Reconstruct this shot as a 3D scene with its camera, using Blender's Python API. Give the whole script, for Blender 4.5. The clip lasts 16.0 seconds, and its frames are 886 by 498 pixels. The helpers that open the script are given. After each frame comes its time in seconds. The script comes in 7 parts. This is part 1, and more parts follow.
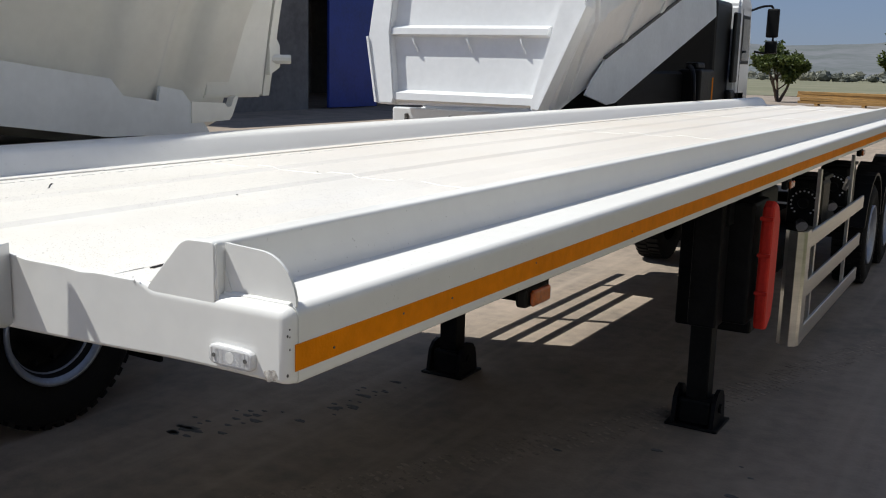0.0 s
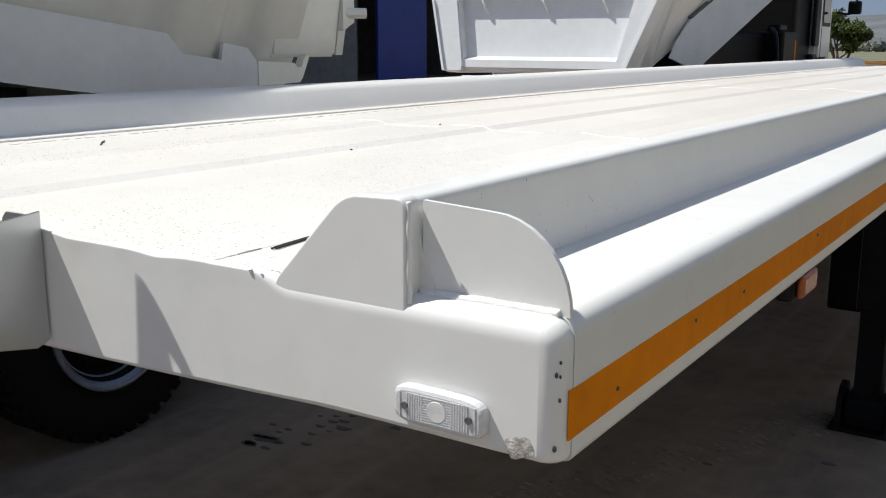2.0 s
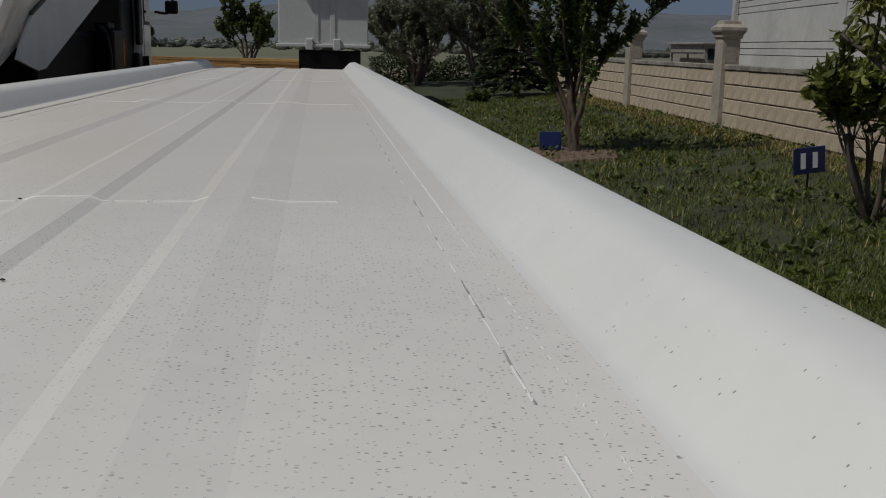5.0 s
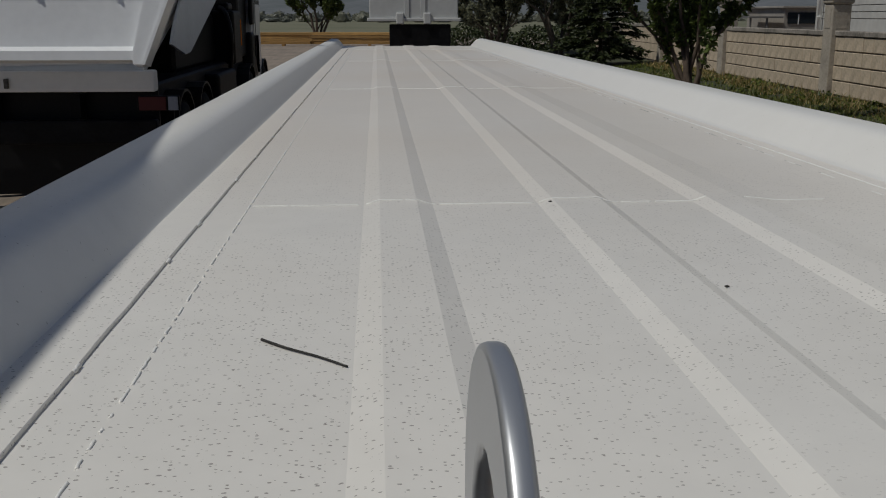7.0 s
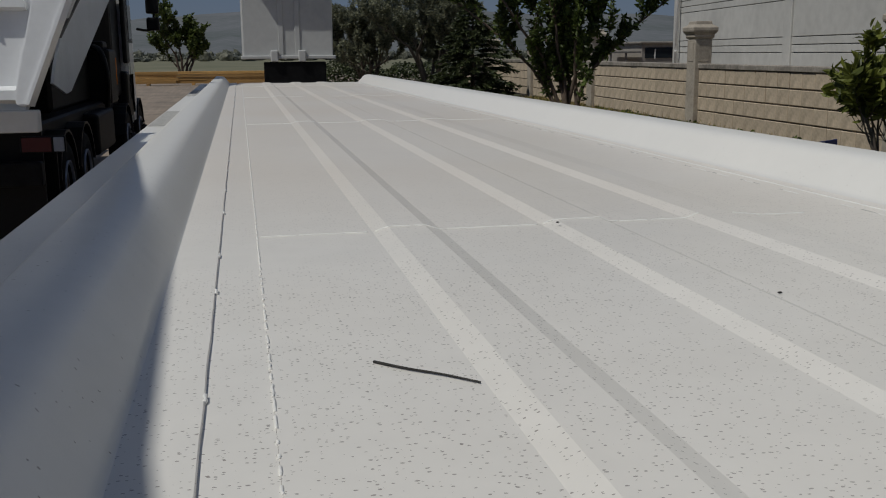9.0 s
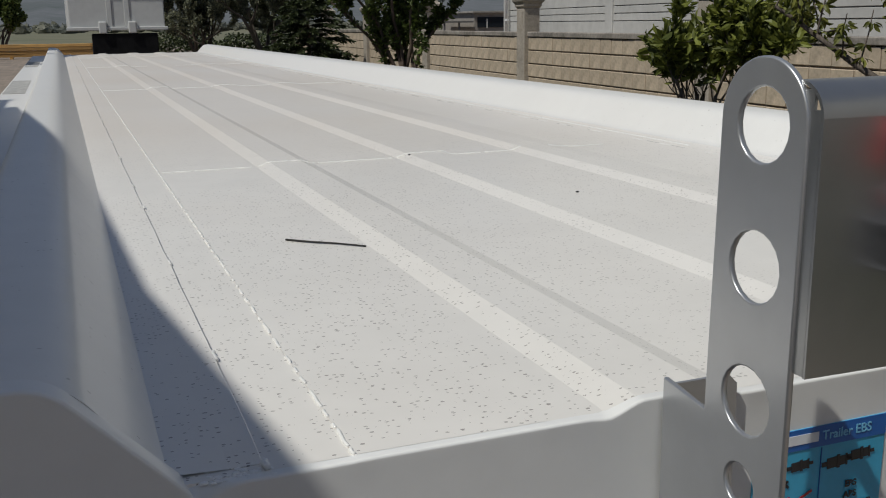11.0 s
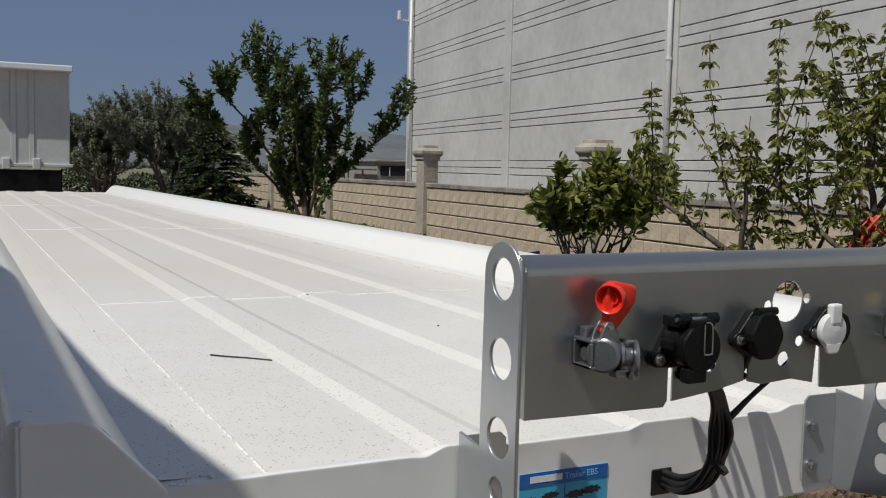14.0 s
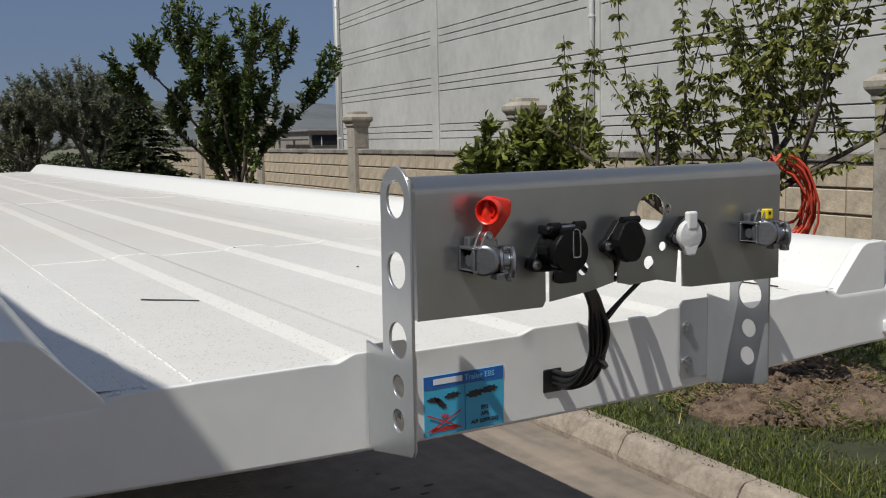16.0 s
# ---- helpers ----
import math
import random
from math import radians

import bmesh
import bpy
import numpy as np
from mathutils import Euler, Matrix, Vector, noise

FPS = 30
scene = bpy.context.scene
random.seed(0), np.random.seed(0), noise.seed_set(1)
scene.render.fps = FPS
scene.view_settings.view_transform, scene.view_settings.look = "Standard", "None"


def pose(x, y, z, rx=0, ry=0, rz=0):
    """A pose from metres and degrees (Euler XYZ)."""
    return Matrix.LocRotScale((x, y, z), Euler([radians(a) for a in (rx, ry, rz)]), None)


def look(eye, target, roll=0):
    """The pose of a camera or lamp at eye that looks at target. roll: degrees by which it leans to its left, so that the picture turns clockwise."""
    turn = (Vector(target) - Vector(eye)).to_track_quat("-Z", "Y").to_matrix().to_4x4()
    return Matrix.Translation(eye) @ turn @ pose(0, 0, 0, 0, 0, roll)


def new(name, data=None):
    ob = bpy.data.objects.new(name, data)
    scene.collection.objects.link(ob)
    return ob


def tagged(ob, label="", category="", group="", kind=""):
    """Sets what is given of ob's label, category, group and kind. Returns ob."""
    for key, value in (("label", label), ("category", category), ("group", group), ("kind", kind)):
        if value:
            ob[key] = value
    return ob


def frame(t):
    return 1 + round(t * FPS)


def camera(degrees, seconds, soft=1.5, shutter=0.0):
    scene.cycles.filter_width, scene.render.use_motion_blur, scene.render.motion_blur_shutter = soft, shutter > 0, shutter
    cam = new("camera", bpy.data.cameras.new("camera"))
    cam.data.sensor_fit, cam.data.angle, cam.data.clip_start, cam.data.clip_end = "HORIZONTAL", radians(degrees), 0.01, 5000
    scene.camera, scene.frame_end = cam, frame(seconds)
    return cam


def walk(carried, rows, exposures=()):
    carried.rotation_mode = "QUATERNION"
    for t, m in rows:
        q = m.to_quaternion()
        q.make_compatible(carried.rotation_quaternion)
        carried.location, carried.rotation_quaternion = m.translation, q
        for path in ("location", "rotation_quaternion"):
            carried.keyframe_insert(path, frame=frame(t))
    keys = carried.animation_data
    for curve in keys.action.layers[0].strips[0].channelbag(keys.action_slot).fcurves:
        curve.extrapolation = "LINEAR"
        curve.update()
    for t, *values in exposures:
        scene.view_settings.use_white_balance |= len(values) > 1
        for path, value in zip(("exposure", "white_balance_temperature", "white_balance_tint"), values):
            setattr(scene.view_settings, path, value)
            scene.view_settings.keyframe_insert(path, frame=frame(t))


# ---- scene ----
cam = camera(48.9, 16.0, soft=1.1)
PATH = [
    (0, (2.406, -1.401, 1.712), (1.412, 0.295, 1.34), 1.5),
    (0.5, (2.281, -1.301, 1.67), (1.141, 0.299, 1.293), 2.5),
    (1, (2.061, -1.187, 1.536), (0.956, 0.438, 1.166), 1.8),
    (1.5, (1.815, -1.048, 1.506), (0.754, 0.59, 1.068), 0.2),
    (2, (1.653, -0.835, 1.517), (0.584, 0.805, 1.105), 0.2),
    (2.5, (1.461, -0.71, 1.486), (0.522, 1.003, 1.055), 1.4),
    (3, (1.223, -0.656, 1.494), (0.563, 1.171, 1.021), -1.9),
    (3.5, (1.064, -0.56, 1.497), (0.591, 1.32, 1.005), -0.8),
    (4, (0.948, -0.439, 1.508), (0.695, 1.504, 1.106), -1.1),
    (4.5, (0.8, -0.362, 1.537), (0.923, 1.593, 1.131), 2.6),
    (4.7, (0.698, -0.297, 1.56), (0.945, 1.646, 1.156), 1.2),
    (6.8, (-0.314, -0.3, 1.661), (-0.074, 1.636, 1.218), 2.0),
    (7, (-0.44, -0.322, 1.665), (-0.31, 1.619, 1.199), 0.0),
    (7.5, (-0.612, -0.305, 1.645), (-0.501, 1.635, 1.172), 2.3),
    (8, (-0.663, -0.25, 1.644), (-0.526, 1.704, 1.238), 1.8),
    (8.5, (-0.709, -0.256, 1.645), (-0.424, 1.685, 1.257), 0.5),
    (9, (-0.748, -0.295, 1.643), (-0.357, 1.626, 1.248), -0.5),
    (9.5, (-0.799, -0.369, 1.64), (-0.277, 1.512, 1.204), -0.7),
    (9.7, (-0.825, -0.406, 1.635), (-0.248, 1.454, 1.18), 0.2),
    (11.8, (-1.062, -0.993, 1.613), (-0.269, 0.79, 1.175), -1.3),
    (12, (-1.094, -1.037, 1.602), (-0.244, 0.722, 1.174), -0.4),
    (12.5, (-1.094, -1.128, 1.635), (-0.189, 0.603, 1.205), 0.4),
    (13, (-1.084, -1.212, 1.72), (-0.125, 0.513, 1.393), -0.1),
    (13.5, (-1.112, -1.294, 1.734), (-0.162, 0.457, 1.559), -0.3),
    (14, (-1.131, -1.346, 1.697), (-0.232, 0.433, 1.534), 1.3),
    (14.5, (-1.127, -1.38, 1.691), (-0.231, 0.398, 1.5), 0.2),
    (15, (-1.128, -1.429, 1.684), (-0.189, 0.324, 1.473), -0.9),
    (15.5, (-1.16, -1.498, 1.668), (-0.181, 0.232, 1.448), -1.0),
    (16, (-1.163, -1.55, 1.643), (-0.156, 0.162, 1.412), -1.2),
]
EXPOSURE = [(0, 0.29), (1.0, 0.29), (1.5, 0.36), (2.0, 0.30), (2.5, 0.10), (3.0, -0.22), (3.5, -0.50), (4.5, -0.96), (7.0, -1.13), (8.0, -1.03), (9.7, -0.90), (11.8, -0.40), (12.5, -0.29), (14, -0.27), (15, -0.29), (16, -0.17)]
LIFT = Vector((0, 0, 0.40))
walk(cam, [(t, look(Vector(eye) + LIFT, Vector(target) + LIFT, roll)) for t, eye, target, roll in PATH], EXPOSURE)

# ---- world, sun ----
SUN_DIR = Vector((0.60, 0.23, -1.0)).normalized()      # the way the light travels
world = bpy.data.worlds.new("world")
scene.world = world
world.use_nodes = True
wn = world.node_tree.nodes
sky = wn.new("ShaderNodeTexSky")
sky.sky_type = "NISHITA"
sky.sun_disc = False
sky.sun_elevation = math.asin(-SUN_DIR.z)
sky.sun_rotation = math.atan2(-SUN_DIR.x, -SUN_DIR.y) % (2 * math.pi)
sky.air_density = 1.0
sky.dust_density = 0.25
sky.ozone_density = 3.5
wn["Background"].inputs["Strength"].default_value = 0.038
tint = wn.new("ShaderNodeMixRGB")
tint.blend_type = "MULTIPLY"
tint.inputs[0].default_value = 1.0
tint.inputs[2].default_value = (0.89, 0.99, 1.31, 1)
world.node_tree.links.new(sky.outputs["Color"], tint.inputs[1])
haze = wn.new("ShaderNodeMixRGB")
haze.inputs[0].default_value = 0.55
haze.inputs[2].default_value = (5.0, 6.6, 9.8, 1)
world.node_tree.links.new(tint.outputs[0], haze.inputs[1])
world.node_tree.links.new(haze.outputs[0], wn["Background"].inputs["Color"])
sun_data = bpy.data.lights.new("sun", "SUN")
sun_data.energy = 4.45
sun_data.angle = radians(0.53)
sun_data.color = (0.98, 0.97, 0.905)
sun = new("sun", sun_data)
sun.rotation_mode = "QUATERNION"
sun.rotation_quaternion = SUN_DIR.to_track_quat("-Z", "Y")
sun.location = (-20, -12, 40)


# ---- materials ----
def mat(name, color, rough=0.5, metal=0.0, var=0.12, scale=6.0, bump=0.1, bump_scale=60.0, dark=None, spec=0.5, coat=0.0, stretch=(1, 1, 1), random_tone=0.0):
    """A painted, cast or grown surface: two scales of tone, and fine relief."""
    m = bpy.data.materials.new(name)
    m.use_nodes = True
    n, l = m.node_tree.nodes, m.node_tree.links
    b = n["Principled BSDF"]
    b.inputs["Roughness"].default_value = rough
    b.inputs["Metallic"].default_value = metal
    b.inputs["Specular IOR Level"].default_value = spec
    b.inputs["Coat Weight"].default_value = coat
    tc = n.new("ShaderNodeTexCoord")
    mp = n.new("ShaderNodeMapping")
    mp.inputs["Scale"].default_value = stretch
    l.new(tc.outputs["Object"], mp.inputs["Vector"])
    n1 = n.new("ShaderNodeTexNoise")
    n1.inputs["Scale"].default_value = scale
    n1.inputs["Detail"].default_value = 6
    n1.inputs["Roughness"].default_value = 0.65
    l.new(mp.outputs[0], n1.inputs["Vector"])
    n2 = n.new("ShaderNodeTexNoise")
    n2.inputs["Scale"].default_value = scale * 9
    n2.inputs["Detail"].default_value = 4
    l.new(mp.outputs[0], n2.inputs["Vector"])
    add = n.new("ShaderNodeMath")
    add.operation = "MULTIPLY_ADD"
    l.new(n2.outputs["Fac"], add.inputs[0])
    add.inputs[1].default_value = 0.45
    l.new(n1.outputs["Fac"], add.inputs[2])
    ramp = n.new("ShaderNodeValToRGB")
    c = Vector(color)
    lo = Vector(dark) if dark else c * (1 - var * 2.2)
    hi = c * (1 + var)
    ramp.color_ramp.elements[0].position = 0.48
    ramp.color_ramp.elements[1].position = 0.98
    ramp.color_ramp.elements[0].color = (*[min(1, v) for v in lo], 1)
    ramp.color_ramp.elements[1].color = (*[min(1, v) for v in hi], 1)
    l.new(add.outputs[0], ramp.inputs["Fac"])
    out = ramp.outputs["Color"]
    if random_tone:
        oi = n.new("ShaderNodeObjectInfo")
        hs = n.new("ShaderNodeHueSaturation")
        mr = n.new("ShaderNodeMapRange")
        mr.inputs["To Min"].default_value = 1 - random_tone
        mr.inputs["To Max"].default_value = 1 + random_tone
        l.new(oi.outputs["Random"], mr.inputs["Value"])
        l.new(mr.outputs[0], hs.inputs["Value"])
        l.new(out, hs.inputs["Color"])
        out = hs.outputs["Color"]
    l.new(out, b.inputs["Base Color"])
    if bump:
        n3 = n.new("ShaderNodeTexNoise")
        n3.inputs["Scale"].default_value = bump_scale
        n3.inputs["Detail"].default_value = 5
        l.new(mp.outputs[0], n3.inputs["Vector"])
        bp = n.new("ShaderNodeBump")
        bp.inputs["Strength"].default_value = bump
        bp.inputs["Distance"].default_value = 0.01
        l.new(n3.outputs["Fac"], bp.inputs["Height"])
        l.new(bp.outputs[0], b.inputs["Normal"])
    return m


def deck_paint(name, color, rough, specks):
    """White lacquer with dust clouds, a beige tint stronger to the rear, and small dark drops of dried dirt that thin
    out away from the front.
    """
    m = mat(name, color, rough=rough, var=0.035, scale=1.6, bump=0.05, bump_scale=9.0, coat=0.10)
    n, l = m.node_tree.nodes, m.node_tree.links
    b = n["Principled BSDF"]
    b.inputs["Coat Roughness"].default_value = 0.14 if specks < 0.5 else 0.25
    b.inputs["Specular IOR Level"].default_value = 0.38
    b.inputs["Coat Weight"].default_value = 0.32 if specks < 0.5 else 0.10
    base = b.inputs["Base Color"].links[0].from_socket
    tc = n.new("ShaderNodeTexCoord")
    mp = n.new("ShaderNodeMapping")
    mp.inputs["Scale"].default_value = (135, 215, 135)
    l.new(tc.outputs["Object"], mp.inputs["Vector"])
    warp = n.new("ShaderNodeTexNoise")
    warp.inputs["Scale"].default_value = 0.6
    l.new(mp.outputs[0], warp.inputs["Vector"])
    mx = n.new("ShaderNodeMixRGB")
    mx.blend_type = "ADD"
    mx.inputs[0].default_value = 0.8
    l.new(mp.outputs[0], mx.inputs[1])
    l.new(warp.outputs["Color"], mx.inputs[2])
    v = n.new("ShaderNodeTexVoronoi")
    v.inputs["Scale"].default_value = 1.0
    l.new(mx.outputs[0], v.inputs["Vector"])
    # only some cells carry a drop, and each one has its own size
    sep = n.new("ShaderNodeSeparateColor")
    l.new(v.outputs["Color"], sep.inputs[0])
    size = n.new("ShaderNodeMapRange")
    size.inputs["From Min"].default_value = 1.0 - specks
    size.inputs["From Max"].default_value = 1.0
    size.inputs["To Min"].default_value = 0.0
    size.inputs["To Max"].default_value = 0.33
    l.new(sep.outputs[0], size.inputs["Value"])
    lt = n.new("ShaderNodeMath")
    lt.operation = "LESS_THAN"
    l.new(v.outputs["Distance"], lt.inputs[0])
    l.new(size.outputs[0], lt.inputs[1])
    fade = n.new("ShaderNodeTexNoise")
    fade.inputs["Scale"].default_value = 1.1
    l.new(tc.outputs["Object"], fade.inputs["Vector"])
    fr = n.new("ShaderNodeMapRange")
    fr.inputs["From Min"].default_value = 0.30
    fr.inputs["From Max"].default_value = 0.52
    l.new(fade.outputs["Fac"], fr.inputs["Value"])
    # splashed up at the front end, few of them further back
    xyz = n.new("ShaderNodeSeparateXYZ")
    l.new(tc.outputs["Object"], xyz.inputs[0])
    back = n.new("ShaderNodeMapRange")
    back.inputs["From Min"].default_value = 1.2
    back.inputs["From Max"].default_value = 3.6
    back.inputs["To Min"].default_value = 1.0
    back.inputs["To Max"].default_value = 0.12
    l.new(xyz.outputs["Y"], back.inputs["Value"])
    near = n.new("ShaderNodeMath")
    near.operation = "MULTIPLY"
    l.new(fr.outputs[0], near.inputs[0])
    l.new(back.outputs[0], near.inputs[1])
    mul = n.new("ShaderNodeMath")
    mul.operation = "MULTIPLY"
    l.new(lt.outputs[0], mul.inputs[0])
    l.new(near.outputs[0], mul.inputs[1])
    mul2 = n.new("ShaderNodeMath")
    mul2.operation = "MULTIPLY"
    mul2.inputs[1].default_value = 0.9
    l.new(mul.outputs[0], mul2.inputs[0])
    # dust: wide beige clouds in the film on the paint
    dn = n.new("ShaderNodeTexNoise")
    dn.inputs["Scale"].default_value = 0.55
    dn.inputs["Detail"].default_value = 5
    l.new(tc.outputs["Object"], dn.inputs["Vector"])
    dr = n.new("ShaderNodeMapRange")
    dr.inputs["From Min"].default_value = 0.40
    dr.inputs["From Max"].default_value = 0.70
    dr.inputs["To Max"].default_value = 0.55
    l.new(dn.outputs["Fac"], dr.inputs["Value"])
    # the beige mixes in more strongly towards the rear
    film = n.new("ShaderNodeMapRange")
    film.inputs["From Min"].default_value = 0.6
    film.inputs["From Max"].default_value = 5.0
    film.inputs["To Min"].default_value = 0.06
    film.inputs["To Max"].default_value = 0.68
    l.new(xyz.outputs["Y"], film.inputs["Value"])
    dust = n.new("ShaderNodeMath")
    dust.operation = "MULTIPLY_ADD"
    dust.inputs[1].default_value = 0.6
    dust.use_clamp = True
    l.new(dr.outputs[0], dust.inputs[0])
    l.new(film.outputs[0], dust.inputs[2])
    dm = n.new("ShaderNodeMixRGB")
    l.new(dust.outputs[0], dm.inputs[0])
    l.new(base, dm.inputs[1])
    dm.inputs[2].default_value = (0.725, 0.655, 0.575, 1) if specks > 0.5 else (0.775, 0.75, 0.71, 1)
    mix = n.new("ShaderNodeMixRGB")
    l.new(mul2.outputs[0], mix.inputs[0])
    l.new(dm.outputs[0], mix.inputs[1])
    mix.inputs[2].default_value = (0.29, 0.262, 0.24, 1)
    l.new(mix.outputs[0], b.inputs["Base Color"])
    return m


WHITE = mat("white_lacquer", (0.81, 0.805, 0.785), rough=0.38, var=0.03, scale=2.2, bump=0.05, bump_scale=14, coat=0.3)
DECK = deck_paint("deck_lacquer", (0.80, 0.78, 0.745), 0.36, 0.70)
RAILP = deck_paint("rail_lacquer", (0.785, 0.778, 0.755), 0.45, 0.05)
WELD = mat("painted_weld_bead", (0.86, 0.85, 0.82), rough=0.3, var=0.05, scale=40, bump=0.2, bump_scale=90)
SEAM = mat("seam_sealant_grime", (0.44, 0.43, 0.41), rough=0.7, var=0.25, scale=20, bump=0.3)
GAP = mat("open_seam_grime", (0.12, 0.115, 0.11), rough=0.8, var=0.3, scale=30, bump=0.3)
CREAM = mat("cream_white_lacquer", (0.80, 0.80, 0.755), rough=0.3, var=0.04, scale=1.2, bump=0.03, bump_scale=6, coat=0.4)
# box body's white, greyed for the shade on its rear
BOXW = mat("white_box_panel_in_shade", (0.55, 0.555, 0.545), rough=0.5, var=0.06, scale=0.8, bump=0.03, bump_scale=5)
TRUCKW = mat("truck_white_lacquer", (0.78, 0.79, 0.80), rough=0.3, var=0.04, scale=1.2, bump=0.03, bump_scale=6, coat=0.4)
# white plates: the blue-grey of their shaded side is in the colour
PLATEW = mat("white_plate_in_shade", (0.72, 0.75, 0.78), rough=0.38, var=0.05, scale=1.5, bump=0.03, bump_scale=8)
BLACK = mat("black_chassis_paint", (0.010, 0.010, 0.011), rough=0.5, var=0.3, scale=5, bump=0.1, bump_scale=40, spec=0.12)
RUBBER = mat("tyre_rubber", (0.007, 0.007, 0.0075), rough=0.8, var=0.25, scale=10, bump=0.2, bump_scale=80, spec=0.2)
PLASTIC = mat("black_plastic", (0.007, 0.007, 0.0075), rough=0.42, var=0.15, scale=20, bump=0.15, bump_scale=200, spec=0.2)
CABLE = mat("black_cable_sheath", (0.010, 0.010, 0.011), rough=0.42, var=0.2, scale=30, bump=0.1, bump_scale=150)
GALV = mat("brushed_zinc_sheet", (0.52, 0.53, 0.55), rough=0.36, metal=0.75, var=0.04, scale=3, bump=0.02, bump_scale=14)
SHEET = mat("zinc_sheet_panel", (0.40, 0.405, 0.41), rough=0.29, metal=0.85, var=0.06, scale=2, bump=0.02, bump_scale=12)
CASTAL = mat("cast_aluminium", (0.34, 0.345, 0.36), rough=0.36, metal=0.9, var=0.12, scale=25, bump=0.05, bump_scale=420)
ALU = mat("aluminium_profile", (0.70, 0.69, 0.66), rough=0.3, metal=0.9, var=0.08, scale=4, bump=0.04, bump_scale=30, stretch=(1, 0.1, 4))
STEEL = mat("zinc_bolt", (0.62, 0.62, 0.63), rough=0.3, metal=1.0, var=0.12, scale=60, bump=0.1, bump_scale=200)
RIM = mat("silver_wheel_paint", (0.30, 0.33, 0.40), rough=0.35, metal=0.5, var=0.12, scale=6, bump=0.05)
TAPE = mat("amber_reflective_tape", (0.82, 0.245, 0.002), rough=0.6, var=0.10, scale=3, bump=0.15, bump_scale=160, spec=0.08)
AMBER = mat("amber_lens", (0.50, 0.10, 0.015), rough=0.2, var=0.2, scale=40, bump=0.3, bump_scale=150, coat=0.6)
CLEARP = mat("clear_marker_lens", (0.70, 0.70, 0.71), rough=0.20, var=0.08, scale=140, bump=0.06, bump_scale=500, coat=0.5)
# tail lens red, darkened for the shade it sits in
DARKRED = mat("red_lens_in_shade", (0.07, 0.004, 0.004), rough=0.6, var=0.1, scale=10, bump=0.05)
RED = mat("red_plastic", (0.78, 0.03, 0.012), rough=0.33, var=0.1, scale=14, bump=0.08, bump_scale=90, coat=0.3)
REDBOX = mat("red_moulded_box", (0.62, 0.03, 0.02), rough=0.5, var=0.12, scale=5, bump=0.1, bump_scale=60, spec=0.2)
YELLOW = mat("yellow_tag", (0.85, 0.62, 0.02), rough=0.4, var=0.08, scale=20, bump=0.05)
CAPW = mat("white_socket_cap", (0.75, 0.75, 0.74), rough=0.35, var=0.06, scale=20, bump=0.1, bump_scale=90)
STK_BLUE = mat("sticker_sky_blue", (0.055, 0.42, 0.66), rough=0.3, var=0.05, scale=20, bump=0.02)
STK_SKY = mat("sticker_pale_blue", (0.20, 0.55, 0.80), rough=0.3, var=0.05, scale=20, bump=0.02)
STK_DARK = mat("sticker_deep_blue", (0.015, 0.13, 0.46), rough=0.3, var=0.05, scale=20, bump=0.02)
STK_WHITE = mat("sticker_white", (0.8, 0.82, 0.85), rough=0.3, var=0.03, scale=20, bump=0.02)
STK_BLACK = mat("sticker_black", (0.02, 0.02, 0.025), rough=0.35, var=0.05, scale=20, bump=0.02)
STK_RED = mat("sticker_red", (0.55, 0.03, 0.03), rough=0.35, var=0.05, scale=20, bump=0.02)
RUST = mat("chipped_bare_metal", (0.55, 0.53, 0.50), rough=0.6, var=0.35, scale=60, bump=0.3, bump_scale=120, dark=(0.10, 0.07, 0.05))
TWIG = mat("dark_bark_twig", (0.035, 0.032, 0.030), rough=0.7, var=0.3, scale=60, bump=0.6, bump_scale=200)
BARK = mat("bark", (0.13, 0.095, 0.07), rough=0.85, var=0.3, scale=14, bump=0.8, bump_scale=50, stretch=(1, 1, 0.3))
BARKG = mat("grey_bark", (0.13, 0.105, 0.085), rough=0.85, var=0.3, scale=14, bump=0.8, bump_scale=50, stretch=(1, 1, 0.3))
SOIL = mat("turned_soil", (0.175, 0.118, 0.080), rough=0.95, var=0.45, scale=9, bump=1.0, bump_scale=55, dark=(0.030, 0.020, 0.014))
LAWN = mat("lawn_ground", (0.050, 0.056, 0.022), rough=0.95, var=0.3, scale=0.9, bump=1.0, bump_scale=30, dark=(0.018, 0.019, 0.009))
KERB = mat("kerb_concrete", (0.34, 0.28, 0.225), rough=0.85, var=0.26, scale=3.5, bump=0.7, bump_scale=45, random_tone=0.08)
PILLARC = mat("pillar_concrete", (0.40, 0.352, 0.292), rough=0.85, var=0.18, scale=2.5, bump=0.5, bump_scale=35, random_tone=0.05)
WALLC = mat("precast_wall_concrete", (0.545, 0.445, 0.33), rough=0.85, var=0.16, scale=2.5, bump=0.5, bump_scale=35, random_tone=0.07)
COPING = mat("weathered_coping", (0.33, 0.295, 0.255), rough=0.9, var=0.30, scale=2.0, bump=0.5, bump_scale=30)
WALLJ = mat("wall_joint_concrete", (0.20, 0.165, 0.14), rough=0.9, var=0.2, scale=3, bump=0.4)
FACADE = mat("pale_precast_facade", (0.53, 0.526, 0.50), rough=0.8, var=0.10, scale=0.35, bump=0.25, bump_scale=14, random_tone=0.03)
SHEDW = mat("dull_shed_render", (0.30, 0.275, 0.245), rough=0.85, var=0.15, scale=0.8, bump=0.2)
FACADEJ = mat("facade_joint", (0.30, 0.295, 0.29), rough=0.85, var=0.15, scale=1, bump=0.2)
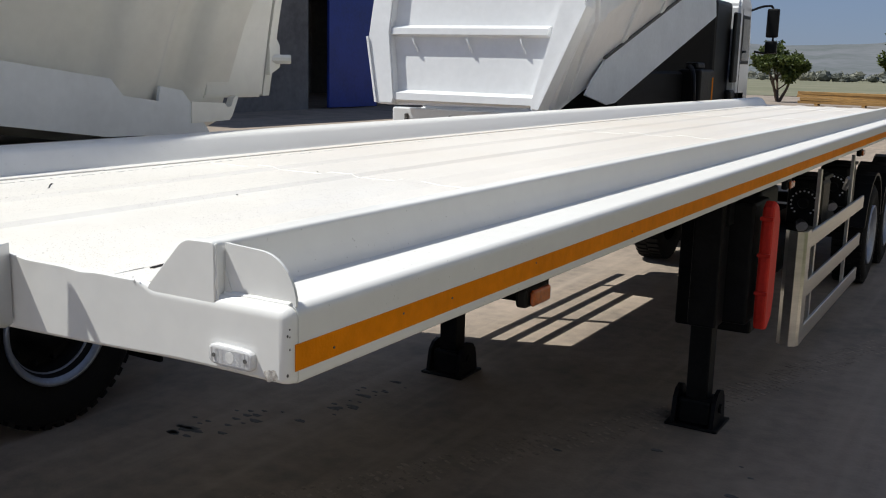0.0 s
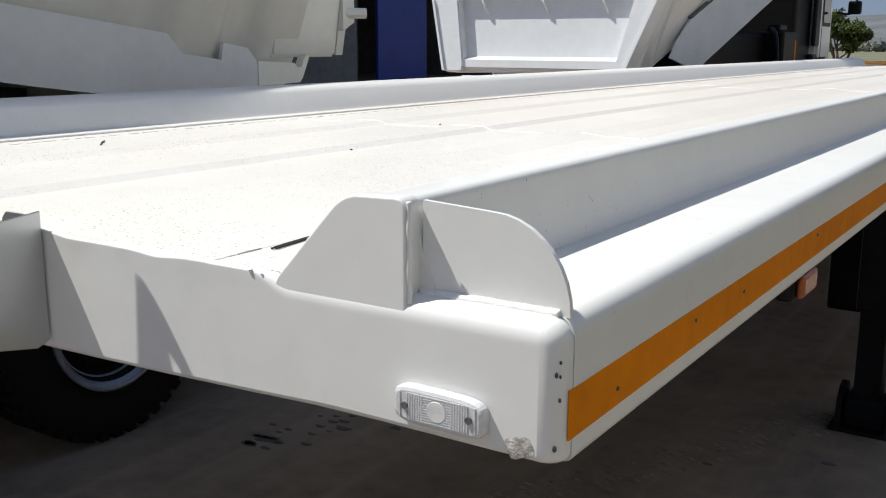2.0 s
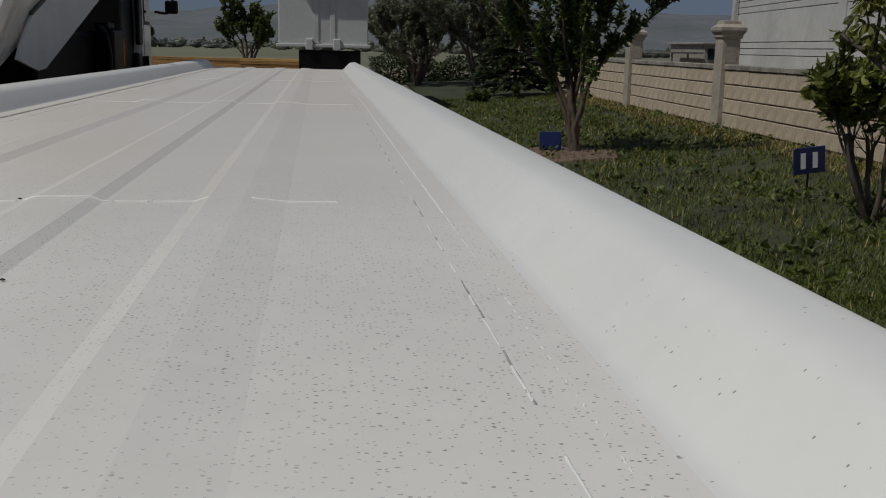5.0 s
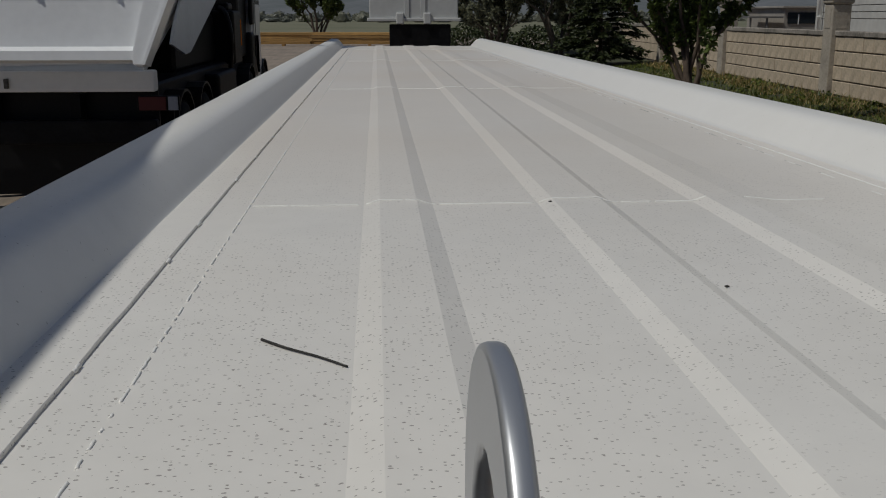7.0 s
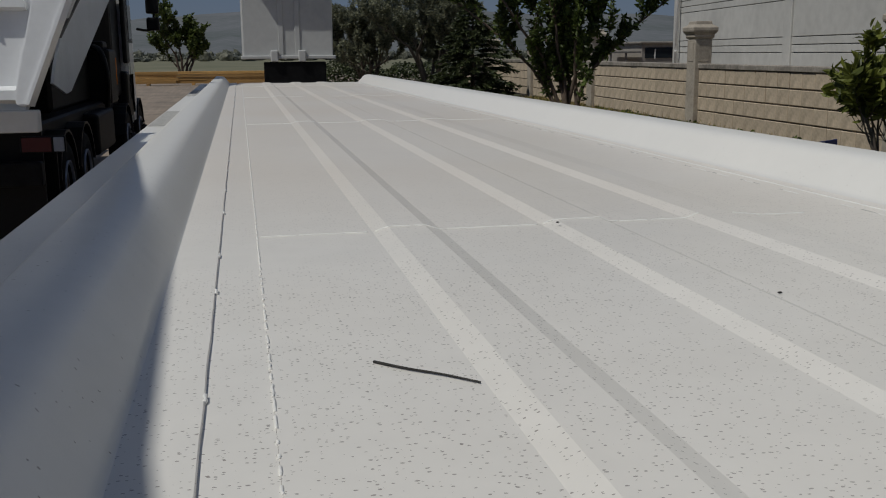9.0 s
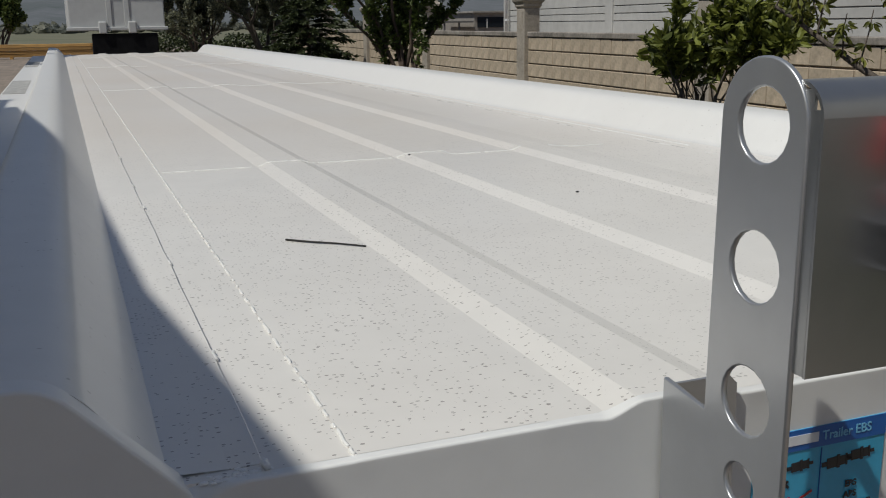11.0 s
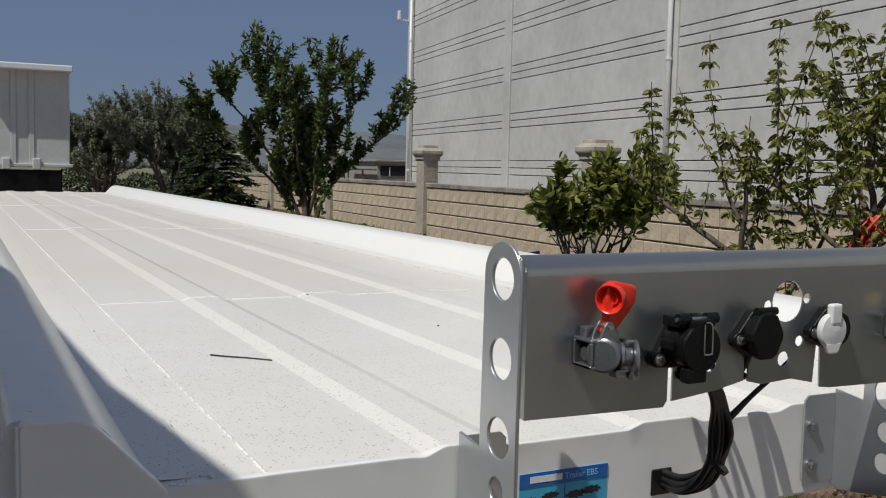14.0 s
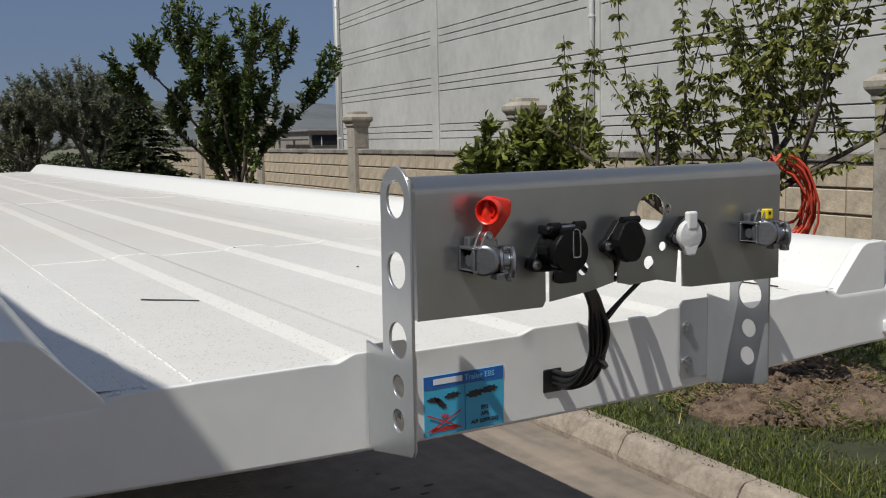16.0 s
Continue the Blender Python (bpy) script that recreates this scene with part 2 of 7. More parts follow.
TIMBER = mat("yellow_pine_beam", (0.52, 0.30, 0.10), rough=0.7, var=0.25, scale=2, bump=0.3, bump_scale=30, stretch=(0.1, 1, 1), random_tone=0.25)
BLUEP = mat("blue_gate_paint", (0.010, 0.035, 0.26), rough=0.4, var=0.15, scale=0.8, bump=0.1)
DARKW = mat("workshop_dark_grey", (0.16, 0.155, 0.15), rough=0.8, var=0.2, scale=0.5, bump=0.1)
SIGNB = mat("sign_navy", (0.012, 0.022, 0.10), rough=0.35, var=0.1, scale=10, bump=0.02)
HOSE = mat("orange_red_hose", (0.62, 0.07, 0.035), rough=0.45, var=0.18, scale=12, bump=0.1, bump_scale=60)
STONE = mat("pale_rubble", (0.50, 0.45, 0.38), rough=0.9, var=0.3, scale=8, bump=0.8, bump_scale=20)
DUMP_GLASS = mat("dark_cab_glass", (0.02, 0.025, 0.03), rough=0.06, var=0.05, scale=2, bump=0)
# distance haze is put into the hills' grey-blue colour
HILL = mat("haze_tinted_hill", (0.155, 0.16, 0.175), rough=1.0, var=0.10, scale=0.008, bump=0, spec=0.0, dark=(0.10, 0.115, 0.115))
FIELD = mat("dry_field", (0.17, 0.155, 0.105), rough=1.0, var=0.2, scale=0.05, bump=0.3, bump_scale=1.0, dark=(0.10, 0.11, 0.06))


def leaf_mat(name, color, var, trans=0.25):
    m = bpy.data.materials.new(name)
    m.use_nodes = True
    n, l = m.node_tree.nodes, m.node_tree.links
    b = n["Principled BSDF"]
    b.inputs["Roughness"].default_value = 0.48
    b.inputs["Specular IOR Level"].default_value = 0.35
    g = n.new("ShaderNodeNewGeometry")
    ramp = n.new("ShaderNodeValToRGB")
    c = Vector(color)
    ramp.color_ramp.elements[0].color = (*(c * (1 - var)), 1)
    ramp.color_ramp.elements[1].color = (c.x * (1 + var * 1.5), c.y * (1 + var), c.z * (1 + var * 0.4), 1)
    l.new(g.outputs["Random Per Island"], ramp.inputs["Fac"])
    l.new(ramp.outputs["Color"], b.inputs["Base Color"])
    t = n.new("ShaderNodeBsdfTranslucent")
    l.new(ramp.outputs["Color"], t.inputs["Color"])
    mx = n.new("ShaderNodeMixShader")
    mx.inputs[0].default_value = trans
    l.new(b.outputs[0], mx.inputs[1])
    l.new(t.outputs[0], mx.inputs[2])
    l.new(mx.outputs[0], n["Material Output"].inputs["Surface"])
    return m


LEAF_PEACH = leaf_mat("leaf_deep_green", (0.066, 0.105, 0.030), 0.55)
LEAF_LOQ = leaf_mat("leaf_olive_green", (0.115, 0.15, 0.036), 0.6)
LEAF_YOUNG = leaf_mat("leaf_spring_green", (0.072, 0.105, 0.024), 0.65)
LEAF_FRUIT = leaf_mat("leaf_fresh_green", (0.145, 0.175, 0.048), 0.6, 0.36)
LEAF_OLIVE = leaf_mat("leaf_silver_green", (0.165, 0.195, 0.155), 0.55)
LEAF_SPRUCE = leaf_mat("needle_green", (0.040, 0.058, 0.024), 0.5, 0.1)
# greyed leaf colour: air haze over the far bushes is painted in
LEAF_HAZE = leaf_mat("haze_tinted_bush", (0.115, 0.128, 0.11), 0.35, 0.1)
LEAF_FAR = leaf_mat("far_foliage", (0.075, 0.11, 0.03), 0.45)
GRASS = leaf_mat("grass_blade", (0.086, 0.120, 0.028), 0.6)
DRYGRASS = leaf_mat("dry_stalk", (0.30, 0.24, 0.11), 0.35)


def ground_mat():
    """Poured yard concrete: tan, dusty, with dark oil and water stains and faint tyre tracks."""
    m = mat("yard_concrete", (0.285, 0.226, 0.178), rough=0.85, var=0.16, scale=0.9, bump=0.35, bump_scale=40, dark=(0.155, 0.130, 0.106))
    n, l = m.node_tree.nodes, m.node_tree.links
    b = n["Principled BSDF"]
    base = b.inputs["Base Color"].links[0].from_socket
    tc = n.new("ShaderNodeTexCoord")
    st = n.new("ShaderNodeTexNoise")
    st.inputs["Scale"].default_value = 0.55
    st.inputs["Detail"].default_value = 9
    st.inputs["Roughness"].default_value = 0.72
    l.new(tc.outputs["Object"], st.inputs["Vector"])
    r1 = n.new("ShaderNodeMapRange")
    r1.inputs["From Min"].default_value = 0.55
    r1.inputs["From Max"].default_value = 0.72
    r1.inputs["To Max"].default_value = 0.75
    l.new(st.outputs["Fac"], r1.inputs["Value"])
    m1 = n.new("ShaderNodeMixRGB")
    l.new(r1.outputs[0], m1.inputs[0])
    l.new(base, m1.inputs[1])
    m1.inputs[2].default_value = (0.075, 0.066, 0.058, 1)
    # tyre tracks along the lane beside the trailer
    mp = n.new("ShaderNodeMapping")
    mp.inputs["Scale"].default_value = (2.6, 0.11, 1)
    mp.inputs["Rotation"].default_value = (0, 0, radians(2.5))
    l.new(tc.outputs["Object"], mp.inputs["Vector"])
    tn = n.new("ShaderNodeTexNoise")
    tn.inputs["Scale"].default_value = 2.0
    tn.inputs["Detail"].default_value = 4
    l.new(mp.outputs[0], tn.inputs["Vector"])
    r2 = n.new("ShaderNodeMapRange")
    r2.inputs["From Min"].default_value = 0.50
    r2.inputs["From Max"].default_value = 0.70
    r2.inputs["To Max"].default_value = 0.45
    l.new(tn.outputs["Fac"], r2.inputs["Value"])
    m2 = n.new("ShaderNodeMixRGB")
    l.new(r2.outputs[0], m2.inputs[0])
    l.new(m1.outputs[0], m2.inputs[1])
    m2.inputs[2].default_value = (0.37, 0.30, 0.238, 1)
    l.new(m2.outputs[0], b.inputs["Base Color"])
    return m


YARD = ground_mat()
DUSTY = mat("pale_dust", (0.33, 0.27, 0.215), rough=0.95, var=0.3, scale=9, bump=0.2, bump_scale=60)


# ---- building blocks ----
def mesh_of(bm, name, material):
    me = bpy.data.meshes.new(name)
    bm.normal_update()
    bm.to_mesh(me)
    bm.free()
    me.materials.append(material)
    return me


def part(name, bm, material, parent=None, label="", smooth=False):
    """Links a bmesh as one mesh object under a thing or a part."""
    ob = new(name, mesh_of(bm, name, material))
    if smooth:
        for p in ob.data.polygons:
            p.use_smooth = True
    if parent:
        ob.parent = parent
        ob.matrix_parent_inverse = parent.matrix_basis.inverted() if parent.parent is None else Matrix()
    return tagged(ob, label) if label else ob


def thing(name, at, label, category, group="", kind=""):
    ob = new(name)
    ob.location = at
    return tagged(ob, label, category, group, kind)


def box(x0, x1, y0, y1, z0, z1, bevel=0.0, seg=2, bm=None):
    bm2 = bmesh.new()
    bmesh.ops.create_cube(bm2, size=1)
    for v in bm2.verts:
        v.co = ((x0 + x1) / 2 + v.co.x * (x1 - x0), (y0 + y1) / 2 + v.co.y * (y1 - y0), (z0 + z1) / 2 + v.co.z * (z1 - z0))
    if bevel:
        bmesh.ops.bevel(bm2, geom=bm2.edges[:], offset=bevel, segments=seg, profile=0.5, affect="EDGES")
    return join(bm, bm2)


def join(bm, bm2):
    if bm is None:
        return bm2
    me = bpy.data.meshes.new("tmp")
    bm2.to_mesh(me)
    bm2.free()
    bm.from_mesh(me)
    bpy.data.meshes.remove(me)
    return bm


def turn(bm, m):
    bmesh.ops.transform(bm, matrix=m, verts=bm.verts[:])
    return bm


def extrude(points, y0, y1, bm=None, close=True, axis="y"):
    """A profile of (a, b) pairs swept along an axis: (x, z) along y, (x, y) along z, (y, z) along x."""
    bm2 = bmesh.new()
    put = {"y": lambda a, b, s: (a, s, b), "z": lambda a, b, s: (a, b, s), "x": lambda a, b, s: (s, a, b)}[axis]
    r0 = [bm2.verts.new(put(a, b, y0)) for a, b in points]
    r1 = [bm2.verts.new(put(a, b, y1)) for a, b in points]
    n = len(points)
    for i in range(n if close else n - 1):
        j = (i + 1) % n
        bm2.faces.new((r0[i], r0[j], r1[j], r1[i]))
    if close:
        bm2.faces.new(r0[::-1])
        bm2.faces.new(r1)
    bmesh.ops.recalc_face_normals(bm2, faces=bm2.faces[:])
    return join(bm, bm2)


def arc(cx, cz, r, a0, a1, n=5):
    return [(cx + r * math.cos(radians(a0 + (a1 - a0) * i / n)), cz + r * math.sin(radians(a0 + (a1 - a0) * i / n))) for i in range(n + 1)]


def cyl(a, b, r, r2=None, seg=16, bm=None, caps=True):
    """A cylinder or cone from point a to point b."""
    a, b = Vector(a), Vector(b)
    bm2 = bmesh.new()
    bmesh.ops.create_cone(bm2, cap_ends=caps, segments=seg, radius1=r, radius2=r if r2 is None else r2, depth=(b - a).length)
    turn(bm2, Matrix.Translation((a + b) / 2) @ (b - a).to_track_quat("Z", "Y").to_matrix().to_4x4())
    return join(bm, bm2)


def lathe(profile, seg=32, bm=None):
    """A profile of (radius, height along x) turned round the x axis."""
    bm2 = bmesh.new()
    rings = []
    for r, x in profile:
        rings.append([bm2.verts.new((x, r * math.cos(2 * math.pi * k / seg), r * math.sin(2 * math.pi * k / seg))) for k in range(seg)])
    for a, b in zip(rings, rings[1:]):
        for k in range(seg):
            bm2.faces.new((a[k], a[(k + 1) % seg], b[(k + 1) % seg], b[k]))
    bmesh.ops.recalc_face_normals(bm2, faces=bm2.faces[:])
    return join(bm, bm2)


def tube(points, r, seg=8, bm=None, taper=None):
    """A bent round bar through the points, smoothed."""
    p = [Vector(q) for q in points]
    if len(p) > 2:
        out = []
        for i in range(len(p) - 1):
            p0, p1, p2, p3 = p[max(i - 1, 0)], p[i], p[i + 1], p[min(i + 2, len(p) - 1)]
            for k in range(5):
                t = k / 5
                out.append(0.5 * ((2 * p1) + (p2 - p0) * t + (2 * p0 - 5 * p1 + 4 * p2 - p3) * t * t + (3 * p1 - p0 - 3 * p2 + p3) * t ** 3))
        p = out + [p[-1]]
    bm2 = bmesh.new()
    rings = []
    up = Vector((0.31, 0.17, 0.93))
    for i, q in enumerate(p):
        d = (p[min(i + 1, len(p) - 1)] - p[max(i - 1, 0)]).normalized()
        s = d.cross(up)
        if s.length < 0.05:
            s = d.cross(Vector((1, 0, 0)))
        s.normalize()
        u = s.cross(d)
        up = u
        rr = r if taper is None else r + (taper - r) * i / (len(p) - 1)
        rings.append([bm2.verts.new(q + rr * (math.cos(2 * math.pi * k / seg) * s + math.sin(2 * math.pi * k / seg) * u)) for k in range(seg)])
    for a, b in zip(rings, rings[1:]):
        for k in range(seg):
            bm2.faces.new((a[k], a[(k + 1) % seg], b[(k + 1) % seg], b[k]))
    bm2.faces.new(rings[0][::-1])
    bm2.faces.new(rings[-1])
    bmesh.ops.recalc_face_normals(bm2, faces=bm2.faces[:])
    return join(bm, bm2)


def plate_with_holes(outline, holes, x, t):
    """A sheet of thickness t in the y-z plane at x, with round holes (y, z, r), as one mesh with real walls round each hole."""
    bm = bmesh.new()
    loops = [[(a, b) for a, b in outline]] + [[(cy + r * math.cos(2 * math.pi * k / 20), cz + r * math.sin(2 * math.pi * k / 20)) for k in range(20)] for cy, cz, r in holes]
    edges = []
    for lp in loops:
        vs = [bm.verts.new((x, a, b)) for a, b in lp]
        edges += [bm.edges.new((vs[i], vs[(i + 1) % len(vs)])) for i in range(len(vs))]
    bmesh.ops.triangle_fill(bm, use_beauty=True, use_dissolve=False, edges=edges)
    res = bmesh.ops.extrude_face_region(bm, geom=bm.faces[:])
    bmesh.ops.translate(bm, vec=(t, 0, 0), verts=[v for v in res["geom"] if isinstance(v, bmesh.types.BMVert)])
    bmesh.ops.recalc_face_normals(bm, faces=bm.faces[:])
    bm.normal_update()
    bmesh.ops.bevel(bm, geom=[e for e in bm.edges if len(e.link_faces) == 2 and e.calc_face_angle(0) > 1.2], offset=t * 0.28, segments=2, profile=0.5, affect="EDGES")
    for f in bm.faces:
        f.smooth = abs(f.normal.x) < 0.98
    return bm


def leaves(name, spots, size, material, parent, seed, long=2.2, droop=0.3, spread=0.5, fold=True):
    """Many small leaves: spots are (place, outward way); each leaf is two triangles folded along its rib."""
    rng = np.random.default_rng(seed)
    n = len(spots)
    p = np.array([s[0] for s in spots], float)
    d = np.array([s[1] for s in spots], float) + rng.normal(0, spread, (n, 3)) - np.array([0, 0, droop])
    d /= np.linalg.norm(d, axis=1)[:, None] + 1e-9
    u = rng.normal(0, 1, (n, 3))
    s = np.cross(d, u)
    s /= np.linalg.norm(s, axis=1)[:, None] + 1e-9
    up = np.cross(s, d)
    ln = size * rng.uniform(0.6, 1.3, n)[:, None]
    w = ln / long
    tip = p + d * ln - up * ln * 0.14
    mid = p + d * ln * 0.55 + up * w * 0.04
    sides = [p + d * ln * f + s * w * k + up * w * 0.16 - up * ln * 0.03 * f for f, k in ((0.30, 0.42), (0.68, 0.40), (0.68, -0.40), (0.30, -0.42))]
    verts = np.stack([p, sides[0], sides[1], tip, sides[2], sides[3], mid], 1).reshape(-1, 3)
    k = 7 * np.arange(n)[:, None]
    faces = np.concatenate([k + np.array(q) for q in ((0, 6, 1, 1), (1, 6, 2, 2), (2, 6, 3, 3), (0, 5, 6, 6), (5, 4, 6, 6), (4, 3, 6, 6))], 1).reshape(-1, 4)[:, :3].tolist()
    me = bpy.data.meshes.new(name)
    me.from_pydata(verts.tolist(), [], faces)
    me.materials.append(material)
    ob = new(name, me)
    if parent:
        ob.parent = parent
        ob.matrix_parent_inverse = parent.matrix_basis.inverted()
    return ob

# ---- the ground ----
D = 1.65                        # deck height
LONG = 13.6                     # trailer length


def kerb_x(y):
    return 2.60 + 0.043 * y


def wall_x(y):
    return 8.10 + 0.05 * y


GARDEN = 0.13
RISE = 0.30                     # the lawn climbs from the kerb to the wall's foot


def lawn_z(x, y):
    f = (x - kerb_x(y) - 0.14) / (wall_x(y) - 0.05 - kerb_x(y) - 0.14)
    return GARDEN + RISE * min(1.0, max(0.0, f))


gb = bmesh.new()
bmesh.ops.create_grid(gb, x_segments=40, y_segments=40, size=0.5)
for v in gb.verts:
    q = Vector((v.co.x * 2, v.co.y * 2))
    v.co = (math.copysign(abs(q.x) ** 3, q.x) * 1500, math.copysign(abs(q.y) ** 3, q.y) * 1500, 0)
ground = part("ground", gb, YARD)
tagged(ground, "tan poured-concrete yard with dusty tyre tracks and dark stains", "ground", kind="structure")

rng = random.Random(31)
bm = bmesh.new()
for cx, cy, n, sx, sy in ((-1.57, 2.45, 14, 0.05, 0.10), (-1.42, 2.80, 12, 0.06, 0.12), (-1.02, 3.5, 22, 0.08, 0.22), (1.3, 3.4, 8, 0.4, 0.25)):
    for _ in range(n):
        r = rng.uniform(0.006, 0.028)
        x, y = cx + rng.gauss(0, sx), cy + rng.gauss(0, sy)
        ps = [(x + r * (1 + 0.35 * math.sin(3 * a + n)) * math.cos(a) * 1.5, y + r * math.sin(a) * (1 + 0.3 * math.cos(2 * a))) for a in (0.0, 0.7, 1.4, 2.1, 2.8, 3.5, 4.2, 4.9, 5.6)]
        extrude(ps, 0.0005, 0.003, bm, axis="z")
tagged(part("oil_spots", bm, GAP), "dark dried splashes on the yard concrete", "stain", kind="stuff")

# dusty tread marks where a truck has turned in under the trailer
bm = bmesh.new()
way = [Vector(p) for p in ((-1.25, 1.0, 0), (-0.75, 1.6, 0), (-0.28, 2.35, 0), (0.12, 3.2, 0), (0.58, 4.0, 0), (0.95, 4.9, 0), (1.30, 5.95, 0), (1.70, 7.0, 0), (2.0, 8.2, 0))]
for a, b in zip(way, way[1:]):
    d = (b - a).normalized()
    n = Vector((-d.y, d.x, 0))
    for k in range(int((b - a).length / 0.055)):
        c = a + d * (0.055 * k)
        for off, lean in ((-0.105, 0.35), (-0.035, -0.35), (0.035, 0.35), (0.105, -0.35)):
            if rng.random() < 0.16:
                continue
            e = (d * 1.0 + n * lean).normalized()
            p = c + n * (off + rng.gauss(0, 0.004)) + d * rng.gauss(0, 0.004)
            q = n * rng.uniform(0.018, 0.028)
            h = e * rng.uniform(0.008, 0.016)
            extrude([((p + i * q + j * h).x, (p + i * q + j * h).y) for i, j in ((-1, -1), (1, -1), (1, 1), (-1, 1))], 0.0006, 0.0022, bm, axis="z")
tagged(part("tyre_marks", bm, DUSTY), "pale dusty tyre tread marks on the yard concrete", "tyre marks", kind="stuff")

lawn_pts = bmesh.new()
rows = []
ys = [-14, -6, -2] + [0.5 * i for i in range(0, 60)] + [32, 36, 42, 50, 60]
for y in ys:
    row = []
    for i in range(15):
        f = i / 14
        x = kerb_x(y) + 0.19 + f * (wall_x(y) - 0.05 - kerb_x(y) - 0.19)
        z = GARDEN + 0.02 * noise.noise((x * 0.9, y * 0.9, 0)) + RISE * f + (0.015 * noise.noise((x * 4, y * 4, 2)) if 0 < i < 14 else 0)
        row.append(lawn_pts.verts.new((x, y, z)))
    rows.append(row)
for a, b in zip(rows, rows[1:]):
    for i in range(14):
        lawn_pts.faces.new((a[i], a[i + 1], b[i + 1], b[i]))
lawn = part("garden_ground", lawn_pts, LAWN, smooth=True)
tagged(lawn, "strip of rough lawn between the kerb and the wall", "lawn", kind="structure")

# bare soil round the near tree and the peach tree: low clods
def soil_patch(cx, cy, rx, ry, n, seed, label, high=1.0):
    rng = random.Random(seed)
    bm = bmesh.new()
    rings = []
    cols, rws = 60, 60
    for j in range(rws + 1):
        row = []
        for i in range(cols + 1):
            u, v = 2 * i / cols - 1, 2 * j / rws - 1
            x, y = cx + u * rx, cy + v * ry
            fall = max(0.0, 1 - (u * u + v * v) * (1.25 + 0.9 * noise.noise((x * 2.1, y * 2.1, 8))))
            h = fall ** 0.6 * (0.10 + 0.09 * abs(noise.noise((x * 5, y * 5, 3))) + 0.05 * noise.noise((x * 14, y * 14, 1)))
            row.append(bm.verts.new((x, y, lawn_z(x, y) + 0.02 + h * 1.1 * high - (0.08 if fall == 0 else 0))))
        rings.append(row)
    for a, b in zip(rings, rings[1:]):
        for i in range(cols):
            bm.faces.new((a[i], a[i + 1], b[i + 1], b[i]))
    ob = part("soil_bed", bm, SOIL)
    tagged(ob, label, "soil", kind="structure")
    # loose clods
    cb = bmesh.new()
    for _ in range(n):
        a, r = rng.uniform(0, 6.28), rng.random() ** 0.6 * 0.92
        b2 = bmesh.new()
        bmesh.ops.create_icosphere(b2, subdivisions=1, radius=rng.choice((1, 1, 1, 1, 1.7)) * rng.uniform(0.006, 0.024))
        for v in b2.verts:
            v.co *= rng.uniform(0.55, 1.4)
        px, py = cx + r * rx * 0.95 * math.cos(a), cy + r * ry * 0.95 * math.sin(a)
        turn(b2, Matrix.Translation((px, py, lawn_z(px, py) + 0.14 * high * (1 - r * r) + 0.02)))
        join(cb, b2)
    ob = part("soil_clods", cb, SOIL)
    tagged(ob, "loose clods of brown garden soil", "soil", kind="stuff")


soil_patch(4.25, 3.0, 0.92, 0.90, 1500, 3, "turned brown soil under the near tree")
soil_patch(4.7, 16.2, 1.1, 1.3, 120, 5, "brown soil round the peach tree", 0.35)


# ---- the trailer ----
trailer = thing("flatbed_trailer", (0, 0, 0), "new white-painted flatbed semi-trailer standing on its black landing legs", "trailer")

# deck sheet: flats with three low ribs, in sheets that meet at welded cross seams
RIB = 0.0108
prof = [(-0.728, 0), (-0.474, 0), (-0.438, RIB), (-0.355, RIB), (-0.319, 0), (-0.080, 0), (-0.046, RIB), (0.062, RIB), (0.090, 0),
        (0.279, 0), (0.312, RIB), (0.385, RIB), (0.478, 0), (0.757, 0)]
SEAMS = [0.0, 1.842, 5.42, 9.0, 12.1, LONG]


def deck_profile(points, y0, y1):
    under = [(x, D + z - 0.004) for x, z in points[::-1]]
    return extrude([(x, D + z) for x, z in points] + under, y0, y1)


def deck_z(x):
    for (x0, z0), (x1, z1) in zip(prof, prof[1:]):
        if x0 <= x <= x1:
            return z0 + (z1 - z0) * (x - x0) / (x1 - x0)
    return -0.0006


for a, b in zip(SEAMS, SEAMS[1:]):
    part("deck_sheet", deck_profile(prof, a + (0.0115 if a == 0 else 0.0003), b - 0.0003), DECK, trailer, "off-white ribbed steel deck sheet with dried drops of dirt")
    if b < LONG:
        rng = random.Random(int(b * 10))
        bm = bmesh.new()
        x = -0.72
        while x < 0.74:
            w = rng.uniform(0.05, 0.20)
            pts = [(x + w * k / 8, b + rng.uniform(-0.0015, 0.0015), D + deck_z(x + w * k / 8)) for k in range(9) if x + w * k / 8 < 0.755]
            if rng.random() < 0.92 and len(pts) > 2:
                tube(pts, 0.0023, 5, bm)
            x += w + rng.uniform(0.0, 0.02)
        tagged(part("cross_weld", bm, WELD, trailer, "thin painted weld bead across the deck", True), kind="stuff")

# edge strips between deck sheet and rail
part("edge_strip", box(-0.892, -0.7283, 0.0115, LONG, D - 0.006, D - 0.0006), DECK, trailer)
# lapped sheet at the rail's foot: its raw edge stands up as a low, slightly wavy step
bm = bmesh.new()
rows = []
for k in range(273):
    y = 0.026 + (LONG - 0.06) * k / 272
    edge = -0.806 + 0.0014 * noise.noise((0, y * 7, 5)) + 0.0006 * noise.noise((0, y * 31, 2))
    top = D + 0.0050 * min(1.0, k / 2 + 0.1) + 0.0005 * noise.noise((1, y * 9, 4))
    rows.append([bm.verts.new((x, y, z)) for x, z in ((-0.893, D + 0.0030), (edge - 0.030, top - 0.0004), (edge - 0.0012, top), (edge, top - 0.0012), (edge + 0.0006, D - 0.002))])
for a, b in zip(rows, rows[1:]):
    for i in range(4):
        bm.faces.new((a[i], a[i + 1], b[i + 1], b[i]))
bm.faces.new(rows[0])
bmesh.ops.recalc_face_normals(bm, faces=bm.faces[:])
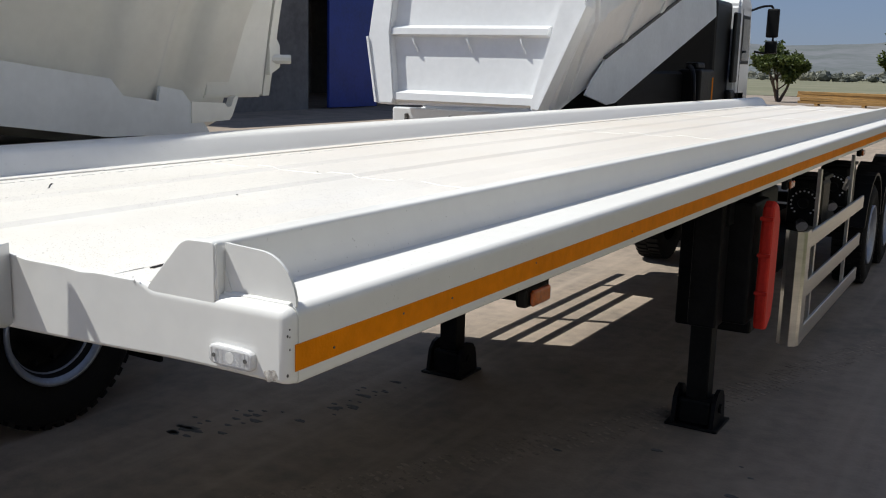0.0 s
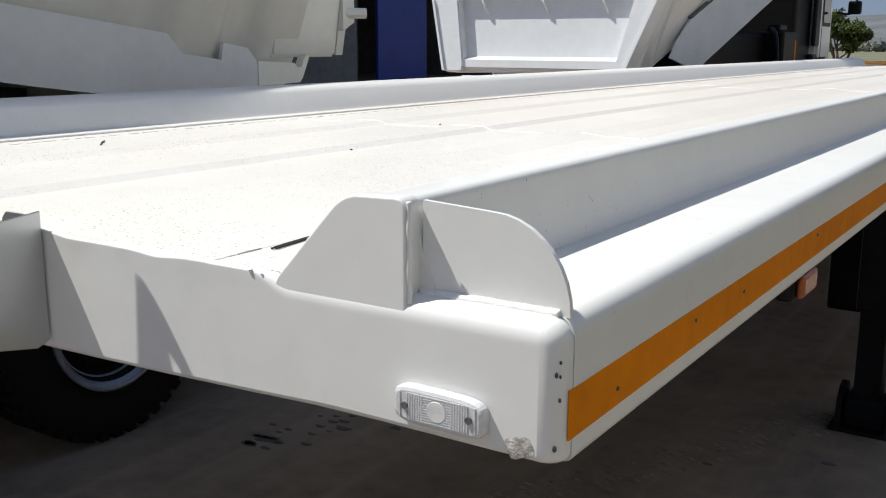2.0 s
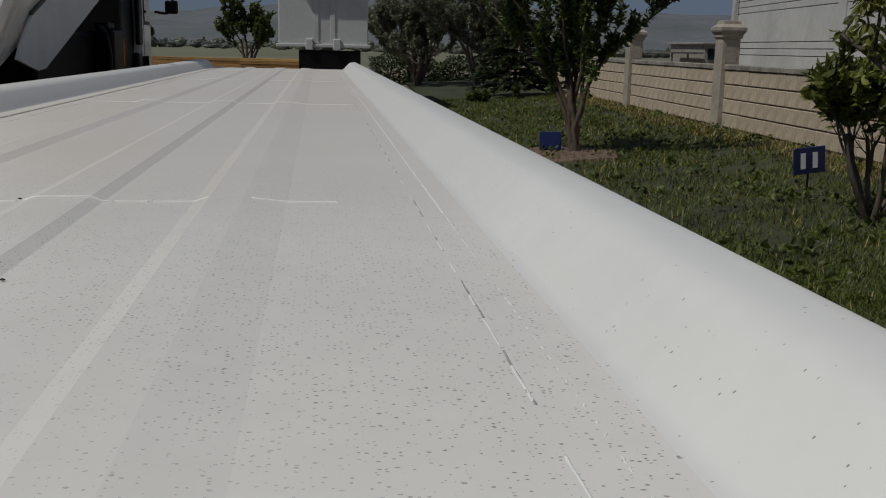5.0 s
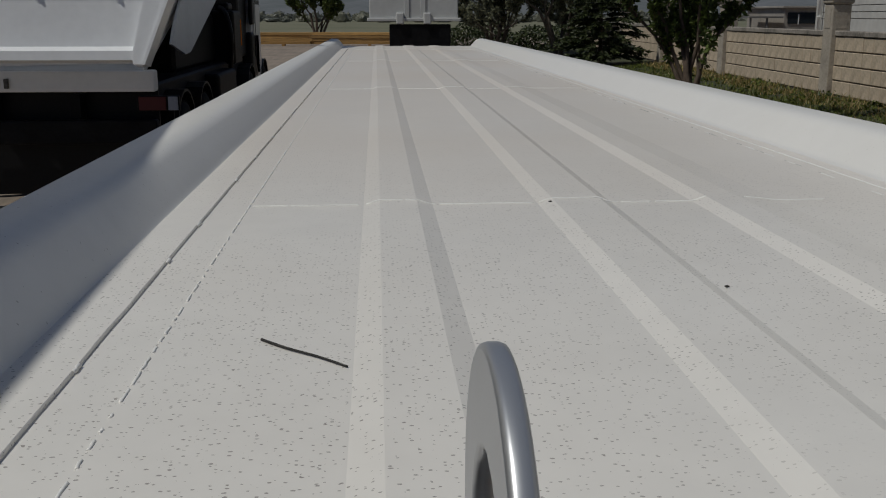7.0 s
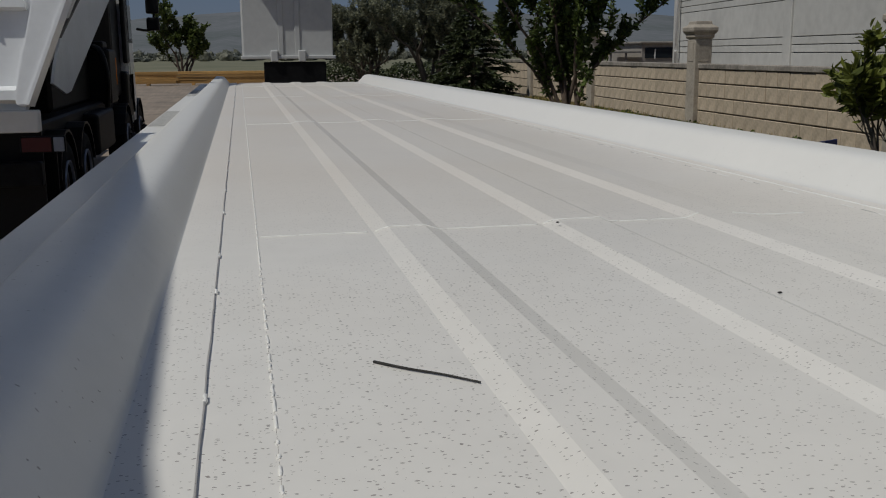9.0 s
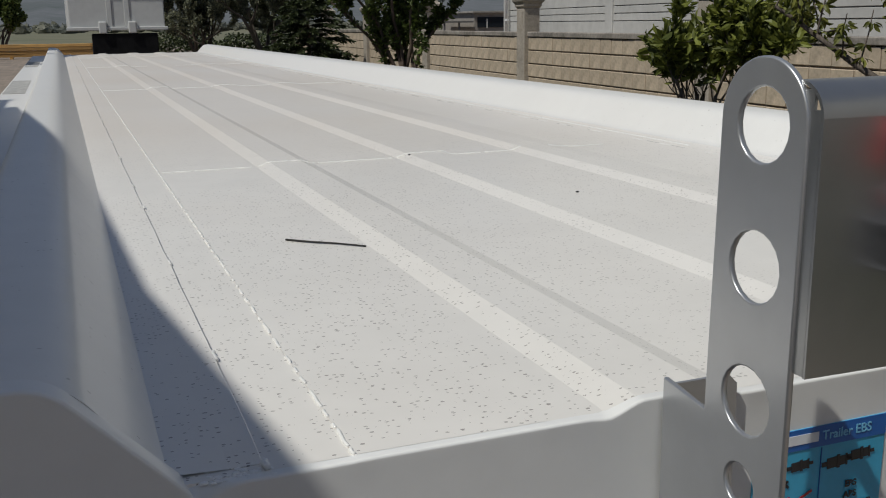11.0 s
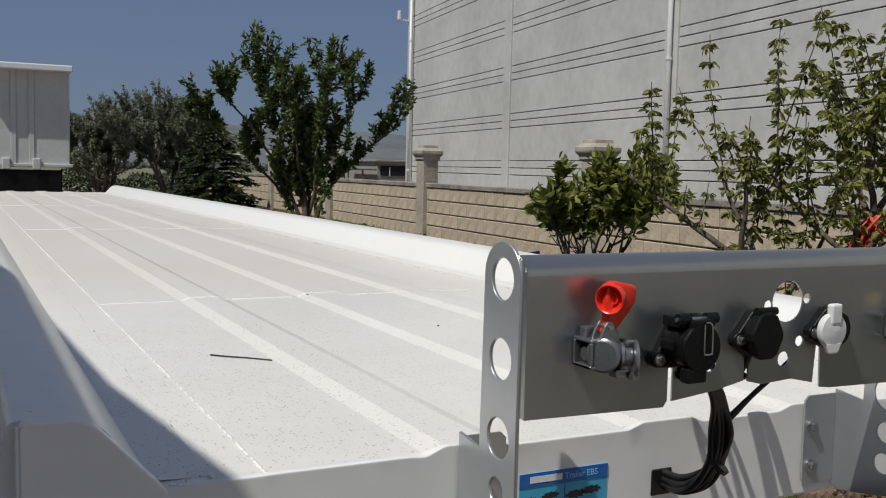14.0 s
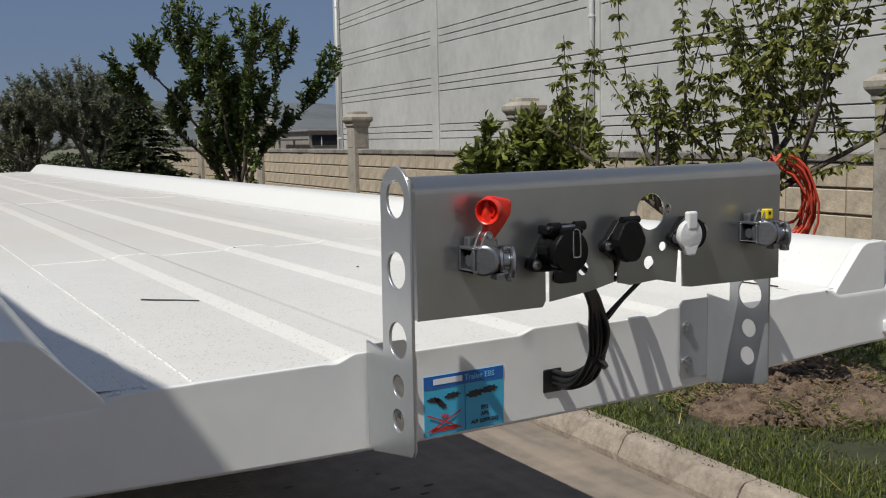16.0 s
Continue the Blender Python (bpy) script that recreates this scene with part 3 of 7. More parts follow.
part("lap_sheet", bm, DECK, trailer)
part("edge_strip", box(0.7573, 0.883, 0.0115, LONG, D - 0.006, D - 0.0006), DECK, trailer)


def bead(x, r, gap, seed, material, name, z=0.0, y0=0.012, lo=0.05, hi=0.35, wob=0.35, y1=LONG - 0.1, lump=0.2):
    rng = random.Random(seed)
    bm = bmesh.new()
    y = y0
    while y < y1:
        w = rng.uniform(lo, hi)
        n = max(3, int(w / 0.03))
        tube([(x + rng.uniform(-1, 1) * r * wob, y + w * k / n, D + z + rng.uniform(-lump, lump) * r) for k in range(n + 1)], r, 6, bm)
        y += w + rng.uniform(*gap)
        if y > 7:
            lo, hi = 0.3, 1.0
    tagged(part(name, bm, material, trailer, smooth=True), kind="stuff")


bead(-0.728, 0.0021, (0.005, 0.035), 1, WELD, "edge_weld", lo=0.008, hi=0.045)
bead(-0.8055, 0.0034, (0.2, 0.55), 3, WELD, "edge_weld", z=0.002, lo=0.01, hi=0.03)
bead(0.758, 0.0019, (0.05, 0.35), 4, SEAM, "seam_line", z=-0.0010, lo=0.04, hi=0.22)
bead(0.7575, 0.0020, (0.05, 0.25), 14, WELD, "edge_weld", z=-0.0008, lo=0.03, hi=0.12)
bead(0.806, 0.0013, (0.006, 0.05), 5, WELD, "edge_weld", z=-0.0008, lo=0.003, hi=0.014, wob=0.8, y1=1.7)
bead(0.806, 0.0026, (0.0, 0.010), 15, WELD, "edge_weld", z=-0.0012, y0=1.7, wob=0.15)

# side rails: an inner slope, a ridge, a flat top and the outer face
WIDER = 0.045                   # the trailer's other side stands out a little more


def side_x(s, x):
    """Mirror a half-width to side s; beyond the ridge that side is wider."""
    return s * x - (WIDER * min(1.0, max(0.0, (x - 1.0) / 0.15)) if s < 0 else 0.0)


def rail_profile(s):
    foot = [(0.855, -0.0008), (0.864, 0.0002), (0.872, 0.0022), (0.8785, 0.0062), (0.8850, 0.0125)] if s > 0 else [(0.880, -0.0008), (0.886, 0.002), (0.892, 0.008), (0.898, 0.016), (0.904, 0.0245)]
    r = [(foot[0][0], D - 0.004)] + [(x, D + z) for x, z in foot]
    r += [(0.947, D + 0.0780), (0.952, D + 0.0827), (0.958, D + 0.0875), (0.966, D + 0.0925), (0.977, D + 0.0970), (0.992, D + 0.1005), (1.010, D + 0.1025), (1.030, D + 0.1038)]
    r += arc(1.045, D + 0.092, 0.012, 88, 0, 4)
    r += [(1.062, D + 0.050), (1.066, D + 0.040), (1.071, D + 0.026), (1.080, D + 0.003), (1.083, D - 0.001)] + [(1.225, D - 0.001)] + arc(1.226, D - 0.025, 0.024, 90, 0, 9)
    r += [(1.25, D - 0.150)] + arc(1.242, D - 0.150, 0.008, 0, -90, 2) + [(1.215, D - 0.158), (1.215, D - 0.150), (1.238, D - 0.146), (1.238, D - 0.03), (1.05, D - 0.012), (0.90, D - 0.012)]
    return [(side_x(s, x), z) for x, z in r]


for s in (1, -1):
    ob = part("side_rail", extrude(rail_profile(s), 0.028, LONG - 0.02), RAILP, trailer, "white steel side rail with a sloping ridge and flat top", True)
    ob.data.set_sharp_from_angle(angle=radians(32))
# grey rectangles on the flat top of the rail
for y in (5.45, 9.6):
    part("rail_top_patch", box(-1.272, -1.150, y, y + 1.5, D - 0.0005, D + 0.0015), SEAM, trailer, "flat grey rectangle on the rail top")

# front beam with rounded top edge, a little deeper in the middle
def sag(x):
    return 0.023 * max(0.0, 1 - (x / 0.95) ** 2)


fb = arc(0.0290, D - 0.031, 0.026, 180, 90, 8) + [(0.11, D - 0.005), (0.11, D - 0.155)] + arc(0.0126, D - 0.145, 0.012, 270, 180, 4)
bm = extrude(fb, -1.2234 - WIDER, 1.2234, axis="x")
for k in range(1, 24):
    bmesh.ops.bisect_plane(bm, geom=bm.verts[:] + bm.edges[:] + bm.faces[:], plane_co=(-1.2234 + 2.4468 * k / 24, 0, 0), plane_no=(1, 0, 0))
for v in bm.verts:
    if v.co.z < D - 0.1:
        v.co.z -= sag(v.co.x)
beam = part("front_beam", bm, WHITE, trailer, "white front beam with a rounded upper edge")
# rounded vertical corners: the beam's edge turned through a quarter circle
for s in (-1, 1):
    pf = [(y, z) for y, z in arc(0.0266, D - 0.028, 0.026, 90, 180, 8) + arc(0.0126, D - 0.145, 0.012, 180, 270, 4)] + [(0.0266, D - 0.157)]
    bm = bmesh.new()
    rows = []
    for k in range(9):
        a = radians(90 * k / 8)
        rows.append([bm.verts.new((side_x(s, 1.2234 + (0.0266 - y) * math.sin(a)), 0.0266 - (0.0266 - y) * math.cos(a), z)) for y, z in pf])
    for a, b in zip(rows, rows[1:]):
        for i in range(len(pf) - 1):
            bm.faces.new((a[i], b[i], b[i + 1], a[i + 1]))
    bmesh.ops.remove_doubles(bm, verts=bm.verts[:], dist=1e-6)
    bmesh.ops.recalc_face_normals(bm, faces=bm.faces[:])
    part("corner_edge", bm, WHITE, trailer, smooth=True)
for p in beam.data.polygons:
    p.use_smooth = abs(p.normal.x) < 0.5 and p.area < 0.002
# deck nose: the sheet bends down over the beam, its ribs run out in low bumps
bm = bmesh.new()
rows = []
for k in range(345):
    x = -1.2234 - WIDER + (2.4468 + WIDER) * k / 344
    half = x if x > 0 else -x - WIDER * min(1.0, max(0.0, (-x - 1.0) / 0.15))
    w = -abs(0.0009 * noise.noise((x * 9, 0, 0)) + 0.0007 * noise.noise((x * 38, 3, 0)))
    dent = 0.004 * math.exp(-((x - 0.66) / 0.035) ** 2) + 0.003 * math.exp(-((x + 0.47) / 0.02) ** 2)
    e = min(1.0, max(0.0, (half - 1.10) / 0.123))
    f = min(1.0, max(0.0, (half - 0.825) / 0.065))
    f = f * f * (3 - 2 * f)
    h = deck_z(x) * (1 - f) - (0.0017 + 0.0003 * e) * f
    q = 0.0030 + 0.0230 * f
    w *= (1 - e) * (1 - 0.92 * f)
    sec = [(q + 0.009, h)] + [(q - q * math.sin(radians(a)), h - q + q * math.cos(radians(a))) for a in range(0, 91, 10)] + [(0.0, h - q - 0.004), (0.0, -0.040), (0.0, -0.148 - sag(x))]
    rows.append([bm.verts.new((x, y + ((w if i < 11 else 0) - 0.0002 + 0.0008 * e if i > 0 else 0), D + z - (dent if 0 < i < 12 else 0))) for i, (y, z) in enumerate(sec)])
for a, b in zip(rows, rows[1:]):
    for i in range(len(a) - 1):
        bm.faces.new((a[i], b[i], b[i + 1], a[i + 1]))
bmesh.ops.recalc_face_normals(bm, faces=bm.faces[:])
part("deck_nose", bm, WHITE, trailer, "white deck edge folded over the beam, slightly dented", True)
rng = random.Random(8)
bm = bmesh.new()
for x0, w in ((0.80, 0.06), (-0.86, 0.06)):
    for k in range(30):
        b2 = bmesh.new()
        bmesh.ops.create_icosphere(b2, subdivisions=2, radius=rng.uniform(0.0012, 0.0034))
        f = rng.random()
        turn(b2, Matrix.Translation((x0 + w * f, 0.014 + rng.gauss(0, 0.006), D - 0.0008)) @ Matrix.Diagonal((1.3, 1.0, 0.45, 1)))
        join(bm, b2)
tagged(part("weld_lump", bm, WELD, trailer, smooth=True), kind="stuff")

# end plates of the rails
for s in (-1, 1):
    tz = [(0.860, D - 0.026), (0.866, D - 0.014), (0.872, D - 0.004), (0.8795, D + 0.0045), (0.954, D + 0.0835), (0.961, D + 0.0905), (0.969, D + 0.0965), (0.979, D + 0.1015), (0.990, D + 0.1045), (1.045, D + 0.106)] + arc(1.047, D + 0.094, 0.012, 90, 0, 3) + [(1.059, D - 0.026)]
    bm = extrude([(s * x, z) for x, z in tz], 0.0016, 0.0295)
    bmesh.ops.bevel(bm, geom=[e for e in bm.edges if abs(e.verts[0].co.y - e.verts[1].co.y) < 1e-4 and e.verts[0].co.y < 0.01], offset=0.0034, segments=4, profile=0.5, affect="EDGES")
    ep = part("end_plate", bm, WHITE, trailer, "white trapezoid end plate of the rail ridge", True)
    ep.data.set_sharp_from_angle(angle=radians(48))
    for p in ep.data.polygons:
        p.use_smooth = p.use_smooth and abs(p.normal.y) < 0.98
    op = [(1.063, D - 0.004), (1.063, D + 0.101), (1.150, D + 0.096)]
    op += [(1.150 + 0.093 * math.sin(radians(a)), D - 0.004 + 0.100 * math.cos(radians(a))) for a in (10, 20, 30, 40, 50, 60, 70, 80, 90)]
    part("stop_plate", extrude([(side_x(s, x), z) for x, z in op], 0.030, 0.037), WHITE, trailer, "thin white stop plate with a rounded outer corner")
    # weld beads at the plate feet
    bm = tube([(s * (1.062 + 0.17 * k / 8), 0.0285 + rng.uniform(-0.001, 0.001), D - 0.002 + rng.uniform(-0.0006, 0.0006)) for k in range(9)], 0.0058, 8)
    tagged(part("plate_weld", bm, WELD, trailer, smooth=True), kind="stuff")
    bm = tube([(s * 1.061, 0.0065 + 0.0008 * math.sin(k * 1.9), D - 0.010 + 0.112 * k / 8) for k in range(9)], 0.0032, 8)
    part("fillet", bm, WHITE, trailer, "painted-over fillet weld round the end plate", True)

# chips at the front corner
bm = bmesh.new()
for x, y, z, r in ((1.200, 0.0002, D - 0.143, 0.012), (1.210, 0.0004, D - 0.140, 0.011), (1.192, 0.0002, D - 0.140, 0.007)):
    b2 = bmesh.new()
    bmesh.ops.create_icosphere(b2, subdivisions=2, radius=r)
    for v in b2.verts:
        v.co = Vector((v.co.x * (1 + 0.4 * noise.noise(v.co * 90)), v.co.y * 0.04, v.co.z * (1 + 0.5 * noise.noise(v.co * 70 + Vector((3, 0, 0))))))
    turn(b2, Matrix.Translation((x, y, z)))
    join(bm, b2)
tagged(part("paint_chip", bm, RUST, trailer, "chipped paint at the lower corner"), kind="stuff")
bm = bmesh.new()
for k, (z, r) in enumerate(((D - 0.045, 0.0016), (D - 0.058, 0.0022), (D - 0.085, 0.0018), (D - 0.137, 0.0026), (D - 0.06, 0.0014))):
    b2 = bmesh.new()
    bmesh.ops.create_icosphere(b2, subdivisions=1, radius=r)
    turn(b2, Matrix.Translation((1.2440 - 0.003 * (k % 2), 0.0094 - 0.003 * (k % 2), z)) @ Matrix.Rotation(radians(45), 4, 'Z') @ Matrix.Diagonal((1, 0.7, 1.6, 1)))
    join(bm, b2)
tagged(part("rust_spot", bm, GAP, trailer), kind="stuff")

# amber tape along the side
part("reflective_tape", box(1.2495, 1.2512, 0.018, LONG - 0.1, D - 0.130, D - 0.076), TAPE, trailer, "amber reflective tape in a long stripe")
bm = bmesh.new()
for y, z in ((0.14, -0.11), (0.40, -0.093), (0.62, -0.10), (1.1, -0.09), (1.9, -0.105)):
    cyl((1.2505, y, D + z), (1.2530, y, D + z), 0.0028, seg=8, bm=bm)
tagged(part("rivet", bm, GAP, trailer), kind="stuff")

# white marker lamp on the front face
def marker_lamp(cx, cz):
    pts = []
    for k in range(28):
        a = 2 * math.pi * k / 28
        c, s_ = math.cos(a), math.sin(a)
        pts.append((cx + math.copysign(abs(c) ** 0.45, c) * 0.058, cz + math.copysign(abs(s_) ** 0.45, s_) * 0.022 - 0.002 * c))
    bm = extrude(pts, -0.014, -0.0005)
    bmesh.ops.bevel(bm, geom=[e for e in bm.edges if e.verts[0].co.y < -0.01 and e.verts[1].co.y < -0.01], offset=0.005, segments=2, profile=0.5, affect="EDGES")
    lamp = part("marker_lamp", bm, CLEARP, trailer, "clear white marker lamp with two screws")
    for dx in (-0.041, 0.041):
        part("screw", cyl((cx + dx, -0.0165, cz), (cx + dx, -0.012, cz), 0.0042, seg=10), GAP, lamp)
    rb = bmesh.new()
    for k in range(-15, 16):
        if abs(k) > 5 and not 12 < abs(k) < 15:
            box(cx + k * 0.0032 - 0.0007, cx + k * 0.0032 + 0.0007, -0.0149, -0.0138, cz - 0.015, cz + 0.015, bm=rb)
    for k in range(-5, 6):
        box(cx - 0.030, cx + 0.030, -0.0147, -0.0138, cz + k * 0.0029 - 0.0006, cz + k * 0.0029 + 0.0006, bm=rb)
    tagged(part("lens_rib", rb, CLEARP, lamp), kind="stuff")
    part("reflector", cyl((cx, -0.0138, cz), (cx, -0.0150, cz), 0.0125, 0.0115, seg=20), CAPW, lamp, "small clear reflector in the lens")


marker_lamp(1.110, D - 0.119)
marker_lamp(-1.110, D - 0.119)

# amber side marker lamps hanging under the side rail
for y in (1.22, 4.9, 8.0):
    bm = box(1.165, 1.205, y - 0.075, y + 0.075, D - 0.245, D - 0.185, 0.012, 3)
    lamp = part("side_marker_lamp", bm, PLASTIC, trailer, "amber side marker lamp in a black housing")
    part("lens", box(1.205, 1.222, y - 0.058, y + 0.065, D - 0.240, D - 0.190, 0.010, 3), AMBER, lamp, "amber lens")
    part("bracket", box(1.15, 1.17, y - 0.02, y + 0.02, D - 0.20, D - 0.14), BLACK, lamp)

# chassis
for s in (-1, 1):
    x = s * 0.48
    ip = [(x - 0.07, -0.5), (x + 0.07, -0.5), (x + 0.07, -0.485), (x + 0.006, -0.48), (x + 0.006, -0.10), (x + 0.07, -0.095), (x + 0.07, -0.07), (x - 0.07, -0.07), (x - 0.07, -0.095), (x - 0.006, -0.10), (x - 0.006, -0.48), (x - 0.07, -0.485)]
    part("chassis_beam", extrude([(a, D + b) for a, b in ip], 2.6, LONG - 0.3), BLACK, trailer, "black steel main beam")
    part("chassis_neck", extrude([(x - 0.07, D - 0.19), (x + 0.07, D - 0.19), (x + 0.07, D - 0.07), (x - 0.07, D - 0.07)], 0.12, 2.6), BLACK, trailer)
for k in range(26):
    y = 0.35 + k * 0.52
    part("cross_member", box(-1.21, 1.21, y, y + 0.05, D - 0.11, D - 0.015), BLACK, trailer)
part("coupling_plate", box(-0.5, 0.5, 0.5, 2.2, D - 0.20, D - 0.19), BLACK, trailer)


def landing_leg(s):
    x, y = s * (0.90 if s > 0 else 0.84), 4.30
    bm = box(x - 0.085, x + 0.085, y - 0.085, y + 0.085, 0.62, D - 0.12, 0.012, 2)
    leg = part("landing_leg", bm, BLACK, trailer, "black square landing leg with a splayed foot")
    part("inner_tube", box(x - 0.065, x + 0.065, y - 0.065, y + 0.065, 0.16, 0.66, 0.008, 2), BLACK, leg)
    # foot: two rocking cheeks, an axle and a flared pan
    bm = box(x - 0.16, x + 0.16, y - 0.15, y + 0.15, 0.0, 0.018, 0.006, 2)
    for a, b in ((-0.118, 0.0), (0.118, 0.0)):
        cheek = [(y - 0.13, 0.018)] + [(y + 0.115 * math.cos(radians(q)), 0.115 + 0.115 * math.sin(radians(q))) for q in (180, 150, 120, 90, 60, 30, 0)] + [(y + 0.13, 0.018)]
        extrude(cheek, x + a - 0.012, x + a + 0.012, bm, axis="x")
    box(x - 0.10, x + 0.10, y - 0.10, y + 0.10, 0.012, 0.17, 0.02, 2, bm)
    cyl((x - 0.145, y, 0.115), (x + 0.145, y, 0.115), 0.03, seg=14, bm=bm)
    part("foot", bm, BLACK, leg)
    part("mount_plate", box(x - 0.10, x + 0.10, y - 0.02, y + 0.13, D - 0.42, D - 0.12), BLACK, leg)
    bm = tube([(x, y + 0.1, D - 0.45), (x - s * 0.2, y + 0.5, D - 0.3), (x - s * 0.35, y + 1.0, D - 0.2)], 0.03, 8)
    part("brace", bm, BLACK, leg)


landing_leg(1)
landing_leg(-1)

# red extinguisher box
bx = 1.17
pro = [(4.34, 0.62), (4.30, 0.74), (4.31, 1.25), (4.35, 1.36), (4.48, 1.39), (4.66, 1.36), (4.78, 1.27), (4.78, 0.80), (4.70, 0.66), (4.5, 0.60)]
pro = [(4.66 - (4.78 - y) * 0.46, z - 0.02) for y, z in pro]
bm = extrude(pro, bx - 0.025, bx + 0.045, axis="x")
bmesh.ops.bevel(bm, geom=[e for e in bm.edges if abs(e.verts[0].co.x - e.verts[1].co.x) < 1e-4], offset=0.02, segments=2, profile=0.5, affect="EDGES")
ext = part("extinguisher_box", bm, REDBOX, trailer, "red moulded fire extinguisher box")
for z in (0.82, 1.05, 1.27):
    part("box_rib", box(bx - 0.029, bx + 0.049, 4.432, 4.452, z - 0.012, z + 0.012, 0.005, 2), REDBOX, ext)
part("box_back", box(0.80, 1.12, 4.40, 4.80, 0.62, 1.36, 0.02, 2), BLACK, ext)
# invented cylinder, placed to keep a stray sun patch off the yard
part("under_bed_cylinder", cyl((-1.03, 3.1, 0.86), (-1.03, 4.17, 0.86), 0.25, seg=24), BLACK, trailer, "black cylinder added under the bed to block sun", True)
# left box is added to block sunlight reaching the ground beneath
part("under_bed_box", box(-1.0, -0.5, 4.75, 5.15, 0.45, 1.38, 0.02, 2), BLACK, trailer, "black box under the bed")
part("under_bed_box", box(0.55, 1.05, 4.85, 5.35, 0.45, 1.38, 0.02, 2), BLACK, trailer, "black box under the bed")

# side guard: bright end post and three boards
for s in (1, -1):
    gp = [(x + 0.03, y) for x, y in ((1.07, 5.30), (1.10, 5.26), (1.16, 5.24), (1.20, 5.26), (1.215, 5.30), (1.215, 5.44), (1.205, 5.44), (1.20, 5.31), (1.16, 5.255), (1.11, 5.28), (1.08, 5.31))]
    fwd = 0.16 if s > 0 else -0.36
    gp = [(x, y + fwd) for x, y in gp]
    guard = part("side_guard", extrude([(s * x, y) for x, y in gp], 0.265, 1.065, axis="z"), ALU, trailer, "bright aluminium side guard end")
    for z in (0.265, 0.585, 0.930):
        part("board", box(s * 1.233 - 0.011, s * 1.233 + 0.011, 5.44 + fwd, 8.12, z, z + 0.115, 0.006, 2), ALU, guard, "aluminium guard board")
    for y in (5.90, 7.45):
        part("upright", box(s * 1.208 - 0.012, s * 1.208 + 0.012, y, y + 0.06, 0.34, 1.45), ALU, guard)
part("spare_wheel_carrier", box(-1.15, -0.60, 7.2, 8.4, 0.5, 1.2, 0.05, 2), BLACK, trailer)
# brake valves and reservoir behind the guard
for y in (6.55, 7.9):
    b = part("valve_box", box(0.90, 1.16, y - 0.14, y + 0.20, 0.96, 1.32, 0.03, 2), PLASTIC, trailer, "black valve box with a round dial")
    part("dial", cyl((1.03, y - 0.14, 1.14), (1.03, y - 0.158, 1.14), 0.115, seg=28), PLASTIC, b)
    for k in range(15):
        a = radians(-50 + k * 20)
        cx, cz = 1.03 + 0.092 * math.cos(a), 1.14 + 0.092 * math.sin(a)
        part("dial_mark", cyl((cx, y - 0.157, cz), (cx, y - 0.163, cz), 0.008, seg=6), STK_WHITE, b)
    part("dial_hub", cyl((1.03, y - 0.158, 1.14), (1.03, y - 0.18, 1.14), 0.045, 0.035, seg=16), PLASTIC, b)
    part("knob", cyl((1.02, y - 0.19, 1.00), (1.05, y - 0.24, 0.97), 0.03, 0.045, seg=12), STEEL, b, "bright metal pull knob")
    part("lid", box(0.89, 1.17, y - 0.16, y + 0.22, 1.32, 1.35, 0.01, 2), PLASTIC, b)
part("tap", cyl((1.14, 7.62, 1.14), (1.18, 7.58, 1.24), 0.022, 0.03, seg=12), STEEL, trailer, "bright metal tap")
part("under_bed_cylinder", cyl((0.8, 5.5, 0.78), (0.8, 8.2, 0.78), 0.2, seg=24), BLACK, trailer, smooth=True)


def tyre_bm(r, w):
    """Tyre turned round the x axis, outer face at x = 0, with tread blocks."""
    pr = [(0.29, -0.02), (0.33, 0.0), (0.40, 0.012), (r - 0.10, 0.016), (r - 0.045, 0.004), (r - 0.018, -0.02), (r - 0.014, -w / 2), (r - 0.018, -w + 0.02), (r - 0.045, -w), (0.33, -w), (0.29, -w + 0.02)]
    bm = lathe(pr, 48)
    return bm


def tread_bm(r, w, tread=44):
    bm = bmesh.new()
    for k in range(tread):
        a = 2 * math.pi * k / tread
        for x0, off in ((-0.015, 0.0), (-w * 0.52, 0.5)):
            b2 = box(x0 - w * 0.44, x0, -0.022, 0.022, r - 0.03, r)
            turn(b2, Matrix.Rotation(a + off * 2 * math.pi / tread, 4, "X"))
            join(bm, b2)
    return bm


def rim_bm(dish):
    pr = [(0.292, -0.015), (0.298, 0.006), (0.285, 0.008), (0.272, -0.012), (0.262, -0.05), (0.25, -dish), (0.17, -dish + 0.02), (0.13, -dish + 0.03), (0.125, -dish + 0.10), (0.06, -dish + 0.115), (0.0, -dish + 0.115)]
    bm = lathe(pr, 40)
    for k in range(10):
        a = 2 * math.pi * k / 10
        cyl((-dish + 0.02, 0.205 * math.cos(a), 0.205 * math.sin(a)), (-dish + 0.06, 0.205 * math.cos(a), 0.205 * math.sin(a)), 0.016, seg=6, bm=bm)
    return bm


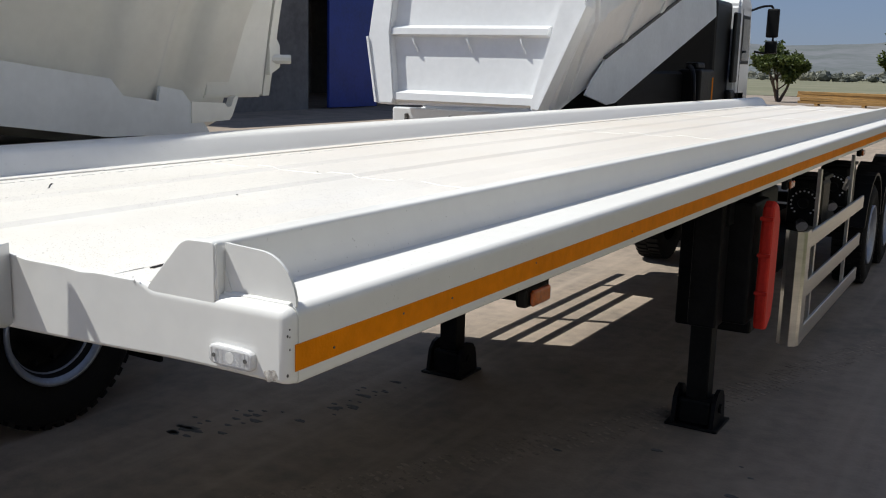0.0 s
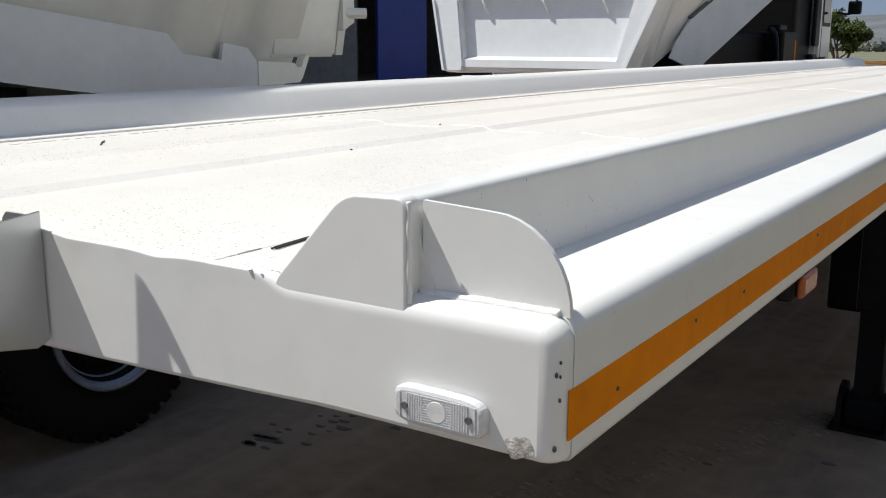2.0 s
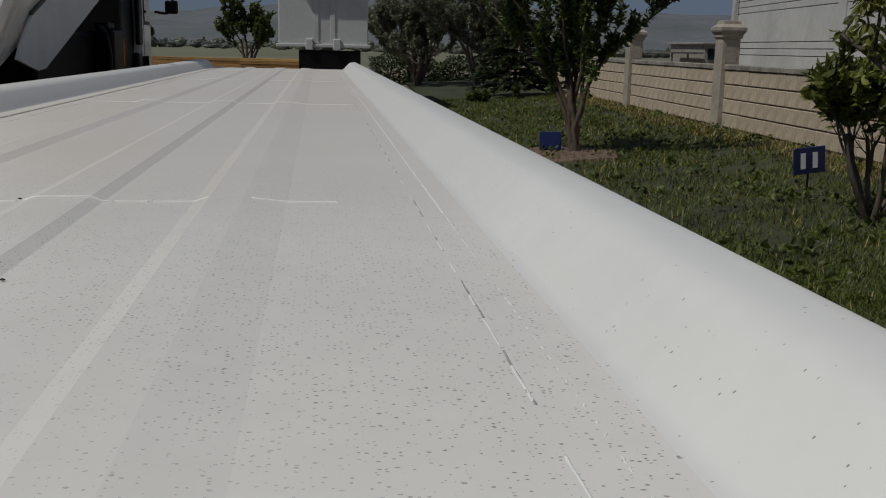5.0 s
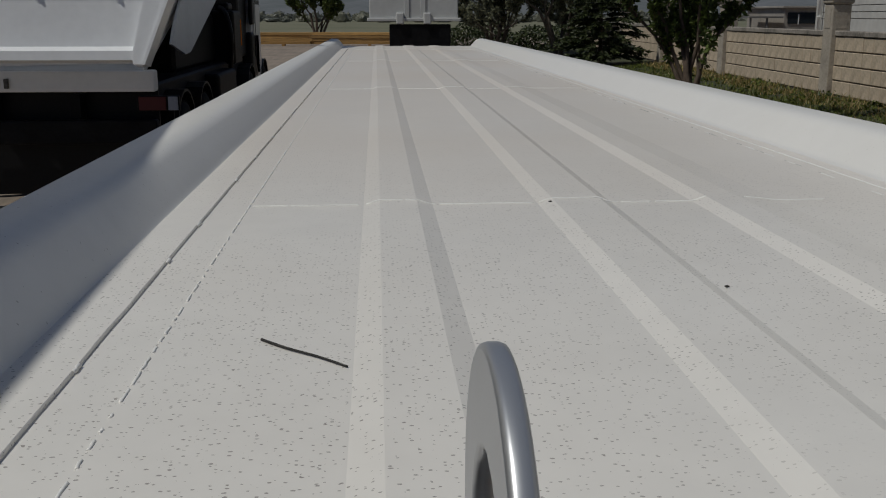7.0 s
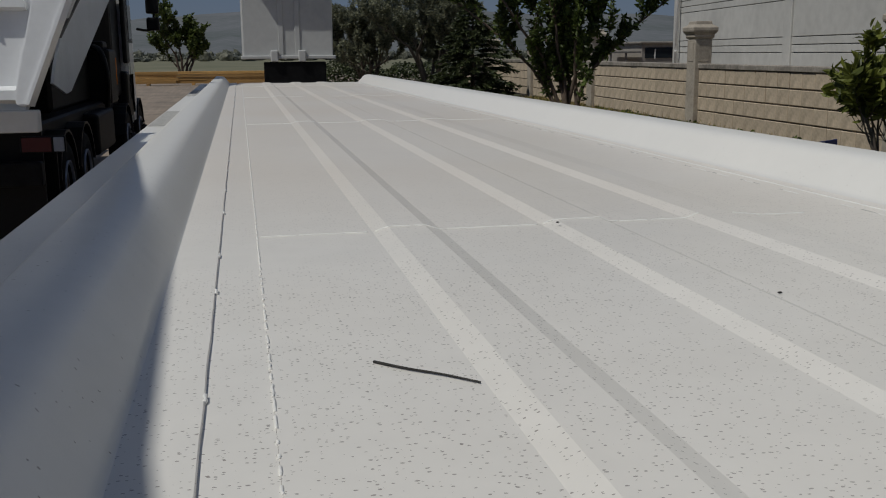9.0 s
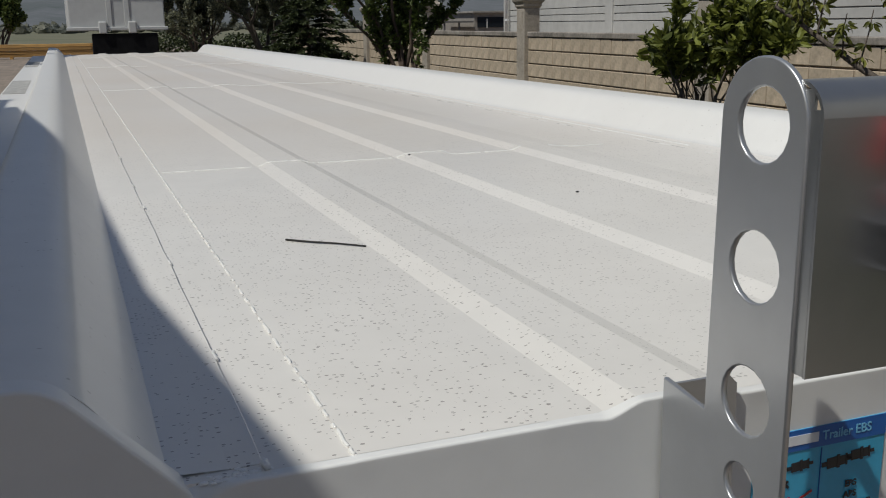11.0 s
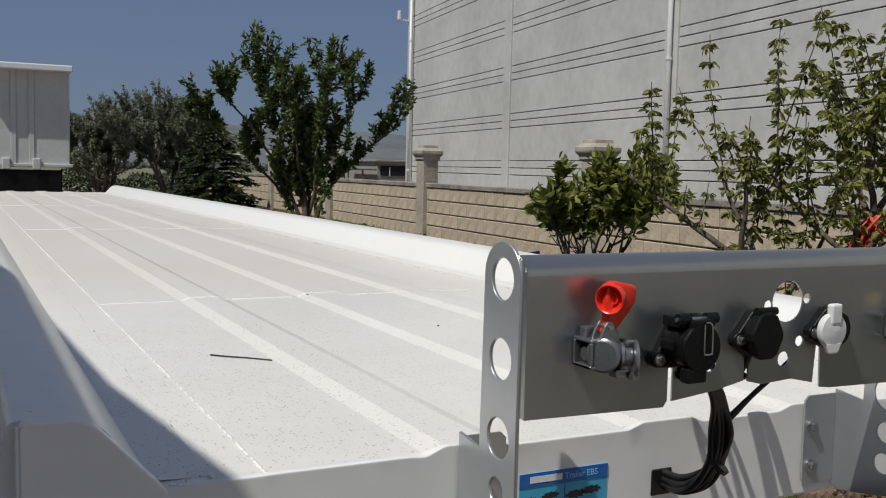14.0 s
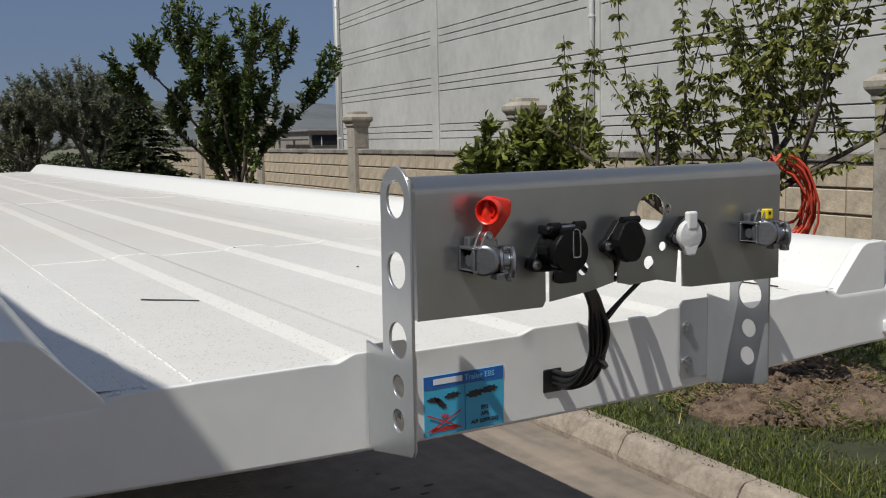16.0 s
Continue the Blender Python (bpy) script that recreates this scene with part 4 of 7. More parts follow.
def wheel(parent, x, y, s, r=0.51, w=0.30, dish=0.13, rim=None, k=1.0):
    m = Matrix.Translation((x, y, r * k)) @ (Matrix() if s > 0 else Matrix.Rotation(math.pi, 4, "Z")) @ Matrix.Scale(k, 4)
    wh = part("wheel", turn(tyre_bm(r, w), m), RUBBER, parent, "black truck tyre on a rim", True)
    tagged(part("tread", turn(tread_bm(r, w), m), RUBBER, wh), kind="stuff")
    # trucks pass black here: shade inside the rim, put into disc and barrel colour
    part("rim", turn(rim_bm(dish), m), rim or RIM, wh, "painted steel wheel disc", True)
    part("rim_ring", turn(lathe([(0.300, -0.012), (0.303, 0.012), (0.292, 0.016), (0.283, 0.010), (0.270, -0.004), (0.264, -0.012)], 48), m), RIM, wh, "silver rim ring", True)
    part("rim_barrel", turn(lathe([(0.264, -0.012), (0.250, -0.05), (0.243, -0.055), (0.238, -0.11), (0.228, -0.12)], 48), m), rim or RIM, wh, smooth=True)
    part("rim_lip", turn(lathe([(0.2500, -0.046), (0.2440, -0.048), (0.2420, -0.056), (0.2455, -0.060)], 48), m), RIM, wh, smooth=True)
    return wh


for y in (9.35, 10.65, 11.95):
    for s in (1, -1):
        wheel(trailer, s * 1.19, y, s)
    part("axle", cyl((-1.0, y, 0.51), (1.0, y, 0.51), 0.07, seg=16), BLACK, trailer)
    for s in (1, -1):
        fp = [(y + 0.60 * math.cos(radians(a)), 0.55 + 0.60 * math.sin(radians(a))) for a in range(10, 171, 16)]
        fi = [(y + 0.57 * math.cos(radians(a)), 0.55 + 0.57 * math.sin(radians(a))) for a in range(170, 9, -16)]
        part("mudguard", extrude(fp + fi, s * 0.86, s * 1.20, axis="x"), PLASTIC, trailer, "black plastic mudguard")


# ---- connection panel on the front ----
panel = thing("connection_panel", (0, -0.1, D), "grey galvanised steel bracket carrying air and electric couplings", "bracket")
Z = 0.40


def upright(s):
    xs = 0.425 if s > 0 else -0.4165
    x = xs - 0.002
    top = [(-0.127 + 0.052 * math.cos(radians(a)), 1.543 + Z + 0.052 * math.sin(radians(a))) for a in range(0, 181, 6)]
    out = [(-0.004, 1.092 + Z), (-0.004, 1.283 + Z), (-0.070, 1.275 + Z)] + top + [(-0.177, 1.124 + Z), (-0.169, 1.111 + Z), (-0.025, 1.084 + Z)]
    low = 0.010 if s > 0 else 0.0
    top = [(a, b - low) for a, b in top]
    out = [(a, b - low if b > 1.5 + Z else b) for a, b in out]
    holes = [(-0.128, 1.540 + Z - low, 0.031), (-0.127, 1.422 + Z - low * 0.8, 0.031), (-0.126, 1.303 + Z - low * 0.5, 0.031), (-0.124, 1.224 + Z, 0.0195), (-0.121, 1.164 + Z, 0.0195)]
    u = part("upright", plate_with_holes(out, holes, x + (0.001 if s < 0 else 0.0), 0.006 if s < 0 else 0.004), GALV, panel, "perforated grey upright with a rounded top")
    # flange bolted to the beam, on the inner side
    xi = xs - s * 0.003
    fl = extrude([(xi, 1.10 + Z), (xi - s * 0.075, 1.10 + Z), (xi - s * 0.082, 1.11 + Z), (xi - s * 0.082, 1.265 + Z), (xi - s * 0.072, 1.275 + Z), (xi, 1.275 + Z)], -0.0075, -0.0035)
    part("flange", fl, GALV, u)
    for z in (1.214, 1.136):
        b = cyl((xi - s * 0.062, -0.0075, z + Z), (xi - s * 0.062, -0.011, z + Z), 0.013, seg=18)
        cyl((xi - s * 0.062, -0.011, z + Z), (xi - s * 0.062, -0.019, z + Z), 0.0085, seg=6, bm=b)
        part("bolt", b, STEEL, u, "zinc hexagon bolt")


upright(-1)
upright(1)

# the sheet: slots open to its lower edge split it into four tabs
def sheet():
    bm = bmesh.new()
    lower = [(-0.414, 1.345), (-0.165, 1.342), (-0.158, 1.352), (-0.158, 1.415), (-0.149, 1.415), (-0.149, 1.350), (-0.06, 1.360), (-0.004, 1.371), (-0.004, 1.425), (0.005, 1.425), (0.005, 1.369), (0.035, 1.362), (0.10, 1.366), (0.149, 1.356), (0.154, 1.420), (0.163, 1.420), (0.166, 1.347), (0.19, 1.344), (0.433, 1.340)]
    upper = [(0.433, 1.550), (-0.414, 1.550)]
    loops = [[(x, z) for x, z in lower + upper]]
    for cx, cz, r in ((0.085, 1.495, 0.034), (0.042, 1.490, 0.0085), (0.128, 1.498, 0.0085), (0.081, 1.400, 0.0125), (-0.074, 1.402, 0.012), (0.115, 1.428, 0.009)):
        loops.append([(cx + r * math.cos(2 * math.pi * k / 24), cz + r * math.sin(2 * math.pi * k / 24)) for k in range(24)])
    edges = []
    for lp in loops:
        vs = [bm.verts.new((x, -0.192, z + Z)) for x, z in lp]
        edges += [bm.edges.new((vs[i], vs[(i + 1) % len(vs)])) for i in range(len(vs))]
    bmesh.ops.triangle_fill(bm, use_beauty=True, use_dissolve=False, edges=edges)
    res = bmesh.ops.extrude_face_region(bm, geom=bm.faces[:])
    bmesh.ops.translate(bm, vec=(0, 0.003, 0), verts=[v for v in res["geom"] if isinstance(v, bmesh.types.BMVert)])
    bmesh.ops.recalc_face_normals(bm, faces=bm.faces[:])
    # folded top
    f0 = [(-0.192, 1.550)] + [(-0.164 + 0.028 * math.cos(radians(a)), 1.550 + 0.028 * math.sin(radians(a))) for a in range(180, 89, -9)] + [(-0.1635, 1.578)]
    f1 = [(-0.1635, 1.575)] + [(-0.164 + 0.025 * math.cos(radians(a)), 1.550 + 0.025 * math.sin(radians(a))) for a in range(90, 181, 9)] + [(-0.189, 1.550)]
    extrude([(y, z + Z) for y, z in f0 + f1], -0.414, 0.433, bm, axis="x")
    return bm


folded = sheet()
box(-0.4142, -0.4114, -0.1895, -0.170, 1.346 + Z, 1.556 + Z, bm=folded)
box(-0.4142, -0.4114, -0.1815, -0.166, 1.556 + Z, 1.571 + Z, bm=folded)
plate = part("panel_sheet", folded, SHEET, panel, "grey sheet folded along its top, slotted into tabs", True)
plate.data.set_sharp_from_angle(angle=radians(25))


def along(bm, at, way):
    """Lay a piece turned round the x axis along a direction."""
    m = Vector((1, 0, 0)).rotation_difference(Vector(way).normalized()).to_matrix().to_4x4()
    return turn(bm, Matrix.Translation(at) @ m)


def air_coupling(x, z, tag):
    """Cast coupling head: open square bracket, drum turned half sideways, neck and claw disc."""
    y = -0.192
    # open bracket on the sheet
    bk = box(x - 0.018, x - 0.0155, y - 0.046, y - 0.002, z - 0.021, z - 0.016, 0.001, 1)
    box(x - 0.018, x + 0.020, y - 0.046, y - 0.002, z + 0.0165, z + 0.021, 0.001, 1, bk)
    box(x - 0.018, x + 0.020, y - 0.046, y - 0.002, z - 0.021, z - 0.0165, 0.001, 1, bk)
    box(x - 0.018, x + 0.020, y - 0.0065, y - 0.002, z - 0.0165, z + 0.0165, 0.001, 1, bk)
    box(x - 0.018, x - 0.013, y - 0.046, y - 0.041, z - 0.0165, z + 0.0165, 0.001, 1, bk)
    head = part("air_coupling", bk, CASTAL, panel, "cast aluminium air coupling head")
    part("nut", cyl((x - 0.012, y - 0.022, z - 0.002), (x + 0.004, y - 0.022, z - 0.002), 0.0105, seg=6), CASTAL, head)
    part("stub", cyl((x - 0.004, y - 0.022, z), (x + 0.034, y - 0.024, z), 0.0085, seg=14), CASTAL, head, smooth=True)
    way = Vector((-0.74, -0.67, 0.02))
    body = lathe([(0.0, 0.0), (0.021, 0.0), (0.0225, -0.0015), (0.0225, -0.0035), (0.0245, -0.0050), (0.0250, -0.0080), (0.0250, -0.040), (0.0225, -0.046), (0.0225, -0.052), (0.012, -0.056), (0.0, -0.056)], 36)
    b = part("body", along(body, (x - 0.003, y - 0.052, z - 0.001), way), CASTAL, head, smooth=True)
    b.data.set_sharp_from_angle(angle=radians(30))
    # neck, clamping ring and claw
    side = Vector((0.90, -0.42, -0.03))
    neck = lathe([(0.0, -0.006), (0.019, -0.006), (0.0195, 0.004), (0.0165, 0.007), (0.0165, 0.013), (0.0205, 0.015), (0.0205, 0.019), (0.0150, 0.021), (0.0140, 0.032), (0.0, 0.032)], 30)
    nk = part("neck", along(neck, (x + 0.020, y - 0.037, z - 0.004), side), CASTAL, head, smooth=True)
    nk.data.set_sharp_from_angle(angle=radians(30))
    claw = lathe([(0.0, 0.0), (0.0255, 0.0), (0.0275, 0.0015), (0.0275, 0.0055), (0.0245, 0.0070), (0.0190, 0.0075), (0.0185, 0.0045), (0.0120, 0.0045), (0.0, 0.0045)], 34)
    cl = part("claw", along(claw, (x + 0.050, y - 0.051, z - 0.008), side), CASTAL, head, smooth=True)
    cl.data.set_sharp_from_angle(angle=radians(30))
    part("hook", box(x + 0.042, x + 0.054, y - 0.066, y - 0.050, z - 0.037, z - 0.026, 0.002, 2), CASTAL, head)
    part("hook", box(x + 0.038, x + 0.052, y - 0.054, y - 0.034, z + 0.012, z + 0.020, 0.002, 2), CASTAL, head)
    part("foot", box(x + 0.020, x + 0.040, y - 0.056, y - 0.036, z - 0.034, z - 0.022, 0.003, 2), CASTAL, head)
    # ears that carry the dust cap
    for dy in (0.0, 0.018):
        ear = [(x - 0.006, z + 0.018), (x + 0.030, z + 0.018), (x + 0.022, z + 0.034)] + [(x + 0.012 + 0.0085 * math.cos(radians(q)), z + 0.038 + 0.0085 * math.sin(radians(q))) for q in (20, 55, 90, 125, 160)]
        bm = extrude(ear, y - 0.048 + dy, y - 0.043 + dy)
        bmesh.ops.bevel(bm, geom=bm.edges[:], offset=0.0009, segments=1, affect="EDGES")
        part("lug", bm, CASTAL, head)
    part("pin", cyl((x + 0.012, y - 0.052, z + 0.038), (x + 0.012, y - 0.022, z + 0.038), 0.0036, seg=10), STEEL, head)
    part("boss", box(x - 0.010, x + 0.012, y - 0.020, y - 0.004, z + 0.020, z + 0.036, 0.003, 2), CASTAL, head)
    part("boss", cyl((x + 0.034, y - 0.030, z + 0.016), (x + 0.034, y - 0.030, z + 0.030), 0.0065, 0.005, seg=10), CASTAL, head)
    if tag == "lever":
        # dust cap standing open: a cup on a flared arm
        arm = extrude([(x + 0.0060, z + 0.0280), (x + 0.0240, z + 0.0280), (x + 0.0380, z + 0.0430), (x + 0.0500, z + 0.0570), (x + 0.0605, z + 0.0710), (x + 0.0625, z + 0.0890), (x + 0.0600, z + 0.0955), (x + 0.0240, z + 0.1030), (x + 0.0100, z + 0.0950), (x + 0.0080, z + 0.0710), (x + 0.0140, z + 0.0490)], y - 0.043, y - 0.023)
        bmesh.ops.bevel(arm, geom=arm.edges[:], offset=0.0045, segments=3, profile=0.5, affect="EDGES")
        lever = part("dust_cap", arm, RED, head, "bright red plastic dust cap standing open", True)
        lever.data.set_sharp_from_angle(angle=radians(50))
        cup = lathe([(0.0, -0.024), (0.0175, -0.024), (0.0195, -0.018), (0.0215, 0.0), (0.0205, 0.0015), (0.0185, 0.0), (0.0170, -0.010), (0.0100, -0.013), (0.0095, -0.009), (0.0070, -0.009), (0.0060, -0.014), (0.0, -0.014)], 36)
        c = part("cup", along(cup, (x + 0.0085, y - 0.049, z + 0.078), (-0.84, -0.54, -0.06)), RED, lever, smooth=True)
        c.data.set_sharp_from_angle(angle=radians(40))
    else:
        part("tag", box(x + 0.004, x + 0.022, y - 0.052, y - 0.036, z + 0.026, z + 0.046, 0.002, 1), YELLOW, head, "yellow marking tag")
    return head


air_coupling(-0.318, 1.442 + Z, "lever")
air_coupling(0.333, 1.442 + Z, "tag")


def socket(x, z, kind, tilt):
    """Electric socket: rhombic black flange with two bolts, drum and a lid or cap of its own."""
    y = -0.192
    w = {"big": 0.046, "small": 0.040, "white": 0.040}[kind]
    h = {"big": 0.040, "small": 0.037, "white": 0.034}[kind]
    ends = ((x - w * 0.86, z - tilt), (x + w * 0.86, z + tilt))
    pts = []
    for q in range(100, 261, 20):
        pts.append((ends[0][0] + 0.0125 * math.cos(radians(q)), ends[0][1] + 0.0125 * math.sin(radians(q))))
    pts += [(x - w * 0.25, z - h), (x + w * 0.35, z - h * 0.95)]
    for q in range(-80, 81, 20):
        pts.append((ends[1][0] + 0.0125 * math.cos(radians(q)), ends[1][1] + 0.0125 * math.sin(radians(q))))
    pts += [(x + w * 0.35, z + h), (x - w * 0.25, z + h * 0.95)]
    bm = extrude(pts, y - 0.017, y - 0.001)
    bmesh.ops.bevel(bm, geom=[e for e in bm.edges if abs(e.verts[0].co.y - e.verts[1].co.y) < 1e-5], offset=0.003, segments=2, profile=0.5, affect="EDGES")
    s = part("electric_socket", bm, PLASTIC, panel, "black plastic electric socket with a sprung lid" if kind != "white" else "black electric socket under a white plastic cap")
    for px, pz in ends:
        b = cyl((px, y - 0.017, pz), (px, y - 0.0195, pz), 0.0092, seg=18)
        cyl((px, y - 0.0195, pz), (px, y - 0.0255, pz), 0.0064, 0.0058, seg=6, bm=b)
        part("bolt", b, STEEL, s, "zinc bolt")
    if kind == "big":
        drum = lathe([(0.0, 0.0), (0.034, 0.0), (0.0345, -0.004), (0.0325, -0.008), (0.0325, -0.018), (0.0345, -0.020), (0.0345, -0.040), (0.030, -0.044), (0.0, -0.044)], 36)
        d = part("drum", along(drum, (x, y - 0.012, z), (0, 1, 0)), PLASTIC, s, smooth=True)
        d.data.set_sharp_from_angle(angle=radians(35))
        part("drum_rib", box(x - 0.040, x - 0.028, y - 0.046, y - 0.016, z - 0.008, z + 0.008, 0.003, 2), PLASTIC, s)
        lx = x - 0.003
        lid = lathe([(0.0, 0.0), (0.034, 0.0), (0.0365, 0.0025), (0.0365, 0.010), (0.034, 0.0125), (0.018, 0.0140), (0.0, 0.0145)], 40)
        along(lid, (lx, y - 0.056, z - 0.002), (0, -1, 0))
        l = part("lid", lid, PLASTIC, s, smooth=True)
        l.data.set_sharp_from_angle(angle=radians(35))
        part("lid_tab", box(lx - 0.026, lx + 0.012, y - 0.068, y - 0.050, z - 0.054, z - 0.030, 0.004, 2), PLASTIC, l)
        part("hinge_block", box(lx - 0.020, lx + 0.022, y - 0.068, y - 0.040, z + 0.024, z + 0.040, 0.004, 2), PLASTIC, l)
        for k in (-1, 1):
            part("hinge_barrel", cyl((lx + k * 0.026 - 0.010, y - 0.054, z + 0.040), (lx + k * 0.026 + 0.010, y - 0.054, z + 0.040), 0.0085, seg=16), PLASTIC, s, smooth=False)
        part("hinge_pin", cyl((lx - 0.040, y - 0.054, z + 0.040), (lx + 0.040, y - 0.054, z + 0.040), 0.0032, seg=10), STEEL, s)
        part("hinge_arm", box(x - 0.034, x - 0.016, y - 0.056, y - 0.012, z + 0.026, z + 0.042, 0.003, 2), PLASTIC, s)
        part("hinge_arm", box(x + 0.014, x + 0.032, y - 0.056, y - 0.012, z + 0.026, z + 0.042, 0.003, 2), PLASTIC, s)
        wire = [(lx + 0.000, y - 0.0720, z + 0.034), (lx - 0.001, y - 0.0735, z - 0.006), (lx + 0.002, y - 0.0735, z - 0.010), (lx + 0.011, y - 0.0735, z - 0.010), (lx + 0.014, y - 0.0735, z - 0.006), (lx + 0.013, y - 0.0735, z + 0.028), (lx + 0.009, y - 0.0720, z + 0.036), (lx + 0.002, y - 0.0720, z + 0.036)]
        part("spring_wire", tube(wire, 0.0011, 6), STEEL, l, "steel spring wire")
    else:
        drum = lathe([(0.0, 0.0), (0.029, 0.0), (0.0295, -0.004), (0.0275, -0.022), (0.0, -0.022)], 32)
        d = part("drum", along(drum, (x, y - 0.012, z), (0, 1, 0)), PLASTIC, s, smooth=True)
        d.data.set_sharp_from_angle(angle=radians(35))
    if kind == "small":
        hexa = [(x - 0.004 + 0.036 * math.cos(radians(q)) * 0.92, z + 0.0385 * math.sin(radians(q))) for q in (8, 55, 75, 105, 125, 172, 188, 232, 252, 288, 308, 352)]
        cap = extrude(hexa, y - 0.046, y - 0.030)
        bmesh.ops.bevel(cap, geom=[e for e in cap.edges if e.verts[0].co.y < y - 0.04 and e.verts[1].co.y < y - 0.04], offset=0.004, segments=3, profile=0.5, affect="EDGES")
        part("cap", cap, PLASTIC, s)
        part("hinge_barrel", cyl((x - 0.020, y - 0.034, z + 0.038), (x + 0.020, y - 0.034, z + 0.038), 0.0065, seg=14), PLASTIC, s)
    if kind == "white":
        cx = x - 0.022
        cap = lathe([(0.0, 0.0), (0.028, 0.0), (0.0295, 0.003), (0.0295, 0.008), (0.027, 0.011), (0.012, 0.0135), (0.0, 0.014)], 36)
        c = part("cap", along(cap, (cx, y - 0.034, z), (0, -1, 0)), CAPW, s, "white plastic socket cap", True)
        c.data.set_sharp_from_angle(angle=radians(35))
        part("cap_tongue", box(cx - 0.011, cx + 0.013, y - 0.049, y - 0.036, z + 0.010, z + 0.0445, 0.004, 3), CAPW, c)
        tip = extrude([(cx - 0.020, z - 0.018), (cx + 0.020, z - 0.018), (cx + 0.010, z - 0.038), (cx - 0.010, z - 0.038)], y - 0.046, y - 0.036)
        bmesh.ops.bevel(tip, geom=tip.edges[:], offset=0.003, segments=2, profile=0.5, affect="EDGES")
        part("cap_tip", tip, CAPW, c)


socket(-0.150, 1.446 + Z, "big", 0.026)
socket(0.004, 1.449 + Z, "small", 0.009)
socket(0.166, 1.450 + Z, "white", 0.007)

# cable loom: a bundle of black cables from the beam up behind the panel
loom = thing("cable_loom", (0.0, 0.0, 1.15 + Z), "bundle of black cables looping from the beam up to the sockets", "cable")
rng = random.Random(12)
for k in range(9):
    a = 2 * math.pi * k / 9
    ox, oz = 0.014 * math.cos(a) * (k % 3 + 1) / 2.2, 0.012 * math.sin(a) * (k % 3 + 1) / 2.2
    end = [(-0.135, 1.40), (-0.12, 1.41), (0.0, 1.42), (-0.14, 1.39)][k % 4]
    pts = [(0.0, 0.02, 1.149 + oz), (0.004 + ox * 0.3, -0.045, 1.151 + oz), (0.020 + ox, -0.085, 1.174 + oz), (0.030 + ox, -0.108 - 0.3 * oz, 1.218 + oz * 0.4), (0.022 + ox, -0.122 - oz, 1.27)]
    if k < 7:
        pts += [(-0.002 + ox * 0.8, -0.142, 1.318), (-0.034 + ox * 0.6, -0.160, 1.357), (end[0] * 0.7, -0.180, 1.385), (end[0], -0.200, end[1])]
    else:
        pts += [(0.034 + ox * 0.5, -0.134, 1.302), (0.062, -0.150, 1.335), (0.094, -0.168, 1.372), (0.125, -0.186, 1.41)]
    part("cable", tube([(x, y, z + Z) for x, y, z in pts], 0.0062 if k < 7 else 0.0045, 8), CABLE, loom, smooth=True)
part("grommet", box(-0.026, 0.020, -0.004, 0.0, 1.124 + Z, 1.172 + Z, 0.002, 1), CABLE, loom)
# slack cables bowed out behind the sheet, from the back of each socket down into the loom
for x0, top, x1, drop, many in ((0.004, 1.533, 0.100, -0.062, 3), (-0.120, 1.500, -0.030, -0.066, 1), (-0.060, 1.512, 0.020, -0.064, 1)):
    for k in range(many):
        w = 0.008 * (k - 1)
        pts = [(x0 + w, -0.188, 1.445), (x0 + w, -0.125, 1.475), (x0 * 0.75 + x1 * 0.25 + w, drop - 0.02, top), ((x0 + x1) / 2 + w, drop + 0.004, top + 0.004), (x1 + w, drop, top - 0.06), (x1 + w * 0.6, drop - 0.03, 1.42), (x1 * 0.8 + w * 0.5, -0.150, 1.385), (x1 * 0.5 + w * 0.5, -0.184, 1.375)]
        part("cable", tube([(x, y, z + Z) for x, y, z in pts], 0.0058, 7), CABLE, loom, smooth=True)
part("cable_tie", cyl((0.028, -0.104, 1.203 + Z), (0.032, -0.108, 1.209 + Z), 0.023, seg=14), CABLE, loom)

# notice on the beam
notice = thing("instruction_sticker", (-0.21, -0.001, D - 0.11), "light blue sticker with white and black print on the front beam", "sticker")
part("sheet", box(-0.300, -0.122, -0.0012, -0.0002, 1.080 + Z, 1.196 + Z), STK_BLUE, notice)
part("header_band", box(-0.300, -0.122, -0.0020, -0.0013, 1.172 + Z, 1.196 + Z), STK_DARK, notice, "deep blue header band")
part("divider", box(-0.2105, -0.2095, -0.0020, -0.0013, 1.082 + Z, 1.170 + Z), STK_DARK, notice)
part("brand_bar", box(-0.280, -0.216, -0.0026, -0.0021, 1.179 + Z, 1.190 + Z), STK_WHITE, notice, "white bar")


def words(name, text, x, z, size, material, parent, align="LEFT", y=-0.0022):
    c = bpy.data.curves.new(name, "FONT")
    c.body, c.size, c.align_x, c.extrude = text, size, align, 0.0002
    c.offset = size * (0.035 if align == "CENTER" else 0.012)
    ob = bpy.data.objects.new(name, c)
    scene.collection.objects.link(ob)
    dg = bpy.context.evaluated_depsgraph_get()
    me = bpy.data.meshes.new_from_object(ob.evaluated_get(dg))
    bpy.data.objects.remove(ob)
    me.materials.clear()
    me.materials.append(material)
    me.transform(Matrix.Translation((x, y, z)) @ Matrix.Rotation(math.pi / 2, 4, "X"))
    out = new(name, me)
    out.parent = parent
    out.matrix_parent_inverse = parent.matrix_basis.inverted()
    return out


words("lettering", "Trailer EBS", -0.211, 1.1795 + Z, 0.0150, STK_SKY, notice, y=-0.0024)
words("lettering", "EBS", -0.166, 1.117 + Z, 0.0105, STK_BLACK, notice, "CENTER")
words("lettering", "ABS", -0.166, 1.104 + Z, 0.0105, STK_BLACK, notice, "CENTER")
words("lettering", "ALB (LSV/CDF)", -0.166, 1.091 + Z, 0.0098, STK_BLACK, notice, "CENTER")
